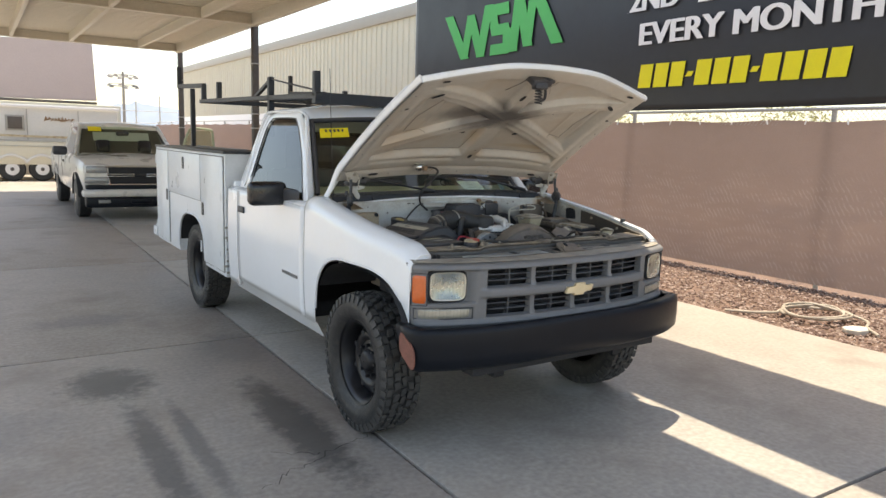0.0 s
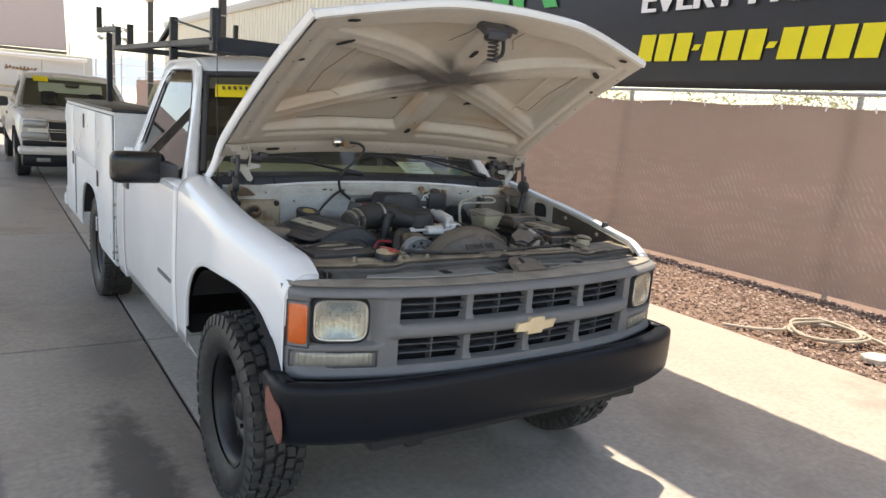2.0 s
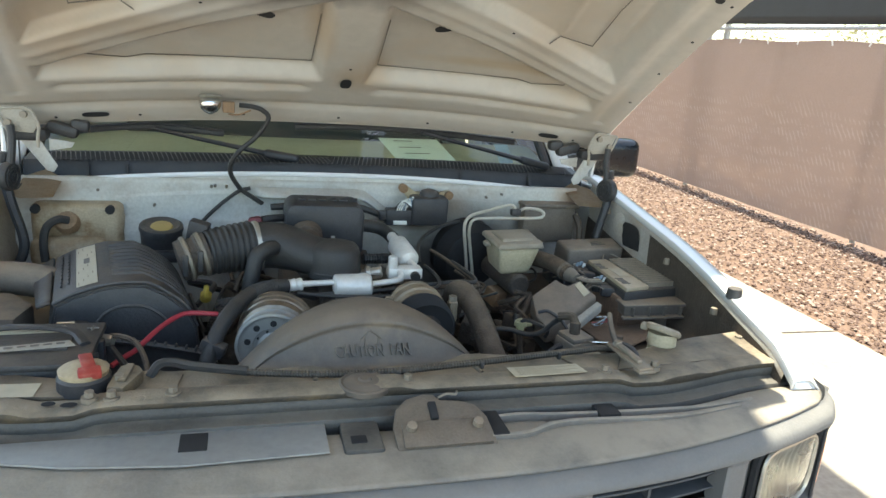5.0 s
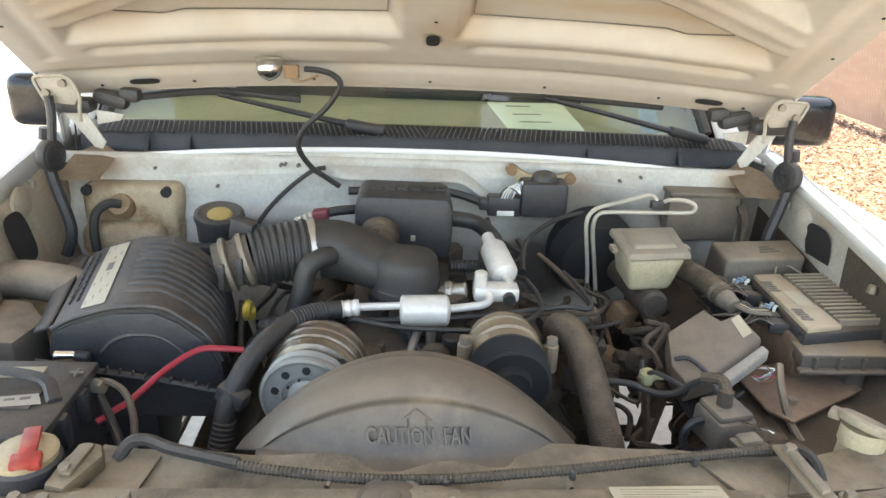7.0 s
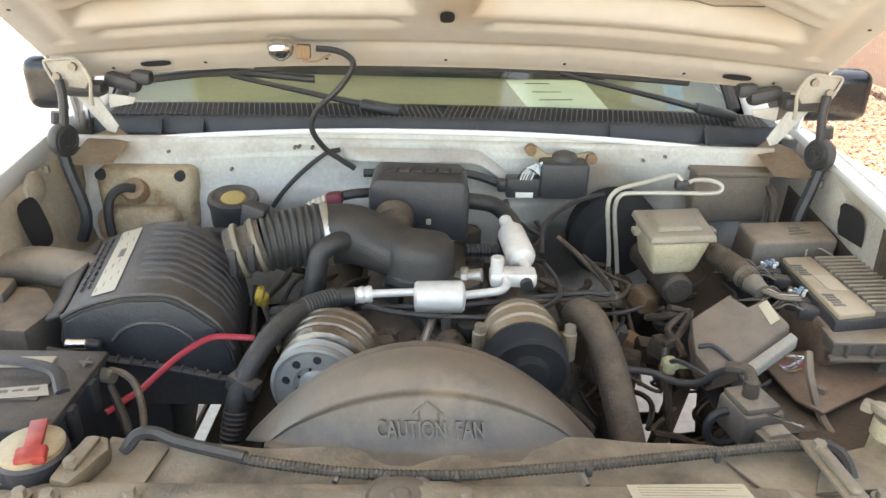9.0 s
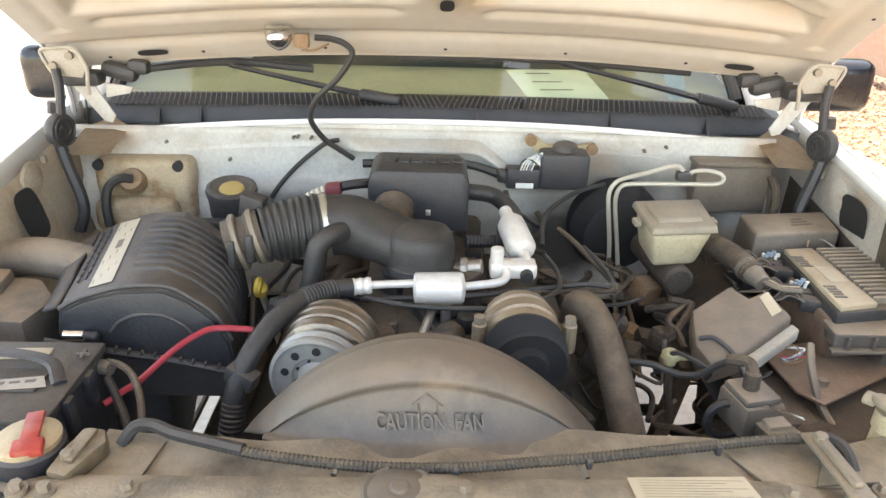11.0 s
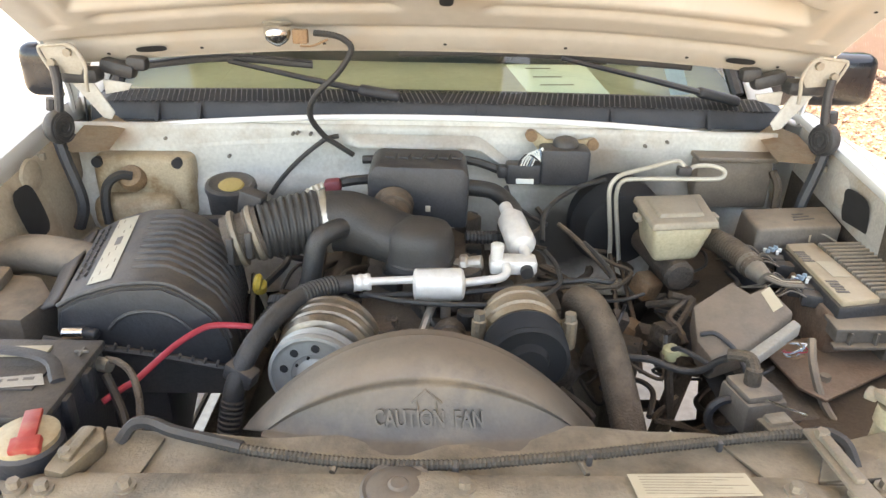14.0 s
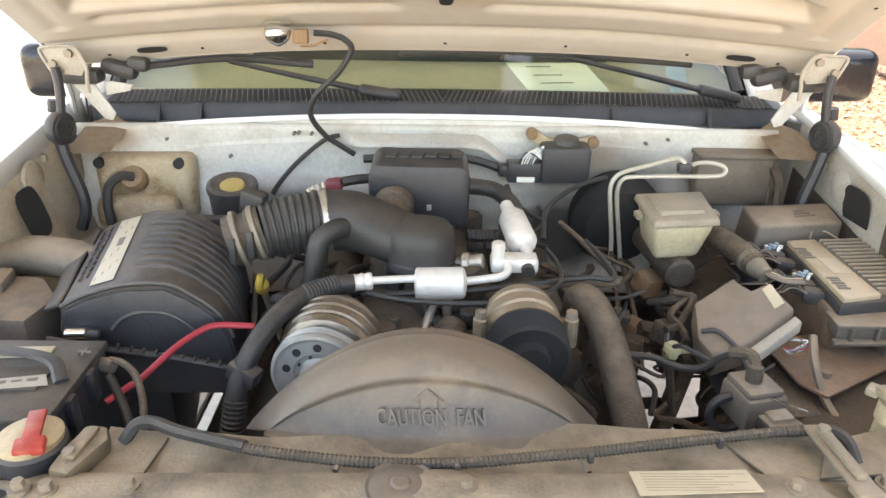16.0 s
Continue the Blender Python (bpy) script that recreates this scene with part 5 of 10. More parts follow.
for k, (x, y) in enumerate(line):
    nx, ny = (-1, 0) if k < 3 else ((1, 0) if k > len(line) - 4 else (0.5 * (abs(x) / 0.945) ** 6 * (1 if x > 0 else -1), -1))
    q = Vector((nx, ny)).normalized()
    sec = [(-0.05, 0.722), (-0.012, 0.730), (0.004, 0.726), (0.011, 0.718), (0.014, 0.70), (0.015, 0.65), (0.014, 0.59), (0.011, 0.545), (-0.006, 0.525), (-0.06, 0.52)]
    rows.append([])
    for o, z in sec:
        yy = y + q.y * o
        if k < 3 or k > len(line) - 4:
            yy = min(yy, -0.43 - 0.80 * max(0.0, 0.70 - z))
            yy = min(yy, y if k not in (0, len(line) - 1) else yy)
        rows[-1].append(bm.verts.new((x + q.x * o, yy, z)))
for r0, r1 in zip(rows, rows[1:]):
    bridge(bm, r0, r1, False)
bp = part("front_bumper", bm, M_BUMPER, truck, "black painted steel front bumper", smooth=60)
solid(bp, 0.006, 0)
bm = B()
poly = []
for k in range(18):
    w = 2 * math.pi * k / 18
    poly.append((-0.545 - 0.062 * math.cos(w) + 0.034 * math.sin(w), 0.618 + 0.075 * math.sin(w) + 0.010 * math.cos(3 * w)))
prism(bm, [(y, z) for y, z in poly], "x", -0.954, -0.946)
part("primer_patch", bm, M_PRIMER, bp, "bare reddish primer patch")
bm = B()
box(bm, (0, -0.62, 0.50), (1.3, 0.10, 0.05), 0.01)
box(bm, (0, -0.45, 0.50), (1.0, 0.3, 0.04), 0.01)
part("air_dam", bm, M_DARK, truck)
# dark plate added to hide sunlit ground between grille and bumper
bm = B()
prism(bm, [(-0.945, -0.44), (-0.90, -0.54), (-0.50, -0.68), (0.50, -0.68), (0.90, -0.54), (0.945, -0.44), (0.90, -0.40), (-0.90, -0.40)], "z", 0.672, 0.690)
part("filler_panel", bm, M_DARK, truck)


# wheels
def wheel(cx, cy, s, treads):
    r, hw, cz = 0.388, 0.102, 0.386
    bm = B()
    prof = [(-0.75 * hw, 0.232), (-0.98 * hw, 0.262), (-1.06 * hw, 0.31), (-1.0 * hw, 0.355), (-0.88 * hw, 0.369), (-0.5 * hw, 0.372), (0, 0.373), (0.5 * hw, 0.372), (0.88 * hw, 0.369), (1.0 * hw, 0.355), (1.06 * hw, 0.31), (0.98 * hw, 0.262), (0.75 * hw, 0.232)]
    spin(bm, (cx - 1, cy, cz), (cx + 1, cy, cz), [(0.5 + a / 2, q) for a, q in prof], 72, cap=False)
    tyre = part("wheel", bm, M_TYRE, truck, "all-terrain tyre on a black steel wheel", smooth=50)
    verts, faces = [], []
    for row, (a, wd) in enumerate(((-0.80, 0.26), (-0.40, 0.28), (0.0, 0.22), (0.40, 0.28), (0.80, 0.26))):
        for k in range(treads):
            w = 2 * math.pi * (k + 0.5 * (row % 2) + 0.12 * math.sin(k * 2.3 + row)) / treads
            dw = 2 * math.pi / treads * 0.34
            o = len(verts)
            ra = 0.364 if abs(a) > 0.7 else 0.368
            rb = r - (0.006 if abs(a) > 0.7 else 0.0)
            sk = 0.22 * (1 if a > 0 else -1) * (0.6 if abs(a) < 0.7 else 0.2)
            for rr in (ra, rb):
                for e, f in ((-1, -1), (1, -1), (1, 1), (-1, 1)):
                    t = w + dw * e + sk * f * 0.06
                    x = cx + hw * (a + wd * f * 0.56 + 0.04 * math.sin(k * 1.9) * e)
                    verts.append((x, cy + rr * math.cos(t), cz + rr * math.sin(t)))
            faces += [(o, o + 1, o + 2, o + 3), (o + 4, o + 5, o + 6, o + 7)] + [(o + i, o + (i + 1) % 4, o + 4 + (i + 1) % 4, o + 4 + i) for i in range(4)]
    # shoulder lugs down the side walls
    for q in (-1, 1):
        for k in range(treads):
            w = 2 * math.pi * (k + 0.25) / treads
            dw = 2 * math.pi / treads * 0.30
            o = len(verts)
            for x, rr in ((0.98, 0.379), (1.06, 0.338)):
                for e in (-1, 1):
                    verts.append((cx + q * hw * (x + 0.025), cy + rr * math.cos(w + dw * e), cz + rr * math.sin(w + dw * e)))
            for x, rr in ((0.86, 0.366), (0.98, 0.336)):
                for e in (-1, 1):
                    verts.append((cx + q * hw * x, cy + rr * math.cos(w + dw * e), cz + rr * math.sin(w + dw * e)))
            faces += [(o, o + 1, o + 3, o + 2), (o, o + 4, o + 5, o + 1), (o + 2, o + 3, o + 7, o + 6), (o, o + 2, o + 6, o + 4), (o + 1, o + 5, o + 7, o + 3)]
    b2 = B()
    vs = [b2.verts.new(v) for v in verts]
    for f in faces:
        b2.faces.new([vs[i] for i in f])
    part("tread", b2, M_TREAD, tyre, "dusty chunky tread blocks", smooth=0)
    # rim: bead, drop well and dished disc with hand holes
    bm = B()
    o = cx + s * 0.070
    spin(bm, (o, cy, cz), (o - s * 1.0, cy, cz), [(-0.010, 0.226), (-0.014, 0.234), (-0.004, 0.236), (0.0, 0.222), (0.02, 0.206), (0.05, 0.198), (0.09, 0.19), (0.16, 0.19)], 48, cap=False)
    rim = part("rim", bm, M_RIM, tyre, "black painted steel rim", smooth=40)
    bm = B()
    spin(bm, (o, cy, cz), (o - s * 1.0, cy, cz), [(0.085, 0.194), (0.068, 0.172), (0.054, 0.150), (0.056, 0.132), (0.074, 0.112), (0.068, 0.088), (0.062, 0.066), (0.040, 0.056), (0.034, 0.048), (0.032, 0.030), (0.032, 0.004)], 48, cap=False)
    part("disc", bm, M_RIM, rim, smooth=40)
    for k in range(8):
        w = 2 * math.pi * k / 8
        c, d = math.cos(w), math.sin(w)
        bm = B()
        cyl(bm, (o - s * 0.066, cy + 0.088 * c, cz + 0.088 * d), (o - s * 0.044, cy + 0.088 * c, cz + 0.088 * d), 0.011, 0.009, 6)
        part("lug_nut", bm, M_RIM, rim)
        w = 2 * math.pi * (k + 0.5) / 8
        c, d = math.cos(w), math.sin(w)
        bm = B()
        spin(bm, (o - s * 0.060, cy + 0.158 * c, cz + 0.158 * d), (o - s * 0.054, cy + 0.158 * c, cz + 0.158 * d), [(0, 0.017), (1, 0.015)], 12)
        part("hand_hole", bm, M_DARK, rim)
    bm = B()
    cyl(bm, (o - s * 0.10, cy, cz), (cx - s * 0.16, cy, cz), 0.14, seg=24)
    part("brake_drum", bm, M_ENGINE, tyre)


for s in (-1, 1):
    wheel(s * 0.832, 0.055, s, 42)
    wheel(s * 0.825, 3.36, s, 56)
bm = B()
cyl(bm, (-0.75, 3.34, 0.38), (0.75, 3.34, 0.38), 0.05, seg=14)
spin(bm, (-0.16, 3.34, 0.38), (0.16, 3.34, 0.38), [(0, 0.05), (0.25, 0.15), (0.75, 0.15), (1, 0.05)], 18)
part("rear_axle", bm, M_ENGINE, truck)
for s in (-1, 1):
    bm = B()
    box(bm, (s * 0.43, 2.0, 0.50), (0.07, 5.2, 0.16), 0.008)
    part("frame_rail", bm, M_DARK, truck)

# ---- service body ----
UY0, UY1, UZ0, UZ1 = 2.315, 4.84, 0.46, 1.452
for s in (-1, 1):
    bm = B()
    rows = []
    ys = sorted(set([UY0 + (UY1 - UY0) * k / 50 for k in range(51)] + [3.40 + q * 0.4699 for q in (-1, 1)] + [3.40 + q * 0.462 for q in (-1, 1)]))
    for y in ys:
        zb = arch(y, 3.40, 0.47, 0.42, 0.45, UZ0)
        rows.append([bm.verts.new((s * x, y, zb + (UZ1 - zb) * k)) for x, k in ((0.50, 0), (0.955, 0), (0.96, 0.012), (0.96, 0.5), (0.96, 0.988), (0.955, 1), (0.50, 1))])
    for r0, r1 in zip(rows, rows[1:]):
        bridge(bm, r0, r1)
    bm.faces.new(rows[0])
    bm.faces.new(rows[-1])
    box1 = part("service_body_side", bm, M_UTIL, truck, "pale grey-white steel tool box side with worn paint", smooth=30)
    bm = B()
    box(bm, (s * 0.73, (UY0 + UY1) / 2, UZ1 + 0.012), (0.49, UY1 - UY0 - 0.01, 0.02), 0.004)
    part("top_lid", bm, M_RACK, box1, "dark worn top lid")
    for y0, y1, z0, z1 in ((4.26, 4.80, 0.50, 1.425), (3.04, 4.235, 1.02, 1.425), (2.36, 3.015, 0.50, 1.425)):
        bm = B()
        if y0 == 2.36:
            prism(bm, [(y0, z0), (2.90, z0), (2.925, 0.80), (y1, 1.0), (y1, z1), (y0, z1)], "x", min(s * 0.9625, s * 0.972), max(s * 0.9625, s * 0.972), 0.003)
        else:
            prism(bm, [(y0, z0), (y1, z0), (y1, z1), (y0, z1)], "x", min(s * 0.9625, s * 0.972), max(s * 0.9625, s * 0.972), 0.003)
        dr = part("compartment_door", bm, M_UTIL, box1)
        # plate slightly larger than the door colours in the shaded gap around it
        bm = B()
        if y0 == 2.36:
            prism(bm, [(y0 - 0.008, z0 - 0.008), (2.908, z0 - 0.008), (2.933, 0.795), (y1 + 0.008, 0.994), (y1 + 0.008, z1 + 0.008), (y0 - 0.008, z1 + 0.008)], "x", min(s * 0.9605, s * 0.9632), max(s * 0.9605, s * 0.9632))
        else:
            prism(bm, [(y0 - 0.008, z0 - 0.006), (y1 + 0.008, z0 - 0.006), (y1 + 0.008, z1 + 0.006), (y0 - 0.008, z1 + 0.006)], "x", min(s * 0.9605, s * 0.9632), max(s * 0.9605, s * 0.9632))
        part("door_seal", bm, M_BLACKD, dr, "dark plate drawn as the gap round the door", smooth=0)
        bm = B()
        yh, zh = ((y0 + 0.05, 0.98) if y0 != 3.04 else (3.62, 1.33))
        if y0 == 2.36:
            yh, zh = 2.95, 0.96
        box(bm, (s * 0.976, yh, zh), (0.008, 0.05, 0.11), 0.003)
        part("latch", bm, M_BLACKD, dr, "dark paddle latch")
        for zz in (z0 + 0.12, z1 - 0.1):
            bm = B()
            cyl(bm, (s * 0.973, y1 + 0.006, zz - 0.05), (s * 0.973, y1 + 0.006, zz + 0.05), 0.007, seg=8)
            part("hinge", bm, M_UTIL, dr)
    bm = B()
    pts = [(s * 0.963, y, arch(y, 3.40, 0.47, 0.42, 0.45, UZ0)) for y in [3.40 - 0.469 + 0.938 * k / 30 for k in range(31)]]
    tube(bm, pts, 0.010, 6, 1)
    part("arch_trim", bm, M_UTIL, box1)
    # near-black sheet that darkens the inside of the wheel arch
    bm = B()
    rows = []
    for k in range(31):
        y = 3.40 - 0.462 + 0.924 * k / 30
        z = arch(y, 3.40, 0.47, 0.42, 0.45, UZ0) - 0.012
        rows.append([bm.verts.new((s * x, y, z)) for x in (0.952, 0.70, 0.46)])
    for r0, r1 in zip(rows, rows[1:]):
        bridge(bm, r0, r1, False)
    part("wheel_liner", bm, M_DARK, box1, "near-black sheet just inside the wheel arch")
    bm = B()
    box(bm, (s * 0.93, 4.93, 0.53), (0.10, 0.16, 0.10), 0.01)
    part("step_end", bm, M_UTIL, box1)
bm = B()
box(bm, (0, (UY0 + UY1) / 2, 0.80), (1.0, UY1 - UY0, 0.05), 0.005)
box(bm, (0, UY1 - 0.03, 1.05), (1.0, 0.05, 0.50), 0.01)
box(bm, (0, UY0 + 0.02, 1.12), (1.0, 0.03, 0.65), 0.01)
part("cargo_bed", bm, M_UTIL, truck)
bm = B()
box(bm, (0, 4.95, 0.53), (1.9, 0.14, 0.13), 0.01)
part("rear_bumper", bm, M_UTIL, truck)
# rust run and chip marks on the front edge of the box
for k in range(9):
    bm = B()
    z = 0.50 + 0.05 * k + 0.02 * math.sin(k * 3)
    box(bm, (-0.945 + 0.012 * math.sin(k * 5), UY0 - 0.002, z), (0.03 + 0.02 * math.sin(k * 2), 0.003, 0.018), 0.001, seg=1)
    part("paint_chip", bm, M_TRIMG, box1, "chipped grey paint spot")

# ladder rack
rack = []


def rail(name, a, b, w=0.045, h=0.045):
    bm = B()
    a, b = Vector(a), Vector(b)
    d = (b - a)
    box(bm, (0, 0, 0), (w, d.length, h), 0.004, seg=1)
    q = d.to_track_quat("Y", "Z").to_matrix().to_4x4()
    bm.transform(Matrix.Translation((a + b) / 2) @ q)
    return part(name, bm, M_RACK, rack_ob if rack else truck, smooth=30)


rack_ob = rail("ladder_rack", (-0.65, 1.20, 1.885), (-0.65, 4.15, 1.93), 0.045, 0.038)
rack_ob["label"] = "black square-tube ladder rack over the cab"
rack.append(rack_ob)
rail("side_rail", (0.65, 1.20, 1.885), (0.65, 4.15, 1.93), 0.045, 0.038)
rail("front_bar", (-0.67, 1.24, 1.872), (0.67, 1.24, 1.872), 0.06, 0.075)
rail("cross_bar", (-0.67, 2.13, 1.89), (0.67, 2.13, 1.89))
for s in (-1, 1):
    rail("front_stub", (s * 0.65, 1.24, 1.88), (s * 0.65, 1.24, 2.05))
    rail("middle_post", (s * 0.65, 2.13, 1.60), (s * 0.65, 2.13, 2.06))
    rail("brace", (s * 0.65, 2.11, 2.04), (s * 0.65, 2.55, 1.90), 0.03, 0.03)
    rail("tie_rod", (s * 0.65, 2.10, 2.04), (s * 0.65, 1.30, 1.93), 0.012, 0.012)
    rail("rear_post", (s * 0.65, 4.50, 1.46), (s * 0.65, 4.50, 2.07))
    rail("rear_stub", (s * 0.65, 3.53, 1.92), (s * 0.65, 3.53, 2.09))
    rail("rear_step", (s * 0.65, 4.06, 1.93), (s * 0.65, 4.06, 2.085))
    rail("rear_top", (s * 0.65, 4.04, 2.08), (s * 0.65, 5.08, 2.12))
    rail("rear_horn", (s * 0.65, 5.06, 2.11), (s * 0.65, 5.06, 2.33))
rail("rear_bar", (-0.67, 4.08, 1.93), (0.67, 4.08, 1.93))
bm = B()
for s in (-1, 1):
    for k in range(-6, 18):
        x0 = -0.62 + 0.075 * k
        a, b = max(x0, -0.62), min(x0 + 0.45, 0.62)
        if b - a > 0.01:
            y0, y1 = 1.28 + (a - x0) / 0.45 * 0.8, 1.28 + (b - x0) / 0.45 * 0.8
            if s < 0:
                y0, y1 = 3.36 - y0, 3.36 - y1
            tube(bm, [(a, y0, 1.866), (b, y1, 1.866)], 0.0024, 4, straight=True)
part("expanded_mesh", bm, M_RACK, rack_ob, "black expanded steel mesh", smooth=0)


# ---- silver pickup parked behind ----
def silver_truck():
    t = thing("silver_pickup", (-0.1, 13.0, 0), "silver extended-cab pickup truck parked under the canopy", "truck")
    cx, y0 = -0.10, 10.42
    W = 0.98

    def sec(bm, stations):
        rows = [[bm.verts.new(p) for p in st] for st in stations]
        for r0, r1 in zip(rows, rows[1:]):
            bridge(bm, r0, r1)
        bm.faces.new(rows[0])
        bm.faces.new(rows[-1])
    def hull(y, w, zb, zt, crown):
        return [(cx + x * w, y, z) for x, z in ((-0.96, zb), (-1, zb + 0.15), (-1.0, zt - 0.12), (-0.95, zt - 0.03), (-0.75, zt), (0, zt + crown), (0.75, zt), (0.95, zt - 0.03), (1.0, zt - 0.12), (1, zb + 0.15), (0.96, zb))]
    bm = B()
    sec(bm, [hull(y0 + 0.16, 0.90, 0.62, 0.98, 0.03), hull(y0 + 0.30, 0.95, 0.55, 1.06, 0.03), hull(y0 + 0.8, W, 0.80, 1.10, 0.03), hull(y0 + 1.45, W, 0.55, 1.15, 0.03), hull(y0 + 1.6, W, 0.45, 1.16, 0.0), hull(y0 + 3.3, W, 0.45, 1.17, 0), hull(y0 + 5.5, W, 0.5, 1.18, 0)])
    part("body", bm, M_SILVER, t, smooth=40)
    bm = B()
    sec(bm, [[(cx + x, y, z) for x, z in ((-w, 1.12), (-w2, zt), (0, zt + 0.03), (w2, zt), (w, 1.12))] for y, w, w2, zt in
             ((y0 + 2.05, 0.78, 0.70, 1.68), (y0 + 2.25, 0.86, 0.71, 1.74), (y0 + 3.3, 0.90, 0.72, 1.74), (y0 + 3.7, 0.88, 0.72, 1.70))])
    cab = part("cab", bm, M_SILVER, t, smooth=40)
    bm = B()
    sheet(bm, lambda u, v: (cx + (2 * u - 1) * (0.84 - 0.14 * v), y0 + 1.40 + 0.66 * v + 0.1 * (2 * u - 1) ** 2, 1.13 + 0.56 * v), 10, 6)
    part("windscreen", bm, M_GLASS, cab, smooth=60)
    # grey-brown sheet puts the cabin's shade behind the windscreen as a surface
    bm = B()
    sheet(bm, lambda u, v: (cx + (2 * u - 1) * (0.80 - 0.11 * v), y0 + 1.75 + 0.34 * v, 1.12 + 0.575 * v), 4, 4)
    part("cabin_lining", bm, M_ENGINE, cab, "dim grey sheet standing in for the cabin behind the glass")
    # opaque pale patch paints in daylight seen through the cab's rear window
    bm = B()
    sheet(bm, lambda u, v: (cx + (2 * u - 1) * 0.52, y0 + 1.875 + 0.10 * v, 1.40 + 0.17 * v), 4, 2)
    part("rear_window", bm, M_RV, cab, "pale patch painted as daylight through the rear window")
    for sx in (-0.38, 0.38):
        bm = B()
        box(bm, (cx + sx, y0 + 1.66, 1.30), (0.26, 0.08, 0.26), 0.06, rot=(-30, 0, 0))
        part("seat_back", bm, M_RIM, cab)
    bm = B()
    sheet(bm, lambda u, v: (cx + (2 * u - 1) * 0.78, y0 + 1.46 + 0.16 * v + 0.06 * (2 * u - 1) ** 2, 1.135 + 0.03 * v), 6, 2)
    part("dash_top", bm, M_TRIMG, cab)
    for s in (-1, 1):
        bm = B()
        tube(bm, [(cx + s * 0.90, y0 + 1.42, 1.13), (cx + s * 0.72, y0 + 2.10, 1.70)], 0.035, 8, straight=True)
        part("pillar", bm, M_SILVER, cab)
        bm = B()
        v = [bm.verts.new(p) for p in ((cx + s * 0.91, y0 + 1.65, 1.17), (cx + s * 0.925, y0 + 2.9, 1.17), (cx + s * 0.75, y0 + 2.9, 1.66), (cx + s * 0.735, y0 + 2.2, 1.66))]
        bm.faces.new(v)
        part("side_window", bm, M_GLASSD, cab)
        bm = B()
        box(bm, (cx + s * 1.13, y0 + 1.75, 1.20), (0.26, 0.12, 0.17), 0.05)
        part("mirror", bm, M_BLACK, t)
        bm = B()
        box(bm, (cx + s * 0.985, y0 + 2.75, 0.97), (0.03, 0.14, 0.05), 0.01)
        part("door_handle", bm, M_BLACK, t)
        bm = B()
        box(bm, (cx + s * 0.715, y0 + 0.185, 0.82), (0.42, 0.10, 0.36), 0.03, rot=(0, 0, s * 14))
        part("lamp_surround", bm, M_SILVER, t)
        bm = B()
        box(bm, (cx + s * 0.71, y0 + 0.135, 0.912), (0.35, 0.08, 0.125), 0.03, rot=(0, 0, s * 14))
        part("headlamp", bm, M_FARLAMP, t)
        bm = B()
        box(bm, (cx + s * 0.715, y0 + 0.135, 0.725), (0.40, 0.08, 0.115), 0.03, rot=(0, 0, s * 14))
        part("turn_lamp", bm, M_FARLAMP, t)
        bm = B()
        box(bm, (cx + s * 0.62, y0 + 0.0, 0.355), (0.20, 0.03, 0.06), 0.01)
        part("fog_lamp", bm, M_FARLAMP, t)
        for yw in (y0 + 0.93, y0 + 4.35):
            bm = B()
            spin(bm, (cx + s * 0.74, yw, 0.37), (cx + s * 0.98, yw, 0.37), [(0, 0.2), (0.03, 0.33), (0.15, 0.37), (0.85, 0.37), (0.97, 0.33), (1, 0.24)], 32)
            w = part("wheel", bm, M_TYRE, t)
            bm = B()
            spin(bm, (cx + s * 0.95, yw, 0.37), (cx + s * 0.985, yw, 0.37), [(0, 0.235), (0.6, 0.22), (0.5, 0.15), (1, 0.06), (1, 0.01)], 24, cap=False)
            part("rim", bm, M_STEEL, w)
            bm = B()
            rows = []
            for k in range(17):
                a = math.pi * k / 16
                rows.append([bm.verts.new((cx + s * x, yw + 0.43 * math.cos(a), 0.40 + 0.43 * math.sin(a))) for x in (0.987, 0.60)])
            for r0, r1 in zip(rows, rows[1:]):
                bridge(bm, r0, r1, False)
            part("wheel_arch", bm, M_DARK, t)
    bm = B()
    prism(bm, [(cx - 0.57, 0.965), (cx + 0.57, 0.965), (cx + 0.50, 0.65), (cx - 0.50, 0.65)], "y", y0 + 0.10, y0 + 0.20, 0.01)
    g = part("grille", bm, M_DARK, t, "dark grille with bright bars")
    bm = B()
    rim = [(cx + x, y0 + 0.095, z) for x, z in ((-0.58, 0.97), (0.58, 0.97), (0.505, 0.65), (-0.505, 0.65))]
    for a, b in zip(rim, rim[1:] + rim[:1]):
        tube(bm, [a, b], 0.017, 8, straight=True)
    part("grille_frame", bm, M_CHROME, g, "chrome frame")
    for z in (0.838, 0.80):
        bm = B()
        box(bm, (cx, y0 + 0.085, z), (1.06, 0.03, 0.016), 0.006)
        part("grille_bar", bm, M_CHROME, g)
    bm = B()
    box(bm, (cx, y0 + 0.07, 0.82), (0.20, 0.03, 0.075), 0.02)
    part("badge", bm, M_DARK, g)
    # near-black box stands in for the shaded gap over the bumper
    bm = B()
    box(bm, (cx, y0 + 0.15, 0.605), (1.80, 0.16, 0.08), 0.02)
    part("bumper_gap", bm, M_BUMPER, t, "dark panel drawn as the gap above the bumper")
    bm = B()
    box(bm, (cx, y0 + 0.06, 0.50), (1.94, 0.24, 0.135), 0.05)
    box(bm, (cx, y0 + 0.02, 0.545), (1.30, 0.14, 0.05), 0.015)
    part("bumper", bm, M_SILVER, t, "silver bumper")
    bm = B()
    box(bm, (cx, y0 + 0.10, 0.345), (1.84, 0.20, 0.20), 0.04)
    box(bm, (cx, y0 + 0.02, 0.36), (0.36, 0.10, 0.10), 0.02)
    part("valance", bm, M_BUMPER, t)
    bm = B()
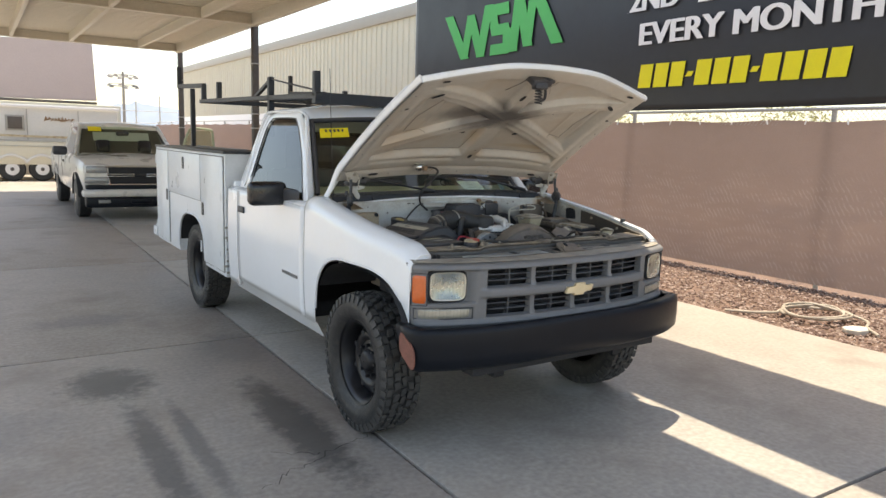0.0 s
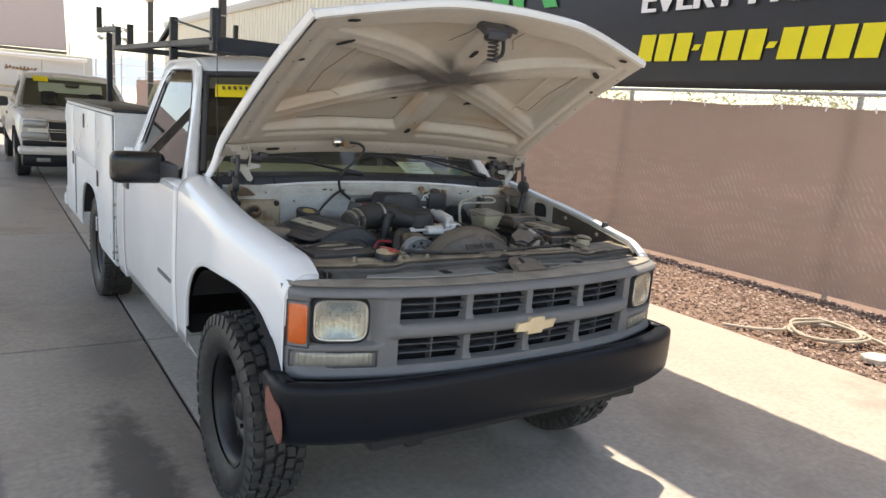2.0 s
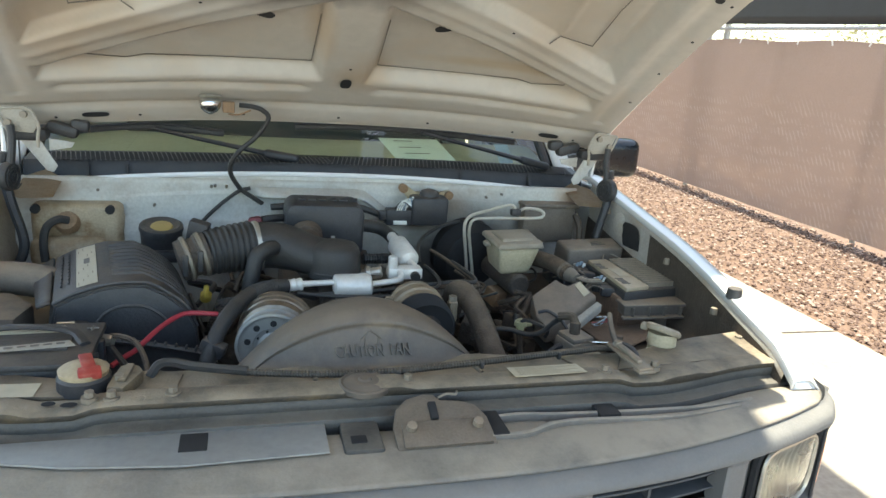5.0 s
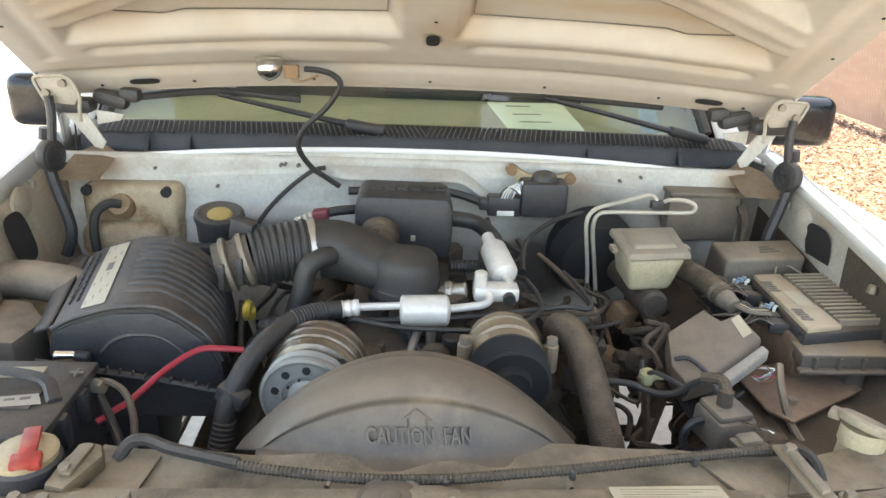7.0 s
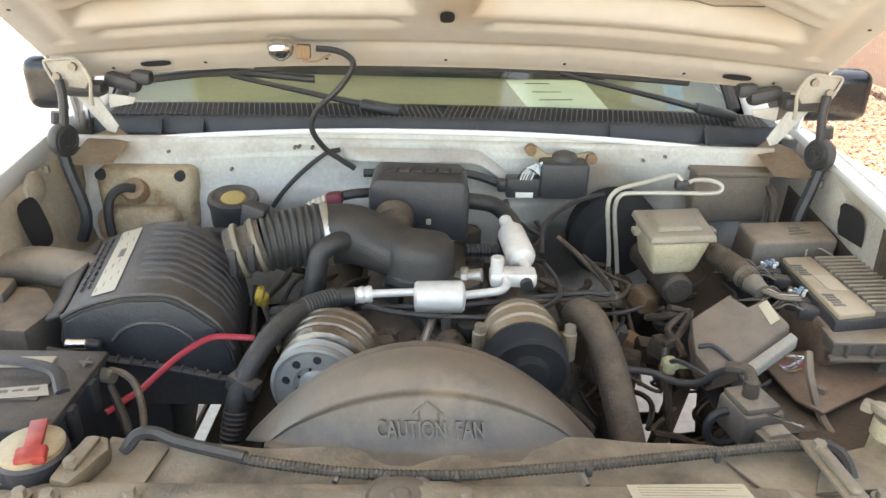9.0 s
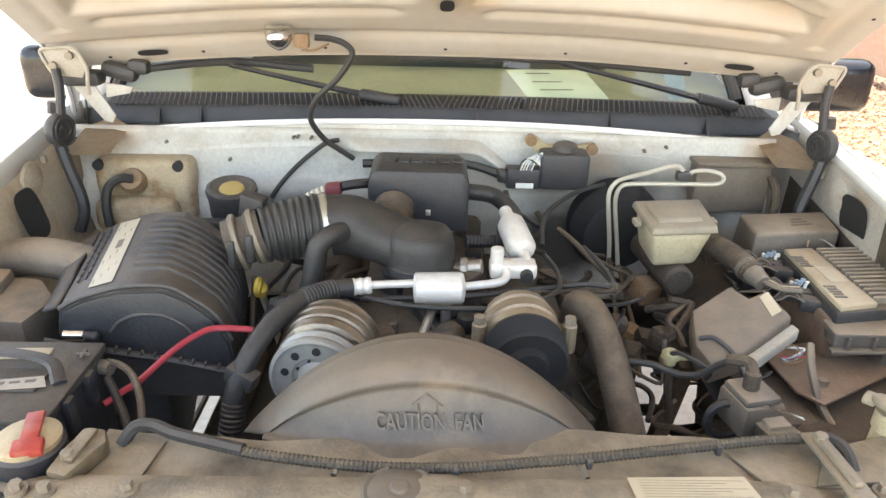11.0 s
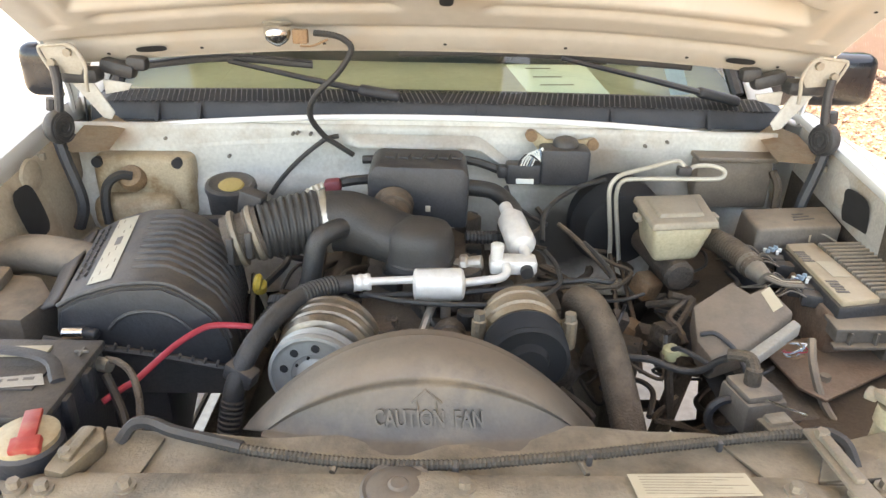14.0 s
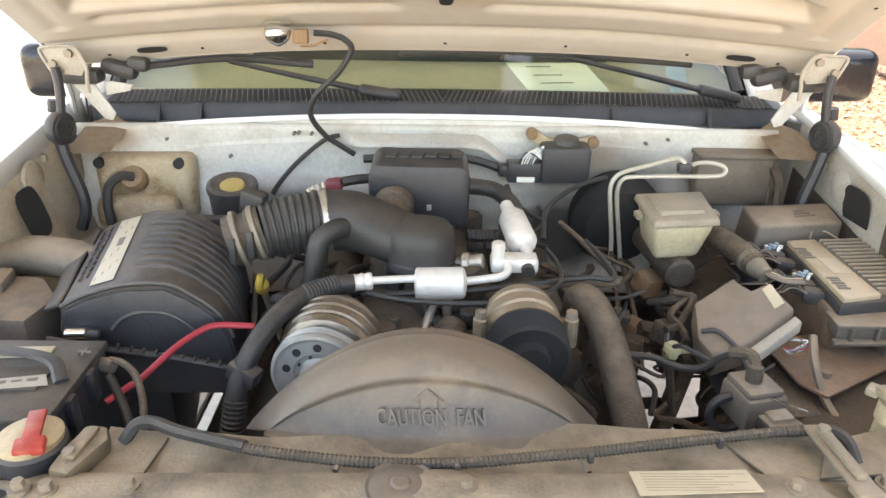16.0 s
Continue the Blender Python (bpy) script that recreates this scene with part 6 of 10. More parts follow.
    sheet(bm, lambda u, v: (cx - 0.60 + 0.24 * u, y0 + 1.93 + 0.10 * v, 1.585 + 0.09 * v), 2, 2)
    part("yellow_sticker", bm, M_SUNSTRIP, t)
    bm = B()
    box(bm, (cx + 0.02, y0 + 1.92, 1.55), (0.24, 0.04, 0.09), 0.03)
    part("rear_mirror", bm, M_BLACK, t)
    bm = B()
    box(bm, (cx, y0 + 3.0, 0.5), (1.7, 5.0, 0.2), 0.02)
    part("chassis", bm, M_DARK, t)


silver_truck()


# ---- engine bay ----
def add_spots(m, spots, wob_scale=6.0, wob=1.2):
    """Stains and coloured-in shade on a surface, each with a centre, radii, tone and strength in metres."""
    n, l = m.node_tree.nodes, m.node_tree.links
    b = n["Principled BSDF"]
    src = b.inputs["Base Color"].links[0].from_socket
    tc = n.new("ShaderNodeTexCoord")
    nz = n.new("ShaderNodeTexNoise")
    nz.inputs["Scale"].default_value, nz.inputs["Detail"].default_value = wob_scale, 6
    l.new(tc.outputs["Object"], nz.inputs["Vector"])
    for c, r, tone, amount in spots:
        sub = n.new("ShaderNodeVectorMath")
        sub.operation = "SUBTRACT"
        sub.inputs[1].default_value = c
        l.new(tc.outputs["Object"], sub.inputs[0])
        dv = n.new("ShaderNodeVectorMath")
        dv.operation = "MULTIPLY"
        dv.inputs[1].default_value = [1 / q for q in r]
        l.new(sub.outputs[0], dv.inputs[0])
        ln = n.new("ShaderNodeVectorMath")
        ln.operation = "LENGTH"
        l.new(dv.outputs[0], ln.inputs[0])
        ad = n.new("ShaderNodeMath")
        ad.operation = "MULTIPLY_ADD"
        l.new(nz.outputs["Fac"], ad.inputs[0])
        ad.inputs[1].default_value = wob
        l.new(ln.outputs["Value"], ad.inputs[2])
        mr = n.new("ShaderNodeMapRange")
        for k, v in zip((1, 2, 3, 4), (0.35 + wob * 0.5, 1.0 + wob * 0.5, amount, 0.0)):
            mr.inputs[k].default_value = v
        l.new(ad.outputs[0], mr.inputs[0])
        mx = n.new("ShaderNodeMix")
        mx.data_type = "RGBA"
        l.new(mr.outputs[0], mx.inputs["Factor"])
        l.new(src, mx.inputs["A"])
        mx.inputs["B"].default_value = (*tone, 1)
        src = mx.outputs["Result"]
    l.new(src, b.inputs["Base Color"])


add_spots(M_HOODIN, [((-0.02, 0.0, 1.75), (0.44, 0.12, 0.2), (0.085, 0.08, 0.08), 0.92), ((-0.25, 0.06, 1.73), (0.30, 0.09, 0.2), (0.14, 0.125, 0.12), 0.75),
                     ((0.08, 0.36, 1.53), (0.10, 0.10, 0.12), (0.42, 0.27, 0.13), 0.5), ((-0.62, 0.25, 1.6), (0.12, 0.2, 0.2), (0.45, 0.29, 0.15), 0.4), ((-0.05, 0.22, 1.62), (0.05, 0.12, 0.2), (0.45, 0.30, 0.16), 0.45), ((0.45, 0.33, 1.58), (0.30, 0.025, 0.2), (0.44, 0.32, 0.18), 0.5), ((-0.45, 0.21, 1.62), (0.22, 0.05, 0.2), (0.40, 0.30, 0.20), 0.45)])
# low near-black spots put shade behind the engine into the colour; others are dirt
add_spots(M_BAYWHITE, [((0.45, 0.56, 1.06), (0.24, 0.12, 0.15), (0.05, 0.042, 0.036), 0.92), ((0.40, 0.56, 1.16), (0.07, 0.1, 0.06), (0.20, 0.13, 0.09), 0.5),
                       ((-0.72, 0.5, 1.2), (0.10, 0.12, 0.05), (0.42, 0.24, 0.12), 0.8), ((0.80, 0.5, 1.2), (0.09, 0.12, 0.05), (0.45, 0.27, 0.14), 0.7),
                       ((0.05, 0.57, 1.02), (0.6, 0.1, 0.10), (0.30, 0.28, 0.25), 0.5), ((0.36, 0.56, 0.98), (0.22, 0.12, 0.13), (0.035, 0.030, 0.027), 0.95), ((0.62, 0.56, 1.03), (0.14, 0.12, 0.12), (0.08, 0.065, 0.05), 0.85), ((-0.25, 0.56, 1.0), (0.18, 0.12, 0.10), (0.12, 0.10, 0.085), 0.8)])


def wire(name, pts, r, material, parent, label="", seg=7, **kw):
    return part(name, tube(B(), pts, r, seg, **kw), material, parent, label)


# -- hood, raised on its hinges
HOOD_N = Vector((0, 0.521, 0.853))


def hood_half(u):
    return 0.845 - 0.045 * u


def hood_at(u, a, lift=0.0):
    """Point of the hood: u from the hinge edge to the front edge, a from side to side (-1 to 1)."""
    x = 0.024 + a * hood_half(u)
    bend = (math.sqrt((max(abs(a) - 0.40, -0.40) / 0.60) ** 2 + 0.03) + (abs(a) - 0.40) / 0.60) * 0.5
    yf = -0.432 + 0.012 * a * a + 0.078 * bend
    y = 0.545 + (yf - 0.545) * u
    z = 1.44 + (0.50 - y) * 0.611 - 0.026 * a * a - 0.019 * bend - 0.012 * u * (1 - a * a) + 0.02 * math.sin(math.pi * u) - 0.013 * (1 - smooth01(0.0, 0.05, u)) - 0.022 * u * u * abs(a) ** 1.5
    return Vector((x, y, z)) + HOOD_N * lift


def seg_dist(px, py, ax, ay, bx, by):
    dx, dy = bx - ax, by - ay
    t = min(max(((px - ax) * dx + (py - ay) * dy) / (dx * dx + dy * dy), 0), 1)
    return math.hypot(px - ax - t * dx, py - ay - t * dy)


def hood_recess(u, a):
    x, w = a * hood_half(u), u * 1.14
    d = min(seg_dist(x, w, s * 0.70, 0.30, 0, 0.60) for s in (-1, 1))
    d = min(d, min(seg_dist(x, w, s * 0.69, 0.97, 0, 0.60) for s in (-1, 1)))
    rib = 1 - smooth01(0.046, 0.064, d)
    rib = max(rib, 1 - smooth01(0.05, 0.085, seg_dist(x, w, 0, 0.18, 0, 0.60)))
    rib = max(rib, 1 - smooth01(0.04, 0.065, seg_dist(x, w, 0, 0.60, 0, 1.05)))
    rib = max(rib, 1 - smooth01(0.185, 0.222, w), smooth01(1.00, 1.035, w))
    rib = max(rib, smooth01(hood_half(u) - 0.155, hood_half(u) - 0.12, abs(x)))
    # pressed channels along the frame
    groove = 0.9 * math.exp(-((w - 0.150) / 0.012) ** 2) * smooth01(0.70, 0.66, abs(x)) * smooth01(0.07, 0.11, abs(x)) + 0.8 * math.exp(-((w - 0.058) / 0.012) ** 2) + 0.45 * math.exp(-((abs(x) - hood_half(u) + 0.075) / 0.018) ** 2) * (0.12 < w < 1.05)
    crest = 0.5 * math.exp(-(d / 0.012) ** 2)
    side = hood_half(u) - abs(x)
    crest += 0.9 * (1.4 * math.exp(-((side - 0.19) / 0.014) ** 2) + math.exp(-((side - 0.33) / 0.010) ** 2)) * smooth01(0.44, 0.50, w) * smooth01(0.86, 0.83, w) * smooth01(0.06, 0.08, d)
    return 0.038 * (1 - rib) + 0.012 * groove - 0.008 * crest


bm = B()
sheet(bm, lambda u, v: hood_at(u, 2 * v - 1, 0.056 - 0.024 * smooth01(0.84, 1.0, u)), 36, 40)
hood = part("hood", bm, M_WHITE, truck, "open white hood", smooth=60)
solid(hood, 0.006, 0)
bm = B()
sheet(bm, lambda u, v: hood_at(u, (2 * v - 1) * 0.985, 0.002 + hood_recess(u, (2 * v - 1) * 0.985)), 190, 260)
inner = part("inner_panel", bm, M_HOODIN, hood, "off-white ribbed inner panel with soot stain", smooth=60)
for s in (-1, 1):
    # drooping rear corner, which tucks down behind the hinge
    def corner(u, v):
        a = 0.91 + 0.09 * v
        p = hood_at(0.0, s * a, 0.046)
        return p + Vector((0, 0.085, -0.160)) * (u * smooth01(0.0, 1.0, v)) + Vector((s * 0.026, 0, 0)) * (u * u * v)
    bm = B()
    sheet(bm, corner, 12, 12)
    solid(part("rear_corner", bm, M_WHITE, hood, smooth=60), 0.008, 0)
    bm = B()
    tube(bm, [Vector(corner(1 - k / 6, 1.0)) + HOOD_N * (-0.018 * k / 6) for k in range(6)] + [hood_at(k / 20, s * 1.0, 0.028) for k in range(21)], 0.0085, 8, 1, flatten=2.2)
    part("hem", bm, M_WHITE, hood)
for u in (0.0, 1.0):
    bm = B()
    tube(bm, [hood_at(u, -1 + k / 12, 0.028 - 0.011 * u) for k in range(25)], 0.010, 8, 1, flatten=2.9 - 1.2 * u)
    part("hem", bm, M_WHITE if u else M_HOODIN, hood)


def slot(u, a, ru, rv, parent, turn=0.0):
    """An access hole in the inner panel, its shade a near-black patch, with a folded rim."""
    c = hood_at(u, a, -0.0015)
    ex = (hood_at(u, a + 0.01) - hood_at(u, a)).normalized()
    ey = (hood_at(u + 0.01, a) - hood_at(u, a)).normalized()
    p, q = ex * math.cos(turn) + ey * math.sin(turn), ey * math.cos(turn) - ex * math.sin(turn)
    bm = B()
    r0 = ring(bm, c - HOOD_N * 0.003 + HOOD_N * hood_recess(u, a), p, q, ru, rv, 20, 0.7)
    bm.faces.new(r0)
    part("access_hole", bm, M_DARK, parent)


for s in (-1, 1):
    slot(0.026, -0.725 if s < 0 else 0.762, 0.033, 0.0095, inner)
    slot(0.395, s * 0.255, 0.034, 0.014, inner, s * 0.5)
    slot(0.70, s * 0.905, 0.012, 0.010, inner)
    slot(0.965, s * 0.82, 0.026, 0.010, inner, s * 0.25)
    slot(0.82, s * 0.775, 0.034, 0.013, inner, -s * 0.35)
    for k in range(5):
        slot(0.25 + 0.15 * k, s * 0.945, 0.004, 0.004, inner)
for a in (-0.835, -0.60, -0.293, 0.009, 0.313, 0.624, 0.862):
    slot(0.022, a, 0.0038, 0.0038, inner)
for u, a in ((0.23, 0.01), (0.44, -0.40), (0.43, 0.43), (0.62, -0.36), (0.63, 0.36)):
    slot(u, a, 0.0035, 0.0035, inner)
slot(0.168, 0.007, 0.014, 0.022, inner)
slot(0.745, -0.05, 0.013, 0.028, inner)
# thin shut lines of the recessed panels: folded seam edges
for s in (-1, 1):
    for path in (((0.233, 0.735), (0.214, 0.722), (0.196, 0.615), (0.206, 0.56), (0.199, 0.40), (0.199, 0.10), (0.375, 0.095)), ((0.402, 0.56), (0.403, 0.60), (0.392, 0.716), (0.54, 0.715), (0.76, 0.69)), ((0.89, 0.14), (0.82, 0.14), (0.76, 0.20))):
        pts = [hood_at(u, s * a, hood_recess(u, s * a) - 0.002) for u, a in path]
        wire("panel_seam", pts, 0.0015, M_INKB, inner, seg=5, straight=True)
# latch striker and spring at the front edge
c = hood_at(0.93, -0.11, -0.02)
bm = B()
box(bm, c, (0.13, 0.07, 0.035), 0.008, rot=(31, 0, 0))
prism(bm, [(c.x - 0.05, c.y - 0.03), (c.x + 0.03, c.y - 0.045), (c.x + 0.02, c.y + 0.02), (c.x - 0.03, c.y + 0.03)], "z", c.z - 0.045, c.z - 0.01, 0.008)
box(bm, c + Vector((0.07, -0.01, 0.005)), (0.06, 0.03, 0.02), 0.005, rot=(31, 0, 20))
st = part("striker", bm, M_BLACK, hood, "black hood striker with spring")
bm = B()
tube(bm, [c + Vector((0.0 + 0.019 * math.cos(k * 0.9), 0.019 * math.sin(k * 0.9), -0.030 - 0.0022 * k)) for k in range(42)], 0.004, 5, 2)
part("spring", bm, M_BLACK, st)
wire("release_hook", [c + Vector(p) for p in ((0.03, 0, -0.01), (0.055, 0.01, -0.045), (0.062, 0.02, -0.085), (0.035, 0.02, -0.105))], 0.008, M_BLACK, st)
# under-hood lamp and its cable
bm = B()
lp = Vector((-0.305, 0.448, 1.432))
spin(bm, lp + Vector((0, -0.002, 0.030)), lp + Vector((0, -0.008, -0.014)), [(0, 0.020), (0.25, 0.026), (0.45, 0.027), (0.7, 0.023), (0.88, 0.014), (1, 0.003)], 24)
lamp = part("hood_lamp", bm, M_CHROME, hood, "small round under-hood lamp")
bm = B()
spin(bm, lp + Vector((0, -0.0015, 0.034)), lp + Vector((0, -0.0025, 0.026)), [(0, 0.024), (0.5, 0.029), (1, 0.026)], 20)
part("base_ring", bm, M_STEEL, lamp)
bm = B()
box(bm, lp + Vector((0.045, 0, 0.005)), (0.03, 0.02, 0.028), 0.003)
part("bracket", bm, M_RUST, lamp)
wire("lamp_wire", [lp + Vector((0.045, -0.01, -0.012)), lp + Vector((0.07, -0.005, -0.012)), lp + Vector((0.10, 0.0, 0.0))], 0.0025, M_RUST, lamp)
wire("lamp_cable", [(-0.234, 0.452, 1.443), (-0.202, 0.45, 1.441), (-0.174, 0.45, 1.432), (-0.16, 0.452, 1.410), (-0.19, 0.46, 1.363), (-0.241, 0.475, 1.312), (-0.259, 0.50, 1.263), (-0.236, 0.53, 1.211), (-0.207, 0.54, 1.186), (-0.172, 0.545, 1.161)], 0.0062, M_RUBBER, hood, "black ribbed lamp cable", rib=0.0006, pitch=0.006)
wire("lamp_cable", [(-0.205, 0.548, 1.205), (-0.235, 0.547, 1.197), (-0.272, 0.545, 1.170), (-0.309, 0.54, 1.137), (-0.342, 0.535, 1.101), (-0.365, 0.53, 1.069)], 0.0055, M_RUBBER, hood)

# -- hood hinges and springs
for s in (-1, 1):
    ox = 0.072 if s > 0 else 0.0

    def hx(x, y, z):
        return (ox + s * x, y, z)

    # stamped plate with a folded inner edge
    bm = B()
    prism(bm, [(ox + s * x, z) for x, z in ((0.797, 1.403), (0.735, 1.411), (0.722, 1.404), (0.709, 1.370), (0.722, 1.348), (0.776, 1.352))], "y", 0.468, 0.474, 0.002)
    hg = part("hinge", bm, M_HINGE, truck, "painted hood hinge plate")
    wire("folded_edge", [hx(0.737, 0.464, 1.411), hx(0.722, 0.464, 1.402), hx(0.708, 0.464, 1.369), hx(0.711, 0.464, 1.340), hx(0.713, 0.466, 1.314)], 0.0042, M_HINGE, hg, seg=8)
    wire("folded_edge", [hx(0.735, 0.464, 1.411), hx(0.770, 0.464, 1.408), hx(0.796, 0.464, 1.403), hx(0.788, 0.464, 1.375), hx(0.776, 0.464, 1.352)], 0.0030, M_HINGE, hg, seg=8)
    for x, z in ((0.739, 1.394), (0.775, 1.373)):
        bm = B()
        cyl(bm, hx(x, 0.459, z), hx(x, 0.468, z), 0.0085, seg=8)
        part("bolt", bm, M_BOLT, hg)
    bm = B()
    prism(bm, [(ox + s * x, z) for x, z in ((0.764, 1.330), (0.716, 1.328), (0.680, 1.262), (0.690, 1.246), (0.706, 1.250))], "y", 0.500, 0.505, 0.0015)
    part("hinge_arm", bm, M_BAYWHITE, hg)
    bm = B()
    prism(bm, [(ox + s * x, z) for x, z in ((0.700, 1.330), (0.640, 1.322), (0.648, 1.308), (0.700, 1.298))], "y", 0.515, 0.520, 0.0015)
    part("hinge_arm", bm, M_BAYWHITE, hg)
    bm = B()
    box(bm, hx(0.738, 0.505, 1.342), (0.085, 0.05, 0.032), 0.012)
    box(bm, hx(0.668, 0.53, 1.352), (0.075, 0.04, 0.032), 0.012, rot=(0, -s * 14, 0))
    box(bm, hx(0.628, 0.535, 1.362), (0.045, 0.035, 0.030), 0.010, rot=(0, -s * 6, 0))
    part("hinge_boot", bm, M_BLACKD, hg)
    # counter-balance spring
    bm = B()
    tube(bm, [hx(0.768, 0.456, 1.368), hx(0.766, 0.454, 1.33), hx(0.772, 0.450, 1.275)], 0.0095, 10, 4)
    part("spring_rod", bm, M_BLACK, hg)
    bm = B()
    tube(bm, [hx(0.790, 0.462, 1.300), hx(0.794, 0.462, 1.275)], 0.011, 8, straight=True)
    part("spring_stop", bm, M_BLACK, hg)
    a = Vector((s * 1.0, 0.30, 0)).normalized()
    c = Vector(hx(0.778, 0.447, 1.243))
    bm = B()
    spin(bm, c - a * 0.013, c + a * 0.013, [(0, 0.024), (0.1, 0.033), (0.3, 0.0355), (0.7, 0.0355), (0.9, 0.033), (1, 0.024)], 28)
    spb = part("spring_coil", bm, M_BLACKD, hg, "black spiral hood spring")
    bm = B()
    e = Vector((0.30, -s * 1.0, 0)).normalized()
    tube(bm, [c - a * 0.0145 + e * ((0.004 + 0.00085 * k) * math.cos(k * 0.55)) + Vector((0, 0, (0.004 + 0.00085 * k) * math.sin(k * 0.55))) for k in range(34)], 0.0022, 5, 3)
    part("spiral", bm, M_BLACK, spb)
    wire("hinge_strap", [hx(0.786, 0.45, 1.215), hx(0.776, 0.445, 1.17), hx(0.758, 0.44, 1.10), hx(0.756, 0.435, 1.06), hx(0.770, 0.43, 1.02)], 0.0150, M_BLACK, hg, flatten=0.8)

# -- firewall, cowl and inner fenders
bm = B()


def wall_fn(u, v):
    x = -0.80 + 1.60 * u
    z = 0.80 + 0.425 * v
    y = 0.575 - 0.02 * abs(2 * u - 1) ** 2 + 0.012 * math.sin(u * 26) * (1 - v) * (v < 0.6)
    return (x, y - 0.02 * smooth01(0.72, 0.66, v), z)


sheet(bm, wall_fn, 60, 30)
fw = part("firewall", bm, M_BAYWHITE, truck, "white painted bulkhead with dirt and coloured-in shade low down", smooth=60)
solid(fw, 0.01, 0)


def lip(u):
    x = -0.685 + 1.445 * u
    a = (x - 0.01) / 0.78
    return Vector((x, 0.575 - 0.015 * a * a, 1.243 - 0.040 * abs(a) ** 2.2))


bm = B()
tube(bm, [lip(k / 30) for k in range(31)], 0.007, 8, 1)
part("lip_seal", bm, M_WHITE, fw, "bright white flange edge")
bm = B()
sheet(bm, lambda u, v: lip(u) + Vector((0, -0.008 + 0.012 * v, -0.055 * (1 - v))), 30, 3)
part("flange", bm, M_BAYWHITE, fw)
for s in (-1, 1):
    # triangular corner plates
    bm = B()
    ox = 0.075 if s > 0 else 0.0
    v = [bm.verts.new((ox + s * x, y, z)) for x, y, z in ((0.688, 0.580, 1.216), (0.735, 0.612, 1.232), (0.775, 0.56, 1.222), (0.782, 0.455, 1.196), (0.757, 0.438, 1.190), (0.684, 0.446, 1.192))]
    bm.faces.new(v)
    bmesh.ops.solidify(bm, geom=bm.faces[:], thickness=0.005)
    part("corner_plate", bm, M_RUSTPLATE, fw, "dusty rust-stained corner plate")
    bm = B()
    rows = []
    for k in range(41):
        y = -0.43 + 1.03 * k / 40
        T = fender_top(y)
        hw = body_half(y) - 0.03
        rows.append([bm.verts.new(p) for p in ((s * (hw - (0.085 if s < 0 else 0.050)), y, T - 0.012), (s * (hw - (0.092 if s < 0 else 0.057)), y, T - (0.045 if s < 0 else 0.02)), (s * (hw - (0.105 if s < 0 else 0.059)), y, T - (0.055 if s < 0 else 0.03)), (s * (hw - (0.125 if s < 0 else 0.055)), y, T - 0.13), (s * (hw - (0.15 if s < 0 else 0.060)), y, 1.0 + 0.02 * math.sin(y * 9)), (s * (hw - (0.20 if s < 0 else 0.10)), y, 0.955), (s * 0.60, y, 0.945), (s * 0.55, y, 0.90), (s * 0.545, y, 0.70))])
    pts = [[v.co.copy() for v in r] for r in rows]
    for r0, r1 in zip(rows, rows[1:]):
        n = 9 if s < 0 else (4 if r0[0].co.y > 0.20 else 3)
        bridge(bm, r0[:n], r1[:n], False)
    bmesh.ops.delete(bm, geom=[v for v in bm.verts if not v.link_faces], context="VERTS")
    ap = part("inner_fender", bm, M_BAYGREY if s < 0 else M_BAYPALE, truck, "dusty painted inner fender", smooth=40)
    if s > 0:
        # darker brown copy of the inner fender's lower rows, laid just over them
        bm = B()
        rows = [[bm.verts.new(p + Vector((-0.002, 0, 0.002))) for p in r[2:]] for r in pts]
        for r0, r1 in zip(rows, rows[1:]):
            # the splash apron is missing for a hand's length on the driver's side
            n = 6 if 0.0 < r0[0].co.y < 0.30 else 7
            o = 1 if r0[0].co.y > 0.20 else 0
            bridge(bm, r0[o:n], r1[o:n], False)
        part("apron", bm, M_APRON, ap, "darker brown dusty apron over the lower inner fender", smooth=40)
    for y in ((0.33, -0.02) if s < 0 else (0.315,)):
        bm = B()
        hw = body_half(y) - 0.03
        r0 = ring(bm, (s * (hw - (0.128 if s < 0 else 0.060)), y, fender_top(y) - (0.115 if s < 0 else 0.082)), (0, 1, 0), Vector((s * (0.25 if s < 0 else -0.14), 0, 1)).normalized(), 0.042 if s < 0 else 0.050, 0.055 if s < 0 else 0.045, 20, 0.6)
        bm.faces.new(r0)
        part("opening", bm, M_DARK, ap)
    bm = B()
    dx = 0.0 if s < 0 else 0.052
    spin(bm, (s * (0.83 + dx), 0.39, 1.15), (s * (0.815 + dx), 0.39, 1.15), [(0, 0.04), (0.4, 0.037), (0.6, 0.031), (0.75, 0.026), (1, 0.012)], 28)
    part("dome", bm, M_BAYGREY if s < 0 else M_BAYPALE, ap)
    for y in (-0.28, -0.16, 0.10, 0.45):
        bm = B()
        cyl(bm, (s * (body_half(y) - (0.135 if s < 0 else 0.10)), y, fender_top(y) - 0.06), (s * (body_half(y) - (0.135 if s < 0 else 0.10)), y, fender_top(y) - 0.045), 0.009, 0.008, 6)
        part("fender_bolt", bm, M_BOLT, ap)
    # rubber bump stop
    if s < 0:
        continue
    bm = B()
    spin(bm, (0.858, -0.187, 1.095), (0.858, -0.187, 1.150), [(0, 0.013), (0.5, 0.014), (0.6, 0.018), (1, 0.016)], 12)
    part("bump_stop", bm, M_BLACKD, ap)

# cowl grille with slats
bm = B()


def cowl(u, v):
    x = -0.80 + 1.66 * u
    a = 2 * u - 1
    return (x, 0.600 + 0.10 * v + 0.04 * a * a, 1.228 + 0.040 * smooth01(0, 0.12, v) + 0.012 * v - 0.020 * a * a)


sheet(bm, cowl, 50, 12)
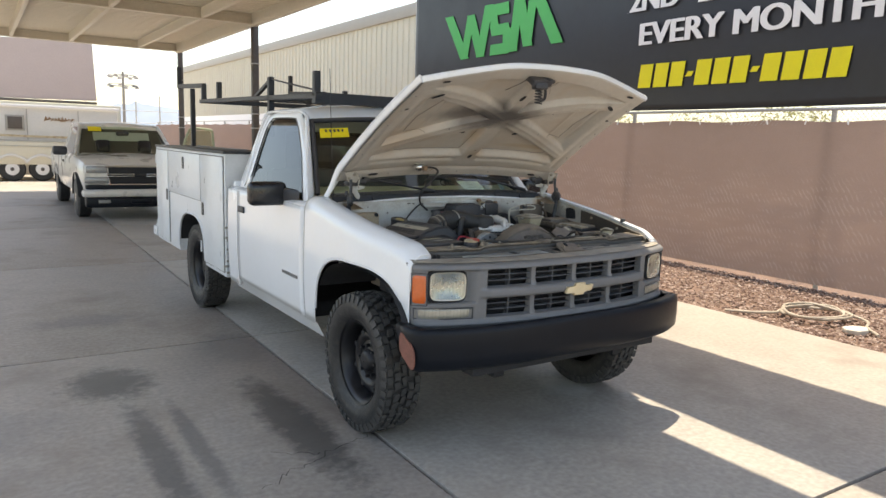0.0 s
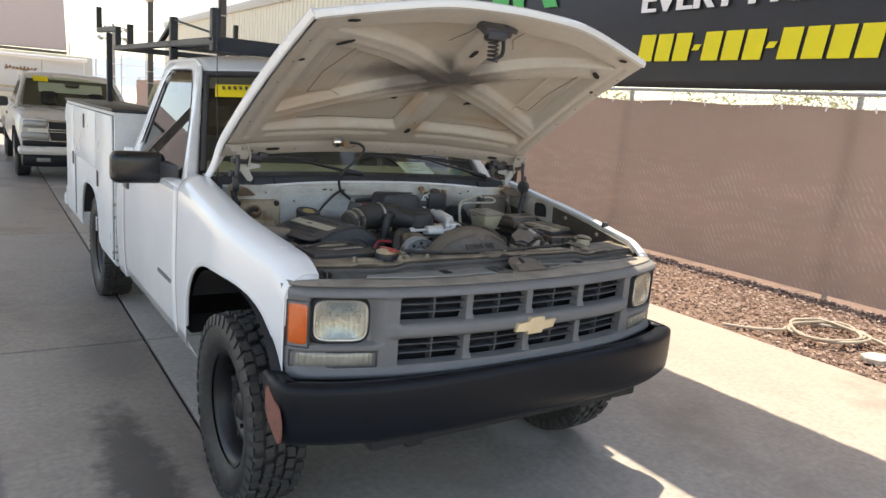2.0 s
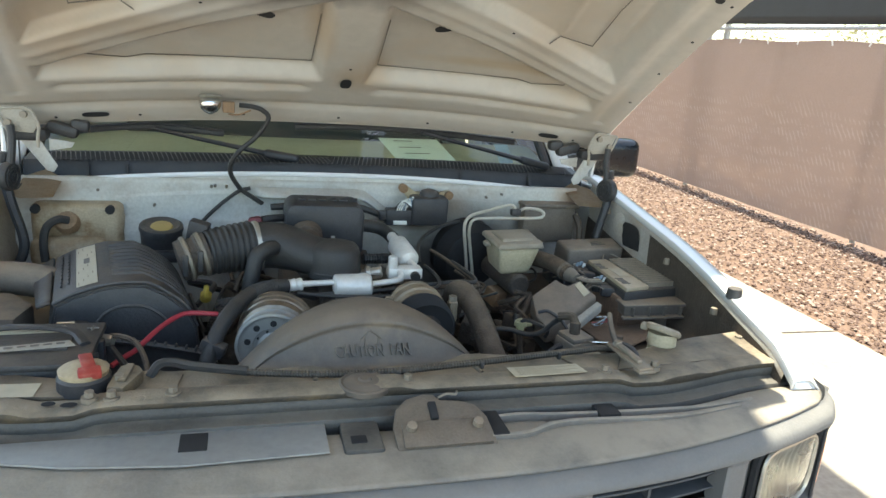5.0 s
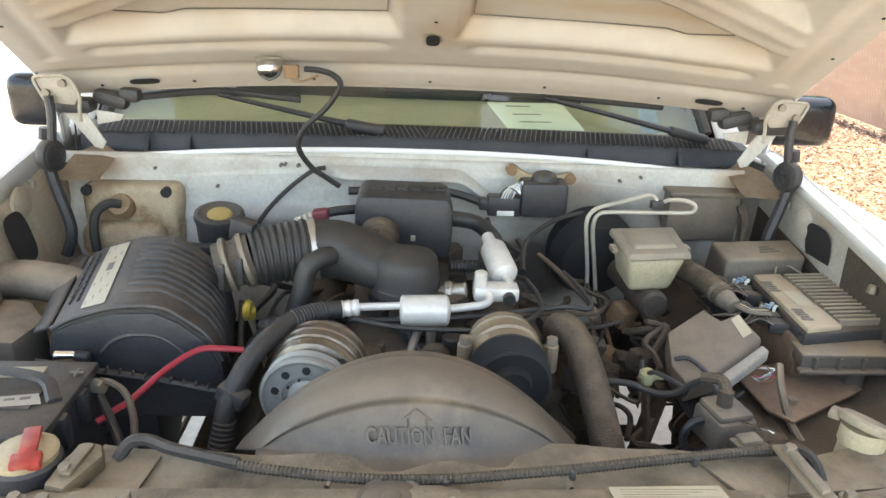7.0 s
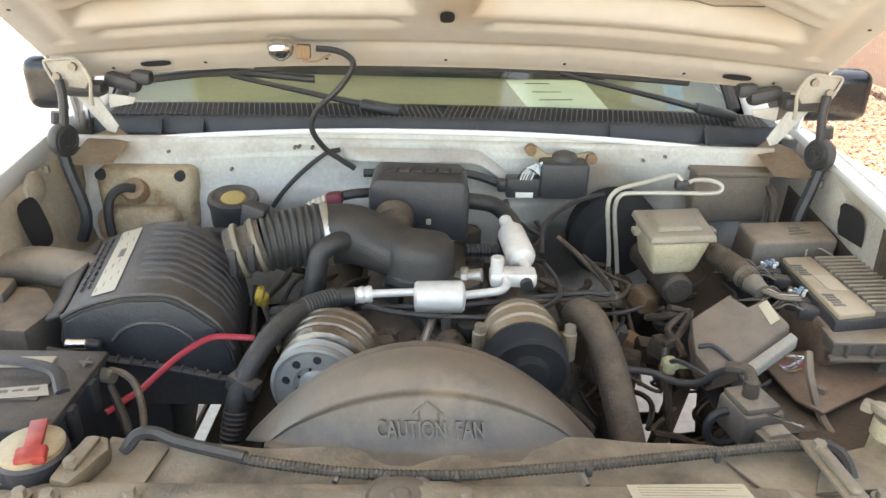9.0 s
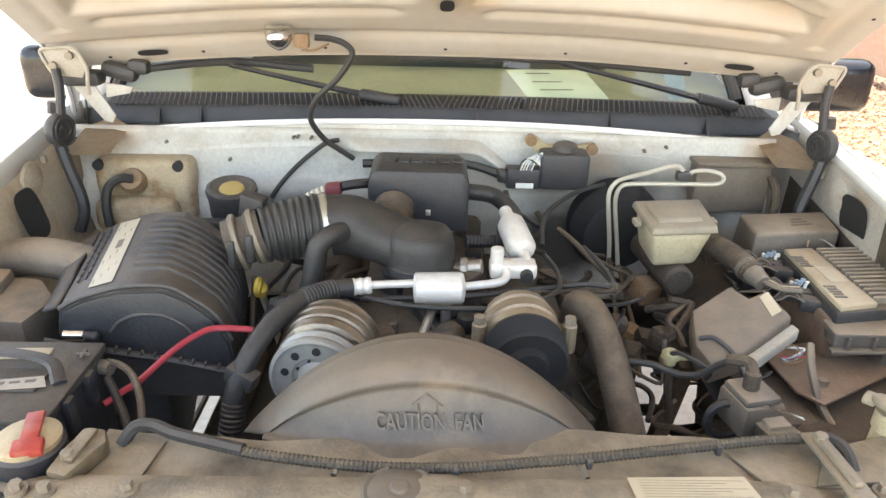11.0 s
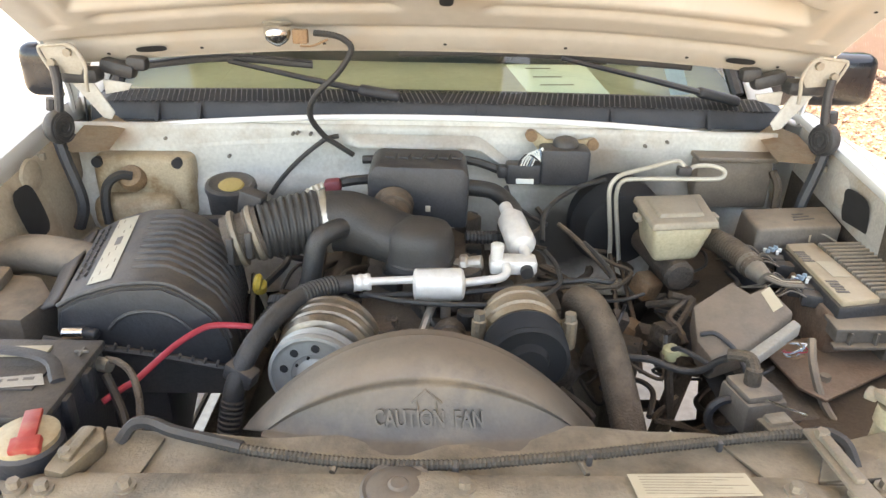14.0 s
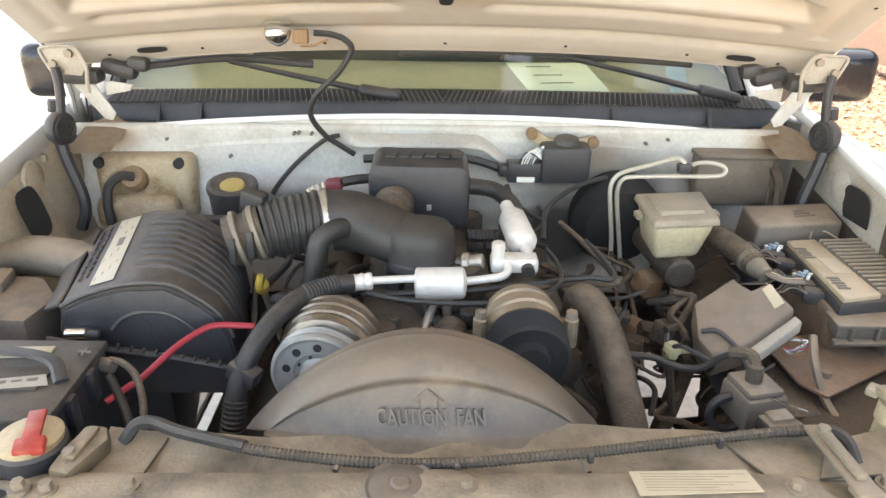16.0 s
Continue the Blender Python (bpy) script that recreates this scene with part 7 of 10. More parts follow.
cw = part("cowl_panel", bm, M_COWL, truck, "black plastic cowl panel with slotted vent", smooth=40)
for side in (0, 1):
    b2 = B()
    for k in range(62):
        u = 0.03 + 0.465 * k / 61 + 0.475 * side
        x, y, z = cowl(u, 0.55)
        lean = 0.45 * (1 if side else -1)
        tube(b2, [(x - lean * 0.02, y - 0.046, z - 0.006), (x + lean * 0.02, y + 0.040, z + 0.005)], 0.0028, 4, straight=True)
    part("vent_slats", b2, M_SLATTOP, cw, "row of fine vent slats", smooth=0)
# near-black sheet on the panel colours in the shade between the slats
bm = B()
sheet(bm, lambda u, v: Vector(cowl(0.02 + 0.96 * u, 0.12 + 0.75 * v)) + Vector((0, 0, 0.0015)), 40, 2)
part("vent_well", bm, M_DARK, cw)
for u in (0.10, 0.16, 0.55, 0.74, 0.88):
    bm = B()
    x, y, z = cowl(u, 0.12)
    prism(bm, [(y - 0.034, z - 0.040), (y - 0.012, z - 0.040), (y - 0.010, z - 0.004)], "x", x - 0.004, x + 0.004)
    part("gusset", bm, M_COWL, cw)
# wipers
for arm, blade in ((((-0.085, 0.63, 1.280), (-0.165, 0.635, 1.292), (-0.30, 0.65, 1.315), (-0.47, 0.67, 1.345)), ((-0.70, 0.735, 1.318), (-0.49, 0.70, 1.346), (-0.28, 0.70, 1.334))),
                   (((0.725, 0.665, 1.276), (0.64, 0.66, 1.295), (0.50, 0.67, 1.325), (0.31, 0.68, 1.364)), ((-0.075, 0.715, 1.362), (0.115, 0.72, 1.368), (0.32, 0.72, 1.362), (0.64, 0.73, 1.340)))):
    bm = B()
    a, b = Vector(arm[0]), Vector(arm[1])
    box(bm, (0, 0, 0), ((b - a).length * 1.25, 0.034, 0.024), 0.010, seg=3)
    bm.transform(Matrix.Translation(a.lerp(b, 0.4)) @ (b - a).to_track_quat("X", "Z").to_matrix().to_4x4())
    wp = part("wiper", bm, M_COWL, truck, "black windscreen wiper")
    wire("wiper_arm", arm, 0.0155, M_COWL, wp, r_end=0.009, flatten=0.6, seg=8)
    wire("wiper_blade", blade, 0.0055, M_BLACK, wp, flatten=1.6)
    wire("blade_frame", [Vector(q) + Vector((0, -0.006, 0.009)) for q in blade], 0.0035, M_COWL, wp)

# -- radiator support
bm = B()
front_prof = [(-0.478, 1.012), (-0.478, 1.040), (-0.475, 1.046), (-0.468, 1.047), (-0.453, 1.046), (-0.446, 1.050), (-0.448, 1.070)]
ledge_pts = []
prof = [(-0.449, 1.071), (-0.448, 1.078), (-0.443, 1.081), (-0.412, 1.081), (-0.398, 1.076), (-0.392, 1.06), (-0.392, 1.03)]
rows = []
for k in range(61):
    x = -0.87 + 1.74 * k / 60
    bend = 0.05 * smooth01(0.50, 0.80, abs(x))
    dip = -0.012 * smooth01(0.42, 0.47, abs(x))
    rows.append([bm.verts.new((x, y + bend, z + dip + 0.006 * (k % 20 in (9, 10, 11)) * (z > 1.073))) for y, z in prof])
    ledge_pts += [(x, y + bend, z + dip) for y, z in front_prof]
for r0, r1 in zip(rows, rows[1:]):
    bridge(bm, r0, r1, False)
tie = part("radiator_support", bm, M_TIEBAR, truck, "dusty steel cross bar above the radiator", smooth=40)
solid(tie, 0.004, 0)
bm = B()
front = [bm.verts.new(p) for p in ledge_pts]
n = len(front_prof)
for k in range(60):
    bridge(bm, front[k * n:(k + 1) * n], front[(k + 1) * n:(k + 2) * n], False)
solid(part("front_ledge", bm, M_LEDGE, tie, "dark front ledge with dust on top", smooth=40), 0.004, 0)
for s in (-1, 1):
    bm = B()
    prism(bm, [(s * 0.46, -0.395), (s * 0.85, -0.36), (s * 0.85, -0.24), (s * 0.70, -0.27), (s * 0.50, -0.33)], "z", 1.060, 1.070, 0.003)
    pl = part("side_plate", bm, M_TIEBAR, tie)
    if s < 0:
        bm = B()
        prism(bm, [(-0.600, -0.346), (-0.528, -0.348), (-0.530, -0.392), (-0.600, -0.388)], "z", 1.0715, 1.0725)
        part("sticker", bm, M_LABEL, pl, "faded cream sticker", smooth=0)
    if s > 0:
        bm = B()
        box(bm, (0.485, -0.386, 1.090), (0.028, 0.120, 0.006), 0.002, rot=(0, 0, 3))
        box(bm, (0.485, -0.380, 1.096), (0.013, 0.090, 0.010), 0.004, rot=(0, 0, 3))
        box(bm, (0.489, -0.438, 1.086), (0.034, 0.024, 0.006), 0.002, rot=(0, 0, 3))
        st_ = part("clamp_strap", bm, M_BOLT, tie, "worn bare metal clamp strap")
        bm = B()
        cyl(bm, (0.483, -0.345, 1.093), (0.483, -0.345, 1.104), 0.008, 0.0075, 6)
        part("bolt", bm, M_BOLT, st_)
    for k, (px, py) in enumerate(((0.473, -0.427), (0.502, -0.421)) if s < 0 else ((0.555, -0.419), (0.585, -0.411))):
        bm = B()
        r0 = ring(bm, (s * px, py, 1.0735), (1, 0, 0), (0, 1, 0), 0.012 - 0.002 * k, 0.008, 14)
        bm.faces.new(r0)
        part("hole", bm, M_DARK, pl)
    for k in range(4 if s < 0 else 0):
        bm = B()
        box(bm, (s * (0.725 + 0.017 * k), -0.445 + 0.009 * k, 1.042), (0.006, 0.045, 0.026), 0.002, seg=1)
        part("rubber_fin", bm, M_BLACKD, tie)
for x, y in ((0.046, -0.424), (-0.326, -0.425), (0.415, -0.426), (-0.413, -0.430), (-0.444, -0.428), (0.520, -0.420), (-0.62, -0.41)):
    bm = B()
    cyl(bm, (x, y, 1.078), (x, y, 1.086), 0.012, seg=14)
    cyl(bm, (x, y, 1.085), (x, y, 1.095), 0.0075, 0.007, 6)
    part("bolt", bm, M_BOLT, tie, smooth=30)
bm = B()
spin(bm, (-0.027, -0.424, 1.076), (-0.027, -0.424, 1.092), [(0, 0.044), (0.45, 0.043), (0.6, 0.040), (0.5, 0.036), (0.7, 0.030), (0.9, 0.018), (0.85, 0.012), (1.0, 0.009), (1.0, 0.003)], 32)
part("rubber_cap", bm, M_SHROUD, tie, "round dusty plastic cap")
bm = B()
prism(bm, [(0.231, -0.405), (0.367, -0.402), (0.3735, -0.436), (0.2345, -0.442)], "z", 1.0875, 1.0885)
lb = part("label", bm, M_LABEL, tie, "yellowed paper label with fine print")
for k in range(7):
    bm = B()
    y = -0.409 - 0.0042 * k
    x0 = 0.242 + 0.0005 * k
    prism(bm, [(x0, y), (x0 + 0.12 - 0.02 * (k % 3), y), (x0 + 0.12 - 0.02 * (k % 3), y - 0.0007), (x0, y - 0.0007)], "z", 1.0887, 1.0890)
    part("text_bar", bm, M_RESCAP, lb, smooth=0)
# shelf between the support and the shroud
bm = B()


def shelf(u, v):
    x = -0.40 + 0.90 * u
    back = -0.305 + 0.012 * math.sin(x * 9)
    return (x, -0.396 + (back + 0.396) * v, 1.058 + 0.006 * v + 0.002 * math.sin(x * 40))


sheet(bm, shelf, 40, 6)
sh = part("shroud_shelf", bm, M_TIEBAR, truck, "dusty plastic shelf behind the cross bar")
bm = B()
prism(bm, [(-0.392, -0.394), (-0.328, -0.392), (-0.319, -0.322), (-0.378, -0.300)], "z", 1.061, 1.067, 0.003)
part("corner_shelf", bm, M_TIEBAR, sh)
bm = B()
prism(bm, [(0.52, -0.396), (0.405, -0.394), (0.372, -0.330), (0.43, -0.315), (0.50, -0.325)], "z", 1.061, 1.067, 0.003)
part("corner_shelf", bm, M_TIEBAR, sh)
for p, q in (((-0.10, -0.365), (-0.105, -0.39)), ((0.18, -0.36), (0.19, -0.392))):
    bm = B()
    tube(bm, [(p[0], p[1], 1.078), (q[0], q[1], 1.074)], 0.004, 5, straight=True)
    part("stiffener", bm, M_TIEBAR, sh)
bm = B()
loom = [(x, y, 1.082 + 0.002 * math.sin(x * 11)) for x, y in ((-0.300, -0.332), (-0.222, -0.357), (-0.150, -0.371), (-0.063, -0.383), (0.037, -0.386), (0.124, -0.377), (0.195, -0.368), (0.273, -0.354), (0.361, -0.338), (0.435, -0.326), (0.478, -0.323))]
tube(bm, loom, 0.0058, 8, 7, rib=0.0011, pitch=0.0055)
lm = part("wiring_loom", bm, M_LOOM, truck, "black corrugated wiring loom")
wire("loom_tail", [loom[-1], (0.500, -0.327, 1.086), (0.517, -0.345, 1.082), (0.522, -0.372, 1.060)], 0.0075, M_RUBBER, lm)
wire("loom_tail", [(-0.215, -0.358, 1.082), loom[0], (-0.335, -0.317, 1.084), (-0.358, -0.318, 1.082), (-0.372, -0.332, 1.066)], 0.0082, M_RUBBER, lm)
for i in (4, 6, 8):
    bm = B()
    p = Vector(loom[i])
    box(bm, p + Vector((0, -0.003, -0.003)), (0.008, 0.0145, 0.015), 0.003)
    part("clip", bm, M_BLACKD, lm)
# panel behind the grille and latch
bm = B()
sheet(bm, lambda u, v: (-0.88 + 1.76 * u, face_y(-0.88 + 1.76 * u) + 0.02 + (min(-0.474 + 0.05 * smooth01(0.5, 0.8, abs(-0.88 + 1.76 * u)), -0.40) - face_y(-0.88 + 1.76 * u) - 0.02) * v, 1.026 + 0.010 * math.sin(v * 3.1) - 0.016 * smooth01(0.90, 1.0, v)), 90, 16)
hp = part("header_panel", bm, M_HEADER, truck, "dusty grey plastic panel behind the grille", smooth=50)
solid(hp, 0.003, 0)
for line in (((0.17, -0.492), (0.235, -0.488), (0.31, -0.497), (0.55, -0.500), (0.70, -0.480)), ((0.16, -0.548), (0.225, -0.545), (0.305, -0.520), (0.51, -0.525), (0.66, -0.50))):
    wire("pressed_bead", [(x, y, 1.036 - 0.02 * max(0, x - 0.4)) for x, y in line], 0.006, M_HEADER, hp, flatten=1.6)
# near-black blocks on the panel stand in for shaded slots
for x, y in ((-0.292, -0.508), (0.388, -0.490), (-0.051, -0.533)):
    bm = B()
    box(bm, (x, y, 1.0405), (0.040, 0.048, 0.010) if x != -0.051 else (0.025, 0.022, 0.010), 0.002)
    part("slot", bm, M_DARK, hp)
bm = B()
prism(bm, [(-0.60, -0.476), (-0.098, -0.471), (-0.098, -0.561), (-0.30, -0.566), (-0.46, -0.548), (-0.62, -0.508)], "z", 1.0405, 1.0435, 0.001)
part("pale_plate", bm, M_PULLEY, hp, "bare grey metal plate")
bm = B()
LT = Matrix.Translation((0, -0.562, 1.030)) @ pose(0, 0, 0, 24, 0, 0)
prism(bm, [(0.005, 0.0), (0.003, 0.045), (0.012, 0.078), (0.032, 0.098), (0.062, 0.106), (0.080, 0.104), (0.086, 0.088), (0.118, 0.090), (0.145, 0.080), (0.160, 0.055), (0.166, 0.0)], "z", 0.0, 0.008, 0.003)
bm.transform(LT)
la = part("hood_latch", bm, M_LATCH, truck, "worn steel hood latch plate")
bm = B()
prism(bm, [(0.014, 0.002), (0.016, 0.048), (0.154, 0.050), (0.158, 0.002)], "z", 0.008, 0.015, 0.003)
bm.transform(LT)
part("lower_plate", bm, M_LATCH, la)
for x in (0.030, 0.138):
    bm = B()
    cyl(bm, LT @ Vector((x, 0.036, 0.013)), LT @ Vector((x, 0.036, 0.024)), 0.009, 0.008, 8)
    part("bolt", bm, M_BOLT, la)
bm = B()
box(bm, (0.072, 0.070, 0.010), (0.014, 0.034, 0.008), 0.003)
bm.transform(LT)
part("catch_slot", bm, M_DARK, la)
wire("catch_spring", [LT @ Vector(q) for q in ((0.085, 0.095, 0.010), (0.100, 0.100, 0.012), (0.115, 0.098, 0.012), (0.120, 0.106, 0.010))], 0.002, M_BOLT, la)
bm = B()
box(bm, (0.176, -0.494, 1.040), (0.030, 0.112, 0.012), 0.003)
part("recess_slot", bm, M_DARK, la)
# solid block coloured dark for the shade in the pit by the latch
bm = B()
box(bm, (-0.045, -0.520, 1.036), (0.062, 0.085, 0.016), 0.006)
part("catch_box", bm, M_LEDGE, la, "dark block drawn as the pit beside the latch")

# -- radiator, shroud, fan
bm = B()
box(bm, (0.03, -0.375, 0.80), (0.76, 0.045, 0.50), 0.01)
part("radiator", bm, M_ENGINE, truck)


def dome(u, v):
    """Upper half of the fan shroud: u across, v from the back rim to the foot."""
    w = math.pi * u
    back = Vector((-0.003 - 0.250 * math.cos(w), -0.225, 1.0 + 0.158 * math.sin(w) ** 2.0))
    crease = Vector((0.0 - 0.204 * math.cos(w), -0.290, 1.050 + 0.087 * math.sin(w) ** 1.8))
    foot = Vector((0.01 - 0.216 * math.cos(w), -0.339 + 0.042 * math.cos(w) ** 2, 1.056))
    bulge = Vector((0, -0.006, 0.009)) * math.sin(w)
    if v < 0.5:
        k = v * 2
        return back.lerp(crease, k) + bulge * math.sin(math.pi * k ** 1.3)
    k = (v - 0.5) * 2
    flare = Vector((0, -0.010, 0.0)) * smooth01(0.86, 1.0, k)
    return crease.lerp(foot, k) + Vector((0, 0.003, -0.003)) * math.sin(math.pi * k) * math.sin(w) + flare + Vector((0, 0.0042, -0.0042)) * smooth01(0.0, 0.075, k) * smooth01(1.0, 0.8, k) * math.sin(w) ** 0.3


bm = B()
sheet(bm, dome, 72, 48)
sd = part("fan_shroud", bm, M_SHROUD, truck, "dusty dark plastic fan shroud with raised lettering", smooth=90)
solid(sd, 0.004, 0)
bm = B()
rows = []
for k in range(37):
    w = math.pi * k / 36
    rows.append([bm.verts.new((-0.003 - r * math.cos(w), y, 1.0 + (r - 0.092) * math.sin(w) ** 2.0)) for r, y in ((0.250, -0.225), (0.247, -0.205), (0.220, -0.205))])
for r0, r1 in zip(rows, rows[1:]):
    bridge(bm, r0, r1, False)
part("shroud_rim", bm, M_SHROUD, sd)
dn = (dome(0.5, 0.75) - dome(0.5, 0.70)).normalized()
tx = Vector((1, 0, 0))
ty = -dn
tz = tx.cross(ty)
TM = Matrix((tx, ty, tz)).transposed().to_4x4()
words("lettering", "CAUTION  FAN", 0.030, Matrix.Translation(dome(0.5, 0.765) + tz * 0.0035 + Vector((0.001, 0, 0))) @ TM @ Matrix.Diagonal((0.655, 1.0, 1, 1)), M_SHROUD, sd, 0.0035, "raised moulded capital letters", 0.0, 0.0006)
bm = B()
a0 = dome(0.5, 0.625) + tz * 0.003
for q, r in (((-0.012, -0.004), (-0.012, -0.022)), ((0.012, -0.004), (0.012, -0.022)), ((-0.012, -0.022), (0.012, -0.022)), ((-0.019, -0.006), (0, 0.010)), ((0.019, -0.006), (0, 0.010))):
    tube(bm, [a0 + tx * q[0] + ty * q[1], a0 + tx * r[0] + ty * r[1]], 0.0014, 5, straight=True)
part("arrow", bm, M_SHROUD, sd, "raised moulded arrow")
bm = B()
spin(bm, (0.012, -0.16, 0.83), (0.012, -0.24, 0.83), [(0, 0.05), (0.3, 0.08), (0.8, 0.08), (1, 0.04)], 24)
fan = part("cooling_fan", bm, M_ALU, truck)
for k in range(7):
    w = 2 * math.pi * k / 7 + 0.2
    bm = B()
    c, d = math.cos(w), math.sin(w)
    sheet(bm, lambda u, v: (0.012 + c * (0.07 + 0.12 * u) - d * 0.05 * (v - 0.5), -0.215 + 0.03 * (v - 0.5), 0.83 + d * (0.07 + 0.12 * u) + c * 0.05 * (v - 0.5)), 4, 3)
    solid(part("fan_blade", bm, M_BLACK, fan), 0.002, 0)

# -- engine mass
bm = B()
box(bm, (0.0, 0.22, 0.74), (0.40, 0.66, 0.40), 0.04)
box(bm, (0.0, 0.25, 0.95), (0.26, 0.52, 0.12), 0.03)
eng = part("engine_block", bm, M_ENGINE, truck, "grimy cast engine block")
for s in (-1, 1):
    bm = B()
    box(bm, (s * 0.215, 0.27, 0.925), (0.13, 0.50, 0.085), 0.03, rot=(0, s * 28, 0), seg=3)
    vc = part("valve_cover", bm, M_ENGINE, eng)
    for k in range(4):
        bm = B()
        box(bm, (s * 0.22, 0.09 + 0.12 * k, 0.97), (0.02, 0.02, 0.015), 0.004)
        part("cover_bolt", bm, M_BOLT, vc)
bm = B()
box(bm, (0.03, 0.18, 1.015), (0.15, 0.14, 0.06), 0.015)
cyl(bm, (0.045, 0.13, 1.02), (0.045, 0.13, 1.09), 0.055, seg=20)
part("throttle_body", bm, M_ENGINE, eng)
rng = random.Random(11)
for k in range(34):
    x = -0.10 + 0.30 * rng.random()
    y = -0.02 + 0.5 * rng.random()
    bm = B()
    if k % 3 == 0:
        cyl(bm, (x, y, 0.98), (x, y, 1.03 + 0.03 * rng.random()), 0.008 + 0.012 * rng.random(), seg=10, edge=0.003)
    elif k % 3 == 1:
        box(bm, (x, y, 1.0 + 0.02 * rng.random()), (0.03 + 0.03 * rng.random(), 0.03 + 0.03 * rng.random(), 0.05), 0.006, rot=(0, 0, 60 * rng.random()))
    else:
        tube(bm, [(x, y, 1.0), (x + 0.06 * (rng.random() - 0.5), y + 0.05, 1.03), (x + 0.15 * (rng.random() - 0.5), y + 0.12, 1.0), (x + 0.15 * (rng.random() - 0.5), y + 0.18, 0.97)], 0.004 + 0.004 * rng.random(), 7)
    part("engine_fitting", bm, rng.choice((M_ENGINE, M_BLACKD, M_RUBBER, M_ALU, M_ENGINE)), eng)
# lower members, leaving gaps to the ground
for s in (-1, 1):
    bm = B()
    box(bm, (s * 0.42, 0.1, 0.62), (0.08, 1.0, 0.14), 0.01)
    part("frame_horn", bm, M_ENGINE, truck)
bm = B()
box(bm, (0, -0.02, 0.50), (0.9, 0.16, 0.12), 0.02)
part("cross_member", bm, M_ENGINE, truck)

# -- alternator with its pulley
def alternator():
    c = Vector((-0.153, -0.030, 1.021))
    d = Vector((-0.13, -1.0, -0.02)).normalized()
    bm = B()
    spin(bm, c + d * -0.035, c + d * 0.062, [(0, 0.05), (0.05, 0.072), (0.20, 0.079), (0.24, 0.0765), (0.28, 0.0765), (0.32, 0.080), (0.46, 0.081), (0.49, 0.0785), (0.53, 0.0785), (0.56, 0.081), (0.68, 0.080), (0.71, 0.077), (0.76, 0.077), (0.79, 0.0785), (0.92, 0.075), (1, 0.062)], 44)
    for v in bm.verts:
        q = noise.noise_vector(v.co * 55) * 0.0010 + noise.noise_vector(v.co * 22) * 0.0012
        v.co += q
    al = part("alternator", bm, M_ALTBODY, truck, "dusty cast aluminium alternator")
    a, b = frame_of(d)
    bm = B()
    p = c + d * 0.064
    spin(bm, p, p + d * 0.05, [(0, 0.062), (0.12, 0.073), (0.20, 0.0745), (0.26, 0.072), (0.34, 0.0745), (0.42, 0.072), (0.50, 0.0745), (0.62, 0.0755), (0.72, 0.074), (0.74, 0.069), (0.66, 0.066), (0.62, 0.060), (0.64, 0.040), (0.60, 0.038), (0.58, 0.031), (0.64, 0.028), (0.68, 0.022), (0.84, 0.019), (0.88, 0.015), (0.88, 0.004)], 48)
    pu = part("pulley", bm, M_PULLEY, al, "grey pressed steel pulley with holes")
    for n, rr, r0, off in ((9, 0.051, 0.0066, 0.2), (9, 0.0345, 0.0022, 0.55)):
        for k in range(n):
            w = off + 2 * math.pi * k / n
            q = p + d * (0.05 * 0.636) + a * rr * math.cos(w) + b * rr * math.sin(w)
            bm = B()
            spin(bm, q - d * 0.002, q + d * 0.0012, [(0, r0), (1, r0)], 10)
            part("hole", bm, M_DARK, pu)
    bm = B()
    spin(bm, p + d * 0.040, p + d * 0.060, [(0, 0.016), (0.8, 0.014), (1, 0.008)], 6)
    part("pulley_nut", bm, M_BOLT, al)


alternator()


def pump():
    c = Vector((0.156, -0.062, 1.045))
    d = Vector((0.03, -1.0, -0.10)).normalized()
    bm = B()
    spin(bm, c - d * 0.085, c - d * 0.002, [(0, 0.040), (0.1, 0.058), (0.32, 0.062), (0.36, 0.058), (0.42, 0.058), (0.46, 0.065), (0.72, 0.066), (0.76, 0.062), (0.82, 0.062), (0.86, 0.066), (1, 0.064)], 36)
    cp = part("compressor", bm, M_COMP, truck, "warm-toned metal air-conditioning compressor")
    for q in (-1, 1):
        bm = B()
        x = 0.156 + q * 0.072
        cyl(bm, (x, -0.058, 1.035), (x, -0.058, 1.085), 0.012, seg=10, edge=0.002)
        box(bm, (x - q * 0.014, -0.040, 1.055), (0.030, 0.034, 0.026), 0.006)
        ea = part("mounting_ear", bm, M_COMP, cp)
        bm = B()
        cyl(bm, (x, -0.058, 1.084), (x, -0.058, 1.097), 0.010, 0.0095, 6)
        part("bolt", bm, M_BOLT, ea)
    bm = B()
    prof = [(0, 0.058)]
    for k in range(6):
        prof += [(0.10 + 0.11 * k, 0.0665), (0.15 + 0.11 * k, 0.0625)]
    prof += [(0.80, 0.066), (0.86, 0.060), (0.80, 0.055), (0.78, 0.034), (1.0, 0.029), (1.0, 0.004)]
    spin(bm, c, c + d * 0.060, prof, 48)
    part("clutch_pulley", bm, M_DARK, cp, "black grooved belt pulley")


# housings between the two, in shadow
for x, y, z, r in ((-0.02, -0.02, 1.0, 0.034), (0.04, 0.0, 1.015, 0.028), (0.075, -0.05, 0.985, 0.036), (-0.06, -0.07, 0.965, 0.030)):
    bm = B()
    spin(bm, (x, y + 0.03, z), (x, y - 0.03, z - 0.004), [(0, r * 0.8), (0.2, r), (0.5, r), (0.55, r * 0.85), (0.8, r * 0.85), (0.9, r * 0.6), (1, r * 0.55)], 22)
    part("pump_housing", bm, M_ENGINE, truck)


pump()
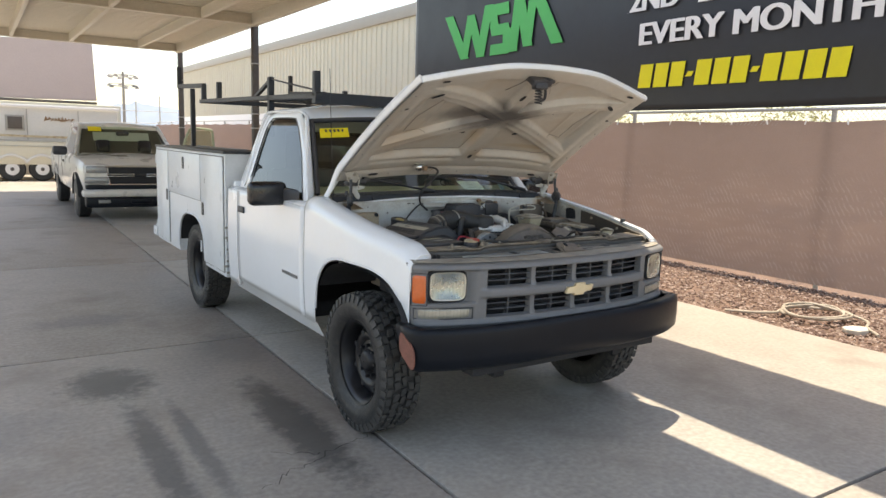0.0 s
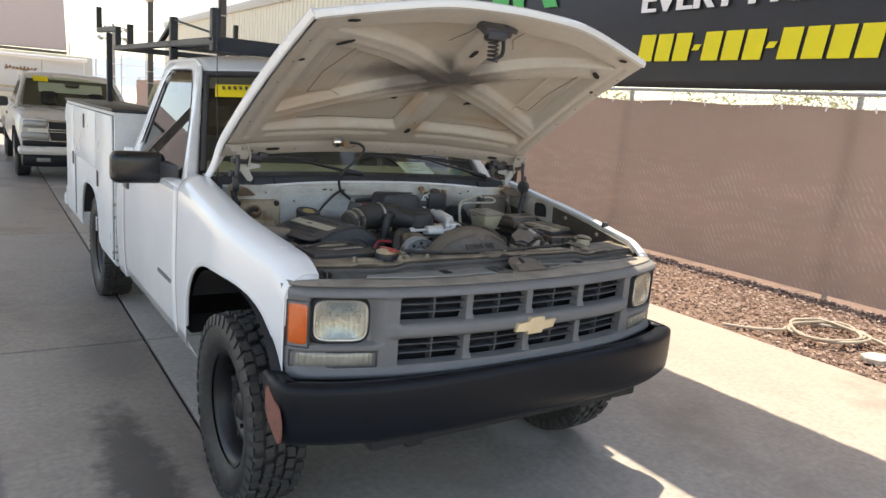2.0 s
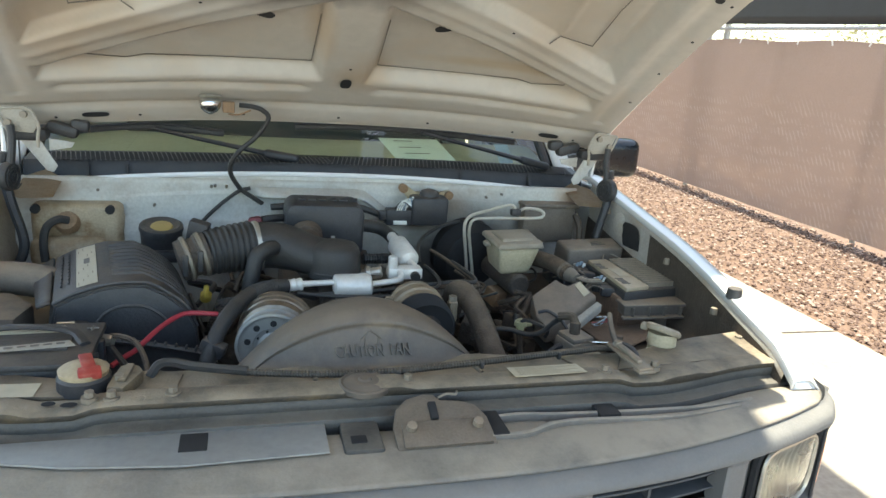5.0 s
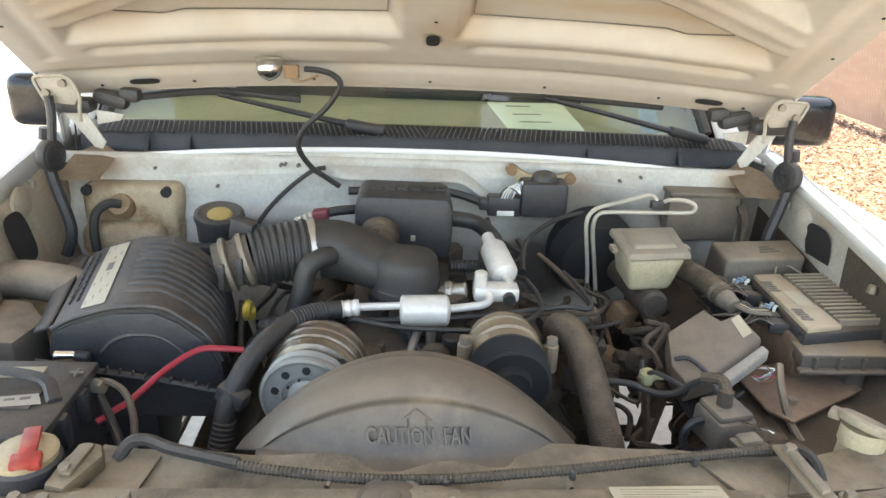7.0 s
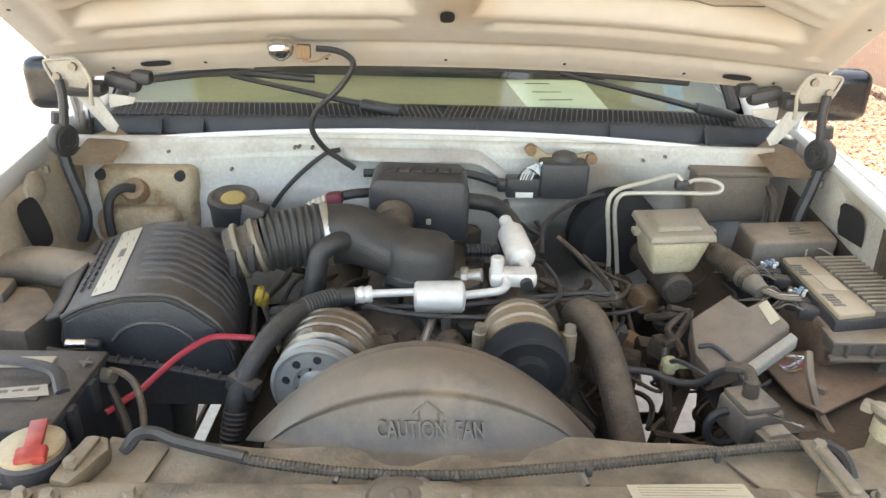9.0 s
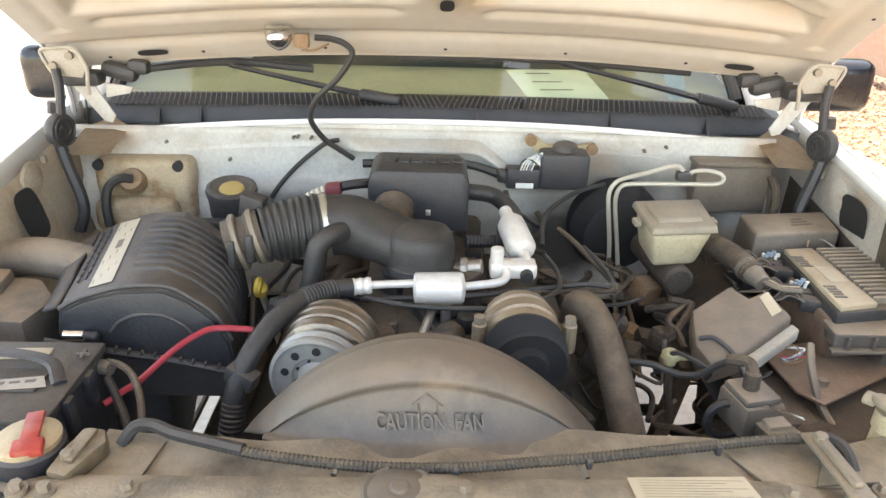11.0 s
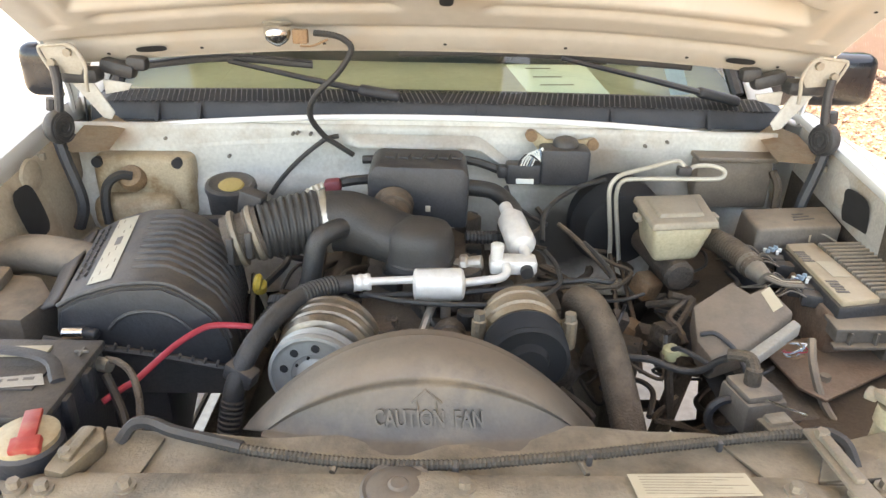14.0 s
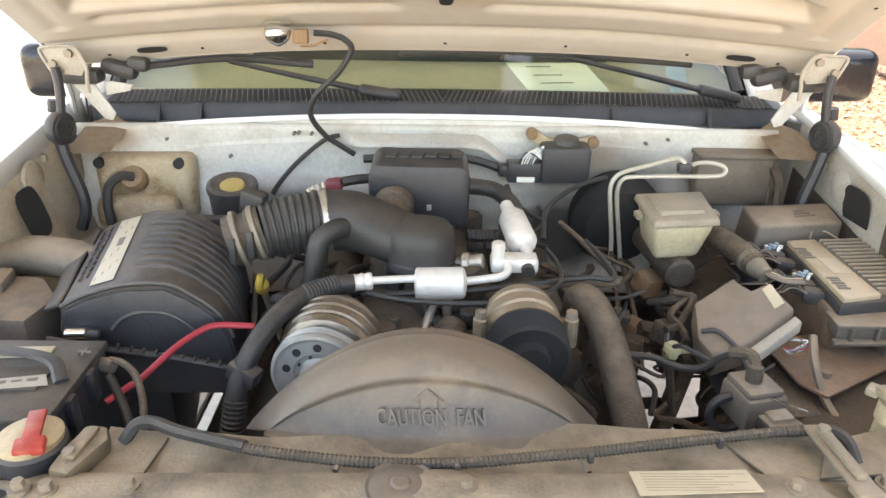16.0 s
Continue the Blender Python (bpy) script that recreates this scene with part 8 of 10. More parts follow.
# cables crossing in front of the engine
wire("throttle_cable", [(-0.115, 0.060, 1.060), (-0.033, 0.056, 1.066), (0.058, 0.060, 1.068), (0.195, 0.085, 1.072), (0.287, 0.101, 1.075), (0.325, 0.094, 1.075), (0.337, 0.122, 1.075), (0.326, 0.193, 1.078), (0.310, 0.251, 1.08)], 0.0050, M_RUBBER, truck, "thin black cable")
wire("vacuum_line", [(-0.105, 0.04, 1.075), (-0.06, 0.021, 1.075), (-0.016, 0.011, 1.075), (0.043, 0.005, 1.075), (0.099, 0.006, 1.075), (0.152, 0.015, 1.075), (0.188, 0.031, 1.075), (0.226, 0.066, 1.076), (0.238, 0.098, 1.078), (0.239, 0.154, 1.079), (0.225, 0.20, 1.085)], 0.0045, M_RUBBER, truck)
wire("steel_line", [(0.15, 0.06, 1.07), (0.25, 0.10, 1.062), (0.33, 0.115, 1.055), (0.345, 0.13, 1.06), (0.30, 0.26, 1.08), (0.27, 0.32, 1.09)], 0.0055, M_HOSEBROWN, truck, "bent metal line")

# -- air cleaner housing
LEAN_BACK = Matrix(((1, -0.20, 0, -0.008), (0, 1, 0, 0), (0, 0, 1, 0), (0, 0, 0, 1)))


def air_part(name, bm, material, parent, label="", smooth=35):
    """The housing sits slightly askew in the bay."""
    bm.transform(LEAN_BACK)
    return part(name, bm, material, parent, label, smooth)


bm = B()
CROSS = [(-0.585, 0.925), (-0.592, 1.045), (-0.582, 1.088), (-0.545, 1.108), (-0.48, 1.128), (-0.412, 1.131), (-0.375, 1.113), (-0.336, 1.080), (-0.314, 1.035), (-0.306, 0.97), (-0.32, 0.925)]
rows = []
for y, k in ((-0.042, 0.975), (-0.034, 1.0), (0.26, 1.0), (0.285, 0.97)):
    rows.append([bm.verts.new((-0.45 + (x + 0.45) * k, y, 0.98 + (z - 0.98) * k)) for x, z in CROSS])
for r0, r1 in zip(rows, rows[1:]):
    bridge(bm, r0, r1)
bm.faces.new(rows[0])
bm.faces.new(rows[-1])
air = air_part("air_cleaner", bm, M_BLACKD, truck, "dusty black ribbed air cleaner housing", smooth=28)
for k in range(9):
    y = 0.026 + 0.0265 * k
    bm = B()
    tube(bm, [(-0.470, y, 1.1265), (-0.44, y, 1.1305), (-0.412, y, 1.1295), (-0.376, y, 1.1115), (-0.337, y, 1.078), (-0.315, y, 1.034), (-0.307, y, 0.972)], 0.0078, 8, 4, flatten=0.75)
    air_part("rib", bm, M_BLACKD, air)
bm = B()
tube(bm, [(x * 1.0, -0.038, z) for x, z in CROSS[2:9]], 0.0042, 7, 5)
air_part("front_edge", bm, M_BLACKD, air)
bm = B()
prism(bm, [(-0.45 + (x + 0.45) * 0.95, 0.98 + (z - 0.98) * 0.95) for x, z in CROSS[1:-1]], "y", -0.047, -0.041, 0.002)
air_part("front_face", bm, M_BLACK, air, "dark smooth front face")
bm = B()
tube(bm, [(-0.505, -0.048, 1.052), (-0.485, -0.048, 1.073), (-0.455, -0.048, 1.085), (-0.415, -0.048, 1.083), (-0.385, -0.048, 1.064), (-0.372, -0.048, 1.045)], 0.0035, 6, 6)
air_part("front_arc", bm, M_BLACKD, air)
bm = B()
box(bm, (-0.522, 0.11, 0.83), (0.19, 0.30, 0.20), 0.02)
air_part("lower_case", bm, M_BLACK, air)
# flared flange along the outer edge
bm = B()
sheet(bm, lambda u, v: (-0.586 - (0.026 + 0.018 * u) * v, -0.030 + 0.30 * u, 1.087 - (0.010 + 0.020 * u) * v - 0.003 * math.sin(u * 9)), 14, 3)
solid(air_part("side_flange", bm, M_BLACKD, air), 0.006, 0)
bm = B()
tube(bm, [(-0.612, -0.05, 1.035), (-0.55, -0.052, 1.025), (-0.42, -0.053, 1.005), (-0.33, -0.052, 0.985), (-0.292, -0.04, 0.975), (-0.290, 0.10, 0.985), (-0.290, 0.27, 0.99)], 0.006, 6, 6)
air_part("lid_seam", bm, M_BLACKD, air)
for k in range(11):
    bm = B()
    x = -0.52 + 0.02 * k
    box(bm, (x, -0.054, 1.028 - 0.19 * (x + 0.53)), (0.005, 0.008, 0.016), 0.0015, rot=(0, 18, 0), seg=1)
    air_part("flange_tooth", bm, M_BLACKD, air)


def lid_z(x):
    return 1.108 + 0.020 * (x + 0.545) / 0.065


bm = B()
sheet(bm, lambda u, v: (-0.538 + 0.040 * u, -0.012 + 0.268 * v, lid_z(-0.538 + 0.040 * u) + 0.0022), 2, 6)
lb = air_part("label", bm, M_LABEL, air, "long pale printed label with dark box")
bm = B()
sheet(bm, lambda u, v: (-0.523 + 0.012 * u, 0.128 + 0.036 * v, lid_z(-0.523 + 0.012 * u) + 0.0028), 1, 1)
air_part("print_box", bm, M_INKB, lb, smooth=0)
for k in range(14):
    bm = B()
    x0, y0 = -0.534 + 0.009 * (k % 4), -0.002 + 0.018 * k
    if 0.11 < y0 < 0.17:
        continue
    sheet(bm, lambda u, v: (x0 + 0.0015 * u, y0 + 0.015 * v, lid_z(x0) + 0.0027), 1, 1)
    air_part("text_bar", bm, M_FUSE, lb, smooth=0)
for j in range(2):
    for k in range(9):
        bm = B()
        x = -0.553 - 0.014 * j
        z = 1.1065 - 0.0068 * j
        tube(bm, [(x, 0.03 + 0.024 * k, z), (x, 0.045 + 0.024 * k, z)], 0.0022, 5, straight=True)
        air_part("raised_mark", bm, M_BLACKD, air)
bm = B()
cyl(bm, (-0.572, -0.056, 1.050), (-0.538, -0.058, 1.052), 0.0095, seg=14, edge=0.001)
sc = part("spring_clip", bm, M_CHROME, air, "bright steel clip")
bm = B()
cyl(bm, (-0.540, -0.058, 1.052), (-0.516, -0.060, 1.050), 0.009, seg=12, edge=0.003)
box(bm, (-0.530, -0.058, 1.035), (0.012, 0.012, 0.03), 0.003)
part("clip_foot", bm, M_BLACK, sc)
# intake snorkel to the fender and dark box beside it
wire("intake_snorkel", [(-0.60, 0.17, 1.050), (-0.68, 0.19, 1.062), (-0.76, 0.21, 1.06), (-0.82, 0.22, 1.04)], 0.045, M_FUSE, air, seg=16, flatten=0.8)
bm = B()
prism(bm, [(-0.83, -0.015), (-0.655, -0.025), (-0.640, 0.06), (-0.70, 0.135), (-0.83, 0.15)], "z", 0.90, 1.055, 0.012)
vb = part("vacuum_box", bm, M_FUSE, truck, "dusty black plastic box")
bm = B()
prism(bm, [(-0.83, 0.06), (-0.735, 0.065), (-0.745, 0.13), (-0.83, 0.14)], "z", 1.050, 1.075, 0.008)
part("raised_lid", bm, M_FUSE, vb)

# -- battery
bt = B()
box(bt, (-0.600, -0.222, 0.985), (0.255, 0.175, 0.185), 0.008)
bat = part("battery", bt, M_BLACK, truck, "black car battery with grey label and handle")
bm = B()
box(bm, (-0.600, -0.222, 1.080), (0.262, 0.182, 0.014), 0.005)
part("battery_lid", bm, M_BLACKD, bat)
bm = B()
box(bm, (-0.615, -0.170, 1.0885), (0.165, 0.024, 0.004), 0.001, rot=(0, 0, 3))
part("label_strip", bm, M_LABEL, bat)
bm = B()
box(bm, (-0.605, -0.232, 1.0885), (0.19, 0.052, 0.004), 0.0015)
lb = part("battery_label", bm, M_BLACKD, bat, "dark label with pale print")
bm = B()
prism(bm, [(-0.640, -0.250), (-0.512, -0.226), (-0.498, -0.250), (-0.622, -0.268)], "z", 1.0912, 1.0920)
part("sticker", bm, M_GREYBASE, lb, "scuffed pale grey sticker", smooth=0)
for k in range(5):
    bm = B()
    box(bm, (-0.600 + 0.019 * k, -0.252 + 0.0034 * k, 1.0924), (0.013, 0.006 - 0.002 * (k % 2), 0.0008), 0.0, rot=(0, 0, 10))
    part("text_bar", bm, M_INKB, lb, smooth=0)
bm = B()
box(bm, (-0.486, -0.168, 1.0895), (0.020, 0.004, 0.004), 0.001)
box(bm, (-0.486, -0.168, 1.0895), (0.004, 0.020, 0.004), 0.001)
part("plus_mark", bm, M_INKB, bat)
wire("handle", [(-0.72, -0.20, 1.088), (-0.62, -0.185, 1.102), (-0.52, -0.20, 1.10), (-0.485, -0.24, 1.09)], 0.010, M_BLACK, bat, flatten=0.45)
for y in (-0.26, -0.20):
    bm = B()
    box(bm, (-0.468, y, 1.055), (0.012, 0.02, 0.05), 0.003)
    part("side_rib", bm, M_BLACK, bat)
bm = B()
cyl(bm, (-0.474, -0.155, 1.06), (-0.455, -0.160, 1.06), 0.011, seg=10)
part("terminal", bm, M_STEEL, bat)
wire("black_cable", [(-0.457, -0.172, 1.052), (-0.440, -0.192, 1.038), (-0.418, -0.222, 1.022), (-0.395, -0.262, 0.995)], 0.0062, M_RUBBER, bat)
wire("brown_wire", [(-0.462, -0.152, 1.066), (-0.438, -0.166, 1.070), (-0.411, -0.190, 1.066), (-0.392, -0.222, 1.043), (-0.384, -0.258, 1.005)], 0.0052, M_HOSEBROWN, bat)
wire("red_cable", [(-0.452, -0.205, 1.030), (-0.432, -0.182, 1.037), (-0.416, -0.165, 1.042), (-0.380, -0.115, 1.063), (-0.350, -0.085, 1.074), (-0.326, -0.070, 1.0755), (-0.273, -0.060, 1.068)], 0.0050, M_RED, truck, "bright red battery cable", seg=10)
# filler cap with red lever
bm = B()
spin(bm, (-0.464, -0.360, 1.03), (-0.464, -0.360, 1.095), [(0, 0.034), (0.5, 0.034), (0.55, 0.040), (0.9, 0.040), (1, 0.034)], 24)
rc = part("radiator_cap", bm, M_BLACK, truck, "pressure cap with worn yellow top and red lever")
bm = B()
spin(bm, (-0.464, -0.360, 1.092), (-0.464, -0.360, 1.108), [(0, 0.036), (0.5, 0.0375), (0.7, 0.033), (0.75, 0.024), (0.95, 0.020), (1, 0.008)], 28)
part("cap_top", bm, M_TAN, rc)
bm = B()
box(bm, (-0.460, -0.352, 1.1085), (0.020, 0.055, 0.006), 0.002, rot=(0, 0, 18))
box(bm, (-0.451, -0.383, 1.103), (0.034, 0.022, 0.014), 0.004, rot=(12, 0, 14))
part("lever", bm, M_REDCAP, rc, "red lever")
bm = B()
prism(bm, [(-0.416, -0.326), (-0.387, -0.329), (-0.377, -0.352), (-0.399, -0.413), (-0.426, -0.405), (-0.420, -0.366)], "z", 1.066, 1.090, 0.006)
hd = part("hold_down", bm, M_TIEBAR, truck, "dusty battery hold-down bracket")
bm = B()
prism(bm, [(-0.405, -0.335), (-0.392, -0.337), (-0.398, -0.395), (-0.412, -0.392)], "z", 1.089, 1.096, 0.003)
part("pressed_rib", bm, M_TIEBAR, hd)
bm = B()
cyl(bm, (-0.409, -0.383, 1.089), (-0.409, -0.383, 1.099), 0.007, seg=6)
part("bolt", bm, M_BOLT, hd)

# -- surge tank on the bulkhead
bm = B()
box(bm, (-0.6485, 0.545, 1.084), (0.222, 0.07, 0.152), 0.020, seg=3)
box(bm, (-0.665, 0.515, 1.03), (0.19, 0.09, 0.09), 0.03, seg=3)
tk = part("coolant_tank", bm, M_TANK, truck, "stained tan plastic coolant tank")
for x in (-0.743, -0.565):
    bm = B()
    cyl(bm, (x, 0.505, 1.146), (x, 0.520, 1.146), 0.012, seg=12)
    part("bolt", bm, M_DARK, tk)
bm = B()
spin(bm, (-0.668, 0.515, 1.105), (-0.668, 0.492, 1.122), [(0, 0.03), (0.5, 0.031), (1, 0.025)], 18)
part("cap", bm, M_RUST, tk)
wire("overflow_hose", [(-0.662, 0.49, 1.122), (-0.685, 0.478, 1.127), (-0.710, 0.470, 1.108), (-0.718, 0.462, 1.07), (-0.715, 0.455, 1.02)], 0.0105, M_RUBBER, tk)
# -- round vapour canister with yellow disc
bm = B()
spin(bm, (-0.435, 0.46, 1.06), (-0.432, 0.448, 1.125), [(0, 0.05), (0.6, 0.052), (0.8, 0.056), (0.95, 0.054), (1.0, 0.046), (0.93, 0.040), (0.9, 0.034)], 28)
cn = part("blower_motor", bm, M_BLACKD, truck, "round black housing with yellowed centre")
bm = B()
spin(bm, (-0.432, 0.448, 1.115), (-0.432, 0.446, 1.122), [(0, 0.030), (0.8, 0.026), (1, 0.020)], 20)
part("centre", bm, M_YELLOWED, cn)
bm = B()
box(bm, (-0.44, 0.40, 1.05), (0.11, 0.03, 0.03), 0.008)
part("bracket", bm, M_BLACK, cn)
bm = B()
box(bm, (-0.324, 0.205, 1.173), (0.046, 0.030, 0.048), 0.005, rot=(4, 14, -14))
box(bm, (-0.335, 0.215, 1.140), (0.030, 0.024, 0.030), 0.004, rot=(0, 0, -14))
part("flow_sensor_plug", bm, M_BLACK, truck, "black plug on the intake duct")

# -- intake duct: clamp, bellows, elbow, resonator
S0, S1 = Vector((-0.366, 0.166, 1.110)), Vector((-0.303, 0.182, 1.127))
bm = B()
spin(bm, S0, S1, [(0, 0.046), (0.3, 0.050), (0.35, 0.045), (0.6, 0.045), (0.65, 0.050), (1, 0.050)], 28)
mf = part("flow_sensor", bm, M_ENGINE, truck, "dusty metal air-flow sensor")
for t, m_ in ((0.30, M_BOLT), (0.80, M_BOLT)):
    bm = B()
    p = S0.lerp(S1, t)
    d = (S1 - S0).normalized()
    spin(bm, p - d * 0.006, p + d * 0.006, [(0, 0.050), (0.2, 0.0535), (0.8, 0.0535), (1, 0.050)], 28)
    cl = part("clamp", bm, m_, mf)
    bm = B()
    box(bm, p + Vector((0.0, -0.055, 0.0)), (0.012, 0.012, 0.05), 0.003)
    part("clamp_lug", bm, M_BLACKD, cl)
duct_line = [(-0.306, 0.181, 1.126), (-0.262, 0.196, 1.131), (-0.203, 0.212, 1.134)]
bw = wire("bellows", duct_line, 0.050, M_RUBBER, truck, "black corrugated intake bellows", seg=28, rib=0.0032, pitch=0.0125, steps=10, r_end=0.059)
bm = B()
d = Vector((0.060, 0.012, 0.006)).normalized()
p = Vector((-0.192, 0.214, 1.134))
spin(bm, p - d * 0.007, p + d * 0.007, [(0, 0.058), (0.2, 0.0605), (0.8, 0.0605), (1, 0.058)], 30)
hc = part("hose_clamp", bm, M_STEEL, bw, "bright steel hose clamp")
bm = B()
box(bm, p + Vector((-0.004, -0.056, -0.018)), (0.014, 0.012, 0.022), 0.003)
part("clamp_screw", bm, M_STEEL, hc)
bm = B()
path = curve([(-0.200, 0.213, 1.134), (-0.150, 0.212, 1.136), (-0.105, 0.195, 1.130), (-0.06, 0.172, 1.122), (-0.02, 0.155, 1.118)], 10)
prev = None
n = len(path)
for k, q in enumerate(path):
    t = k / (n - 1)
    dd = (path[min(k + 1, n - 1)] - path[max(k - 1, 0)]).normalized()
    side = Vector((-dd.y, dd.x, 0)).normalized()
    upv = dd.cross(side).normalized()
    cur = ring(bm, q, side, upv, 0.056 + 0.004 * t, 0.055 - 0.012 * smooth01(0.2, 0.8, t), 28, 0.85)
    if prev:
        bridge(bm, prev, cur)
    else:
        bm.faces.new(cur)
    prev = cur
bm.faces.new(prev)
ex = Vector((0.95, -0.31, 0))
ey = Vector((0.31, 0.95, 0))
prev = None
for z, k in ((1.080, 0.90), (1.083, 1.02), (1.089, 1.03), (1.093, 1.0), (1.110, 1.0), (1.132, 0.98), (1.148, 0.92), (1.158, 0.80), (1.164, 0.55), (1.165, 0.2)):
    cur = ring(bm, (-0.012, 0.142, z), ex, ey, 0.060 * k, 0.060 * k, 36, 0.8)
    if prev:
        bridge(bm, prev, cur)
    else:
        bm.faces.new(cur)
    prev = cur
bm.faces.new(prev)
el = part("intake_elbow", bm, M_RUBBER, truck, "black moulded intake elbow", smooth=50)
bm = B()
spin(bm, (-0.068, 0.200, 1.118), (-0.068, 0.30, 1.142), [(0, 0.036), (0.45, 0.034), (0.62, 0.034), (0.66, 0.039), (0.74, 0.039), (0.78, 0.036), (0.84, 0.040), (0.95, 0.040), (1, 0.036)], 24)
part("stub", bm, M_HOSEBROWN, el)
bm = B()
tube(bm, [(-0.012 + 0.95 * 0.0615 * math.cos(a) + 0.31 * 0.0615 * math.sin(a), 0.142 - 0.31 * 0.0615 * math.cos(a) + 0.95 * 0.0615 * math.sin(a), 1.088) for a in [2 * math.pi * i / 30 for i in range(32)]], 0.003, 6, 1)
bm.transform(Matrix.Translation((0, 0, 0.010)))
part("collar", bm, M_RUBBER, el)
wire("side_branch", [(-0.140, 0.175, 1.140), (-0.168, 0.145, 1.146), (-0.193, 0.128, 1.132), (-0.203, 0.120, 1.095), (-0.210, 0.116, 1.05), (-0.214, 0.116, 0.99)], 0.0185, M_RUBBER, el, seg=14)
wire("breather_hose", [(-0.29, 0.02, 0.985), (-0.27, 0.05, 1.02), (-0.235, 0.075, 1.035), (-0.20, 0.09, 1.03)], 0.017, M_RUBBER, el, seg=12, rib=0.0018, pitch=0.006)
bm = B()
poly = [(-0.122, 1.088), (0.080, 1.085), (0.082, 1.195), (0.068, 1.214), (-0.105, 1.217), (-0.120, 1.197)]
prism(bm, poly, "y", 0.298, 0.43, 0.010)
rs = part("resonator", bm, M_BLACK, truck, "black plastic intake resonator box")
for k in range(6):
    bm = B()
    box(bm, (-0.075 + 0.027 * k, 0.365, 1.2175), (0.020, 0.028, 0.004), 0.001, rot=(0, 0, -12))
    part("raised_bar", bm, M_BLACK, rs, smooth=0)
bm = B()
box(bm, (0.0, 0.296, 1.13), (0.010, 0.004, 0.012), 0.001)
part("clip_mark", bm, M_STEEL, rs)
bm = B()
box(bm, (-0.194, 0.345, 1.158), (0.034, 0.03, 0.028), 0.007, rot=(0, -8, 0))
part("maroon_plug", bm, M_MAROON, truck, "maroon connector plug")
wire("plug_lead", [(-0.178, 0.35, 1.163), (-0.15, 0.36, 1.165), (-0.10, 0.38, 1.163)], 0.0105, M_RUBBER, truck)
wire("plug_sleeve", [(-0.210, 0.345, 1.154), (-0.226, 0.34, 1.149), (-0.246, 0.335, 1.140)], 0.012, M_STEEL, truck, rib=0.002, pitch=0.008)
wire("back_hose", [(0.08, 0.40, 1.14), (0.14, 0.40, 1.13), (0.175, 0.36, 1.11), (0.18, 0.31, 1.10)], 0.018, M_RUBBER, truck, seg=12)
wire("corrugated_lead", [(0.075, 0.26, 1.085), (0.12, 0.265, 1.083), (0.16, 0.27, 1.083)], 0.012, M_RUBBER, truck, rib=0.002, pitch=0.007)
bm = B()
cyl(bm, (0.155, 0.27, 1.083), (0.178, 0.272, 1.085), 0.018, seg=14, edge=0.003)
part("maroon_plug", bm, M_MAROON, truck)

# -- air-conditioning line: bright aluminium mufflers
bm = B()
cyl(bm, (-0.130, 0.050, 1.088), (-0.095, 0.055, 1.09), 0.0135, seg=16, edge=0.002)
spin(bm, (-0.130, 0.050, 1.088), (-0.095, 0.055, 1.09), [(0, 0.0135), (0.15, 0.0155), (0.3, 0.0135), (0.5, 0.0155), (0.65, 0.0135), (0.85, 0.0155), (1, 0.0135)], 16)
ac = part("refrigerant_line", bm, M_ALUB, truck, "bright aluminium refrigerant line with muffler")
wire("pipe", [(-0.10, 0.055, 1.09), (-0.06, 0.06, 1.09), (-0.02, 0.065, 1.09)], 0.007, M_ALUB, ac, seg=12)
bm = B()
spin(bm, (-0.024, 0.066, 1.079), (0.067, 0.069, 1.080), [(0, 0.012), (0.02, 0.024), (0.06, 0.0285), (0.92, 0.0285), (0.97, 0.024), (1, 0.012)], 28)
part("muffler", bm, M_ALUB, ac)
wire("pipe", [(0.062, 0.070, 1.082), (0.10, 0.074, 1.085), (0.128, 0.078, 1.088), (0.140, 0.090, 1.092), (0.140, 0.105, 1.10)], 0.0075, M_ALUB, ac, seg=12)
bm = B()
box(bm, (0.155, 0.125, 1.093), (0.085, 0.04, 0.028), 0.006)
cyl(bm, (0.125, 0.12, 1.10), (0.125, 0.12, 1.135), 0.012, seg=12, edge=0.002)
part("block_fitting", bm, M_ALUB, ac)
bm = B()
spin(bm, (0.178, 0.165, 1.105), (0.155, 0.300, 1.135), [(0, 0.012), (0.04, 0.024), (0.10, 0.028), (0.65, 0.027), (0.75, 0.020), (0.80, 0.014), (1, 0.013)], 24)
part("muffler", bm, M_ALUB, ac)
wire("pipe", [(0.178, 0.165, 1.105), (0.182, 0.14, 1.10), (0.178, 0.125, 1.095)], 0.010, M_ALUB, ac, seg=12)
bm = B()
cyl(bm, (0.10, 0.125, 1.095), (0.05, 0.135, 1.085), 0.014, 0.011, seg=12, edge=0.002)
cyl(bm, (0.075, 0.13, 1.09), (0.06, 0.132, 1.088), 0.018, seg=10, edge=0.003)
part("pressure_switch", bm, M_ALU, ac)
bm = B()
cyl(bm, (0.178, 0.095, 1.088), (0.178, 0.108, 1.09), 0.012, seg=10)
part("bolt", bm, M_RUBBER, ac)
wire("refrigerant_hose", [(-0.128, 0.050, 1.088), (-0.165, 0.035, 1.09), (-0.205, 0.0, 1.09), (-0.245, -0.06, 1.075), (-0.277, -0.11, 1.035), (-0.296, -0.14, 0.97), (-0.305, -0.16, 0.87)], 0.0165, M_RUBBER, ac, "thick black rubber hose", seg=14)
wire("hose_sleeve", [(-0.155, 0.040, 1.089), (-0.18, 0.022, 1.09), (-0.205, 0.0, 1.09)], 0.0172, M_RUBBER, ac, seg=14, rib=0.0015, pitch=0.006)
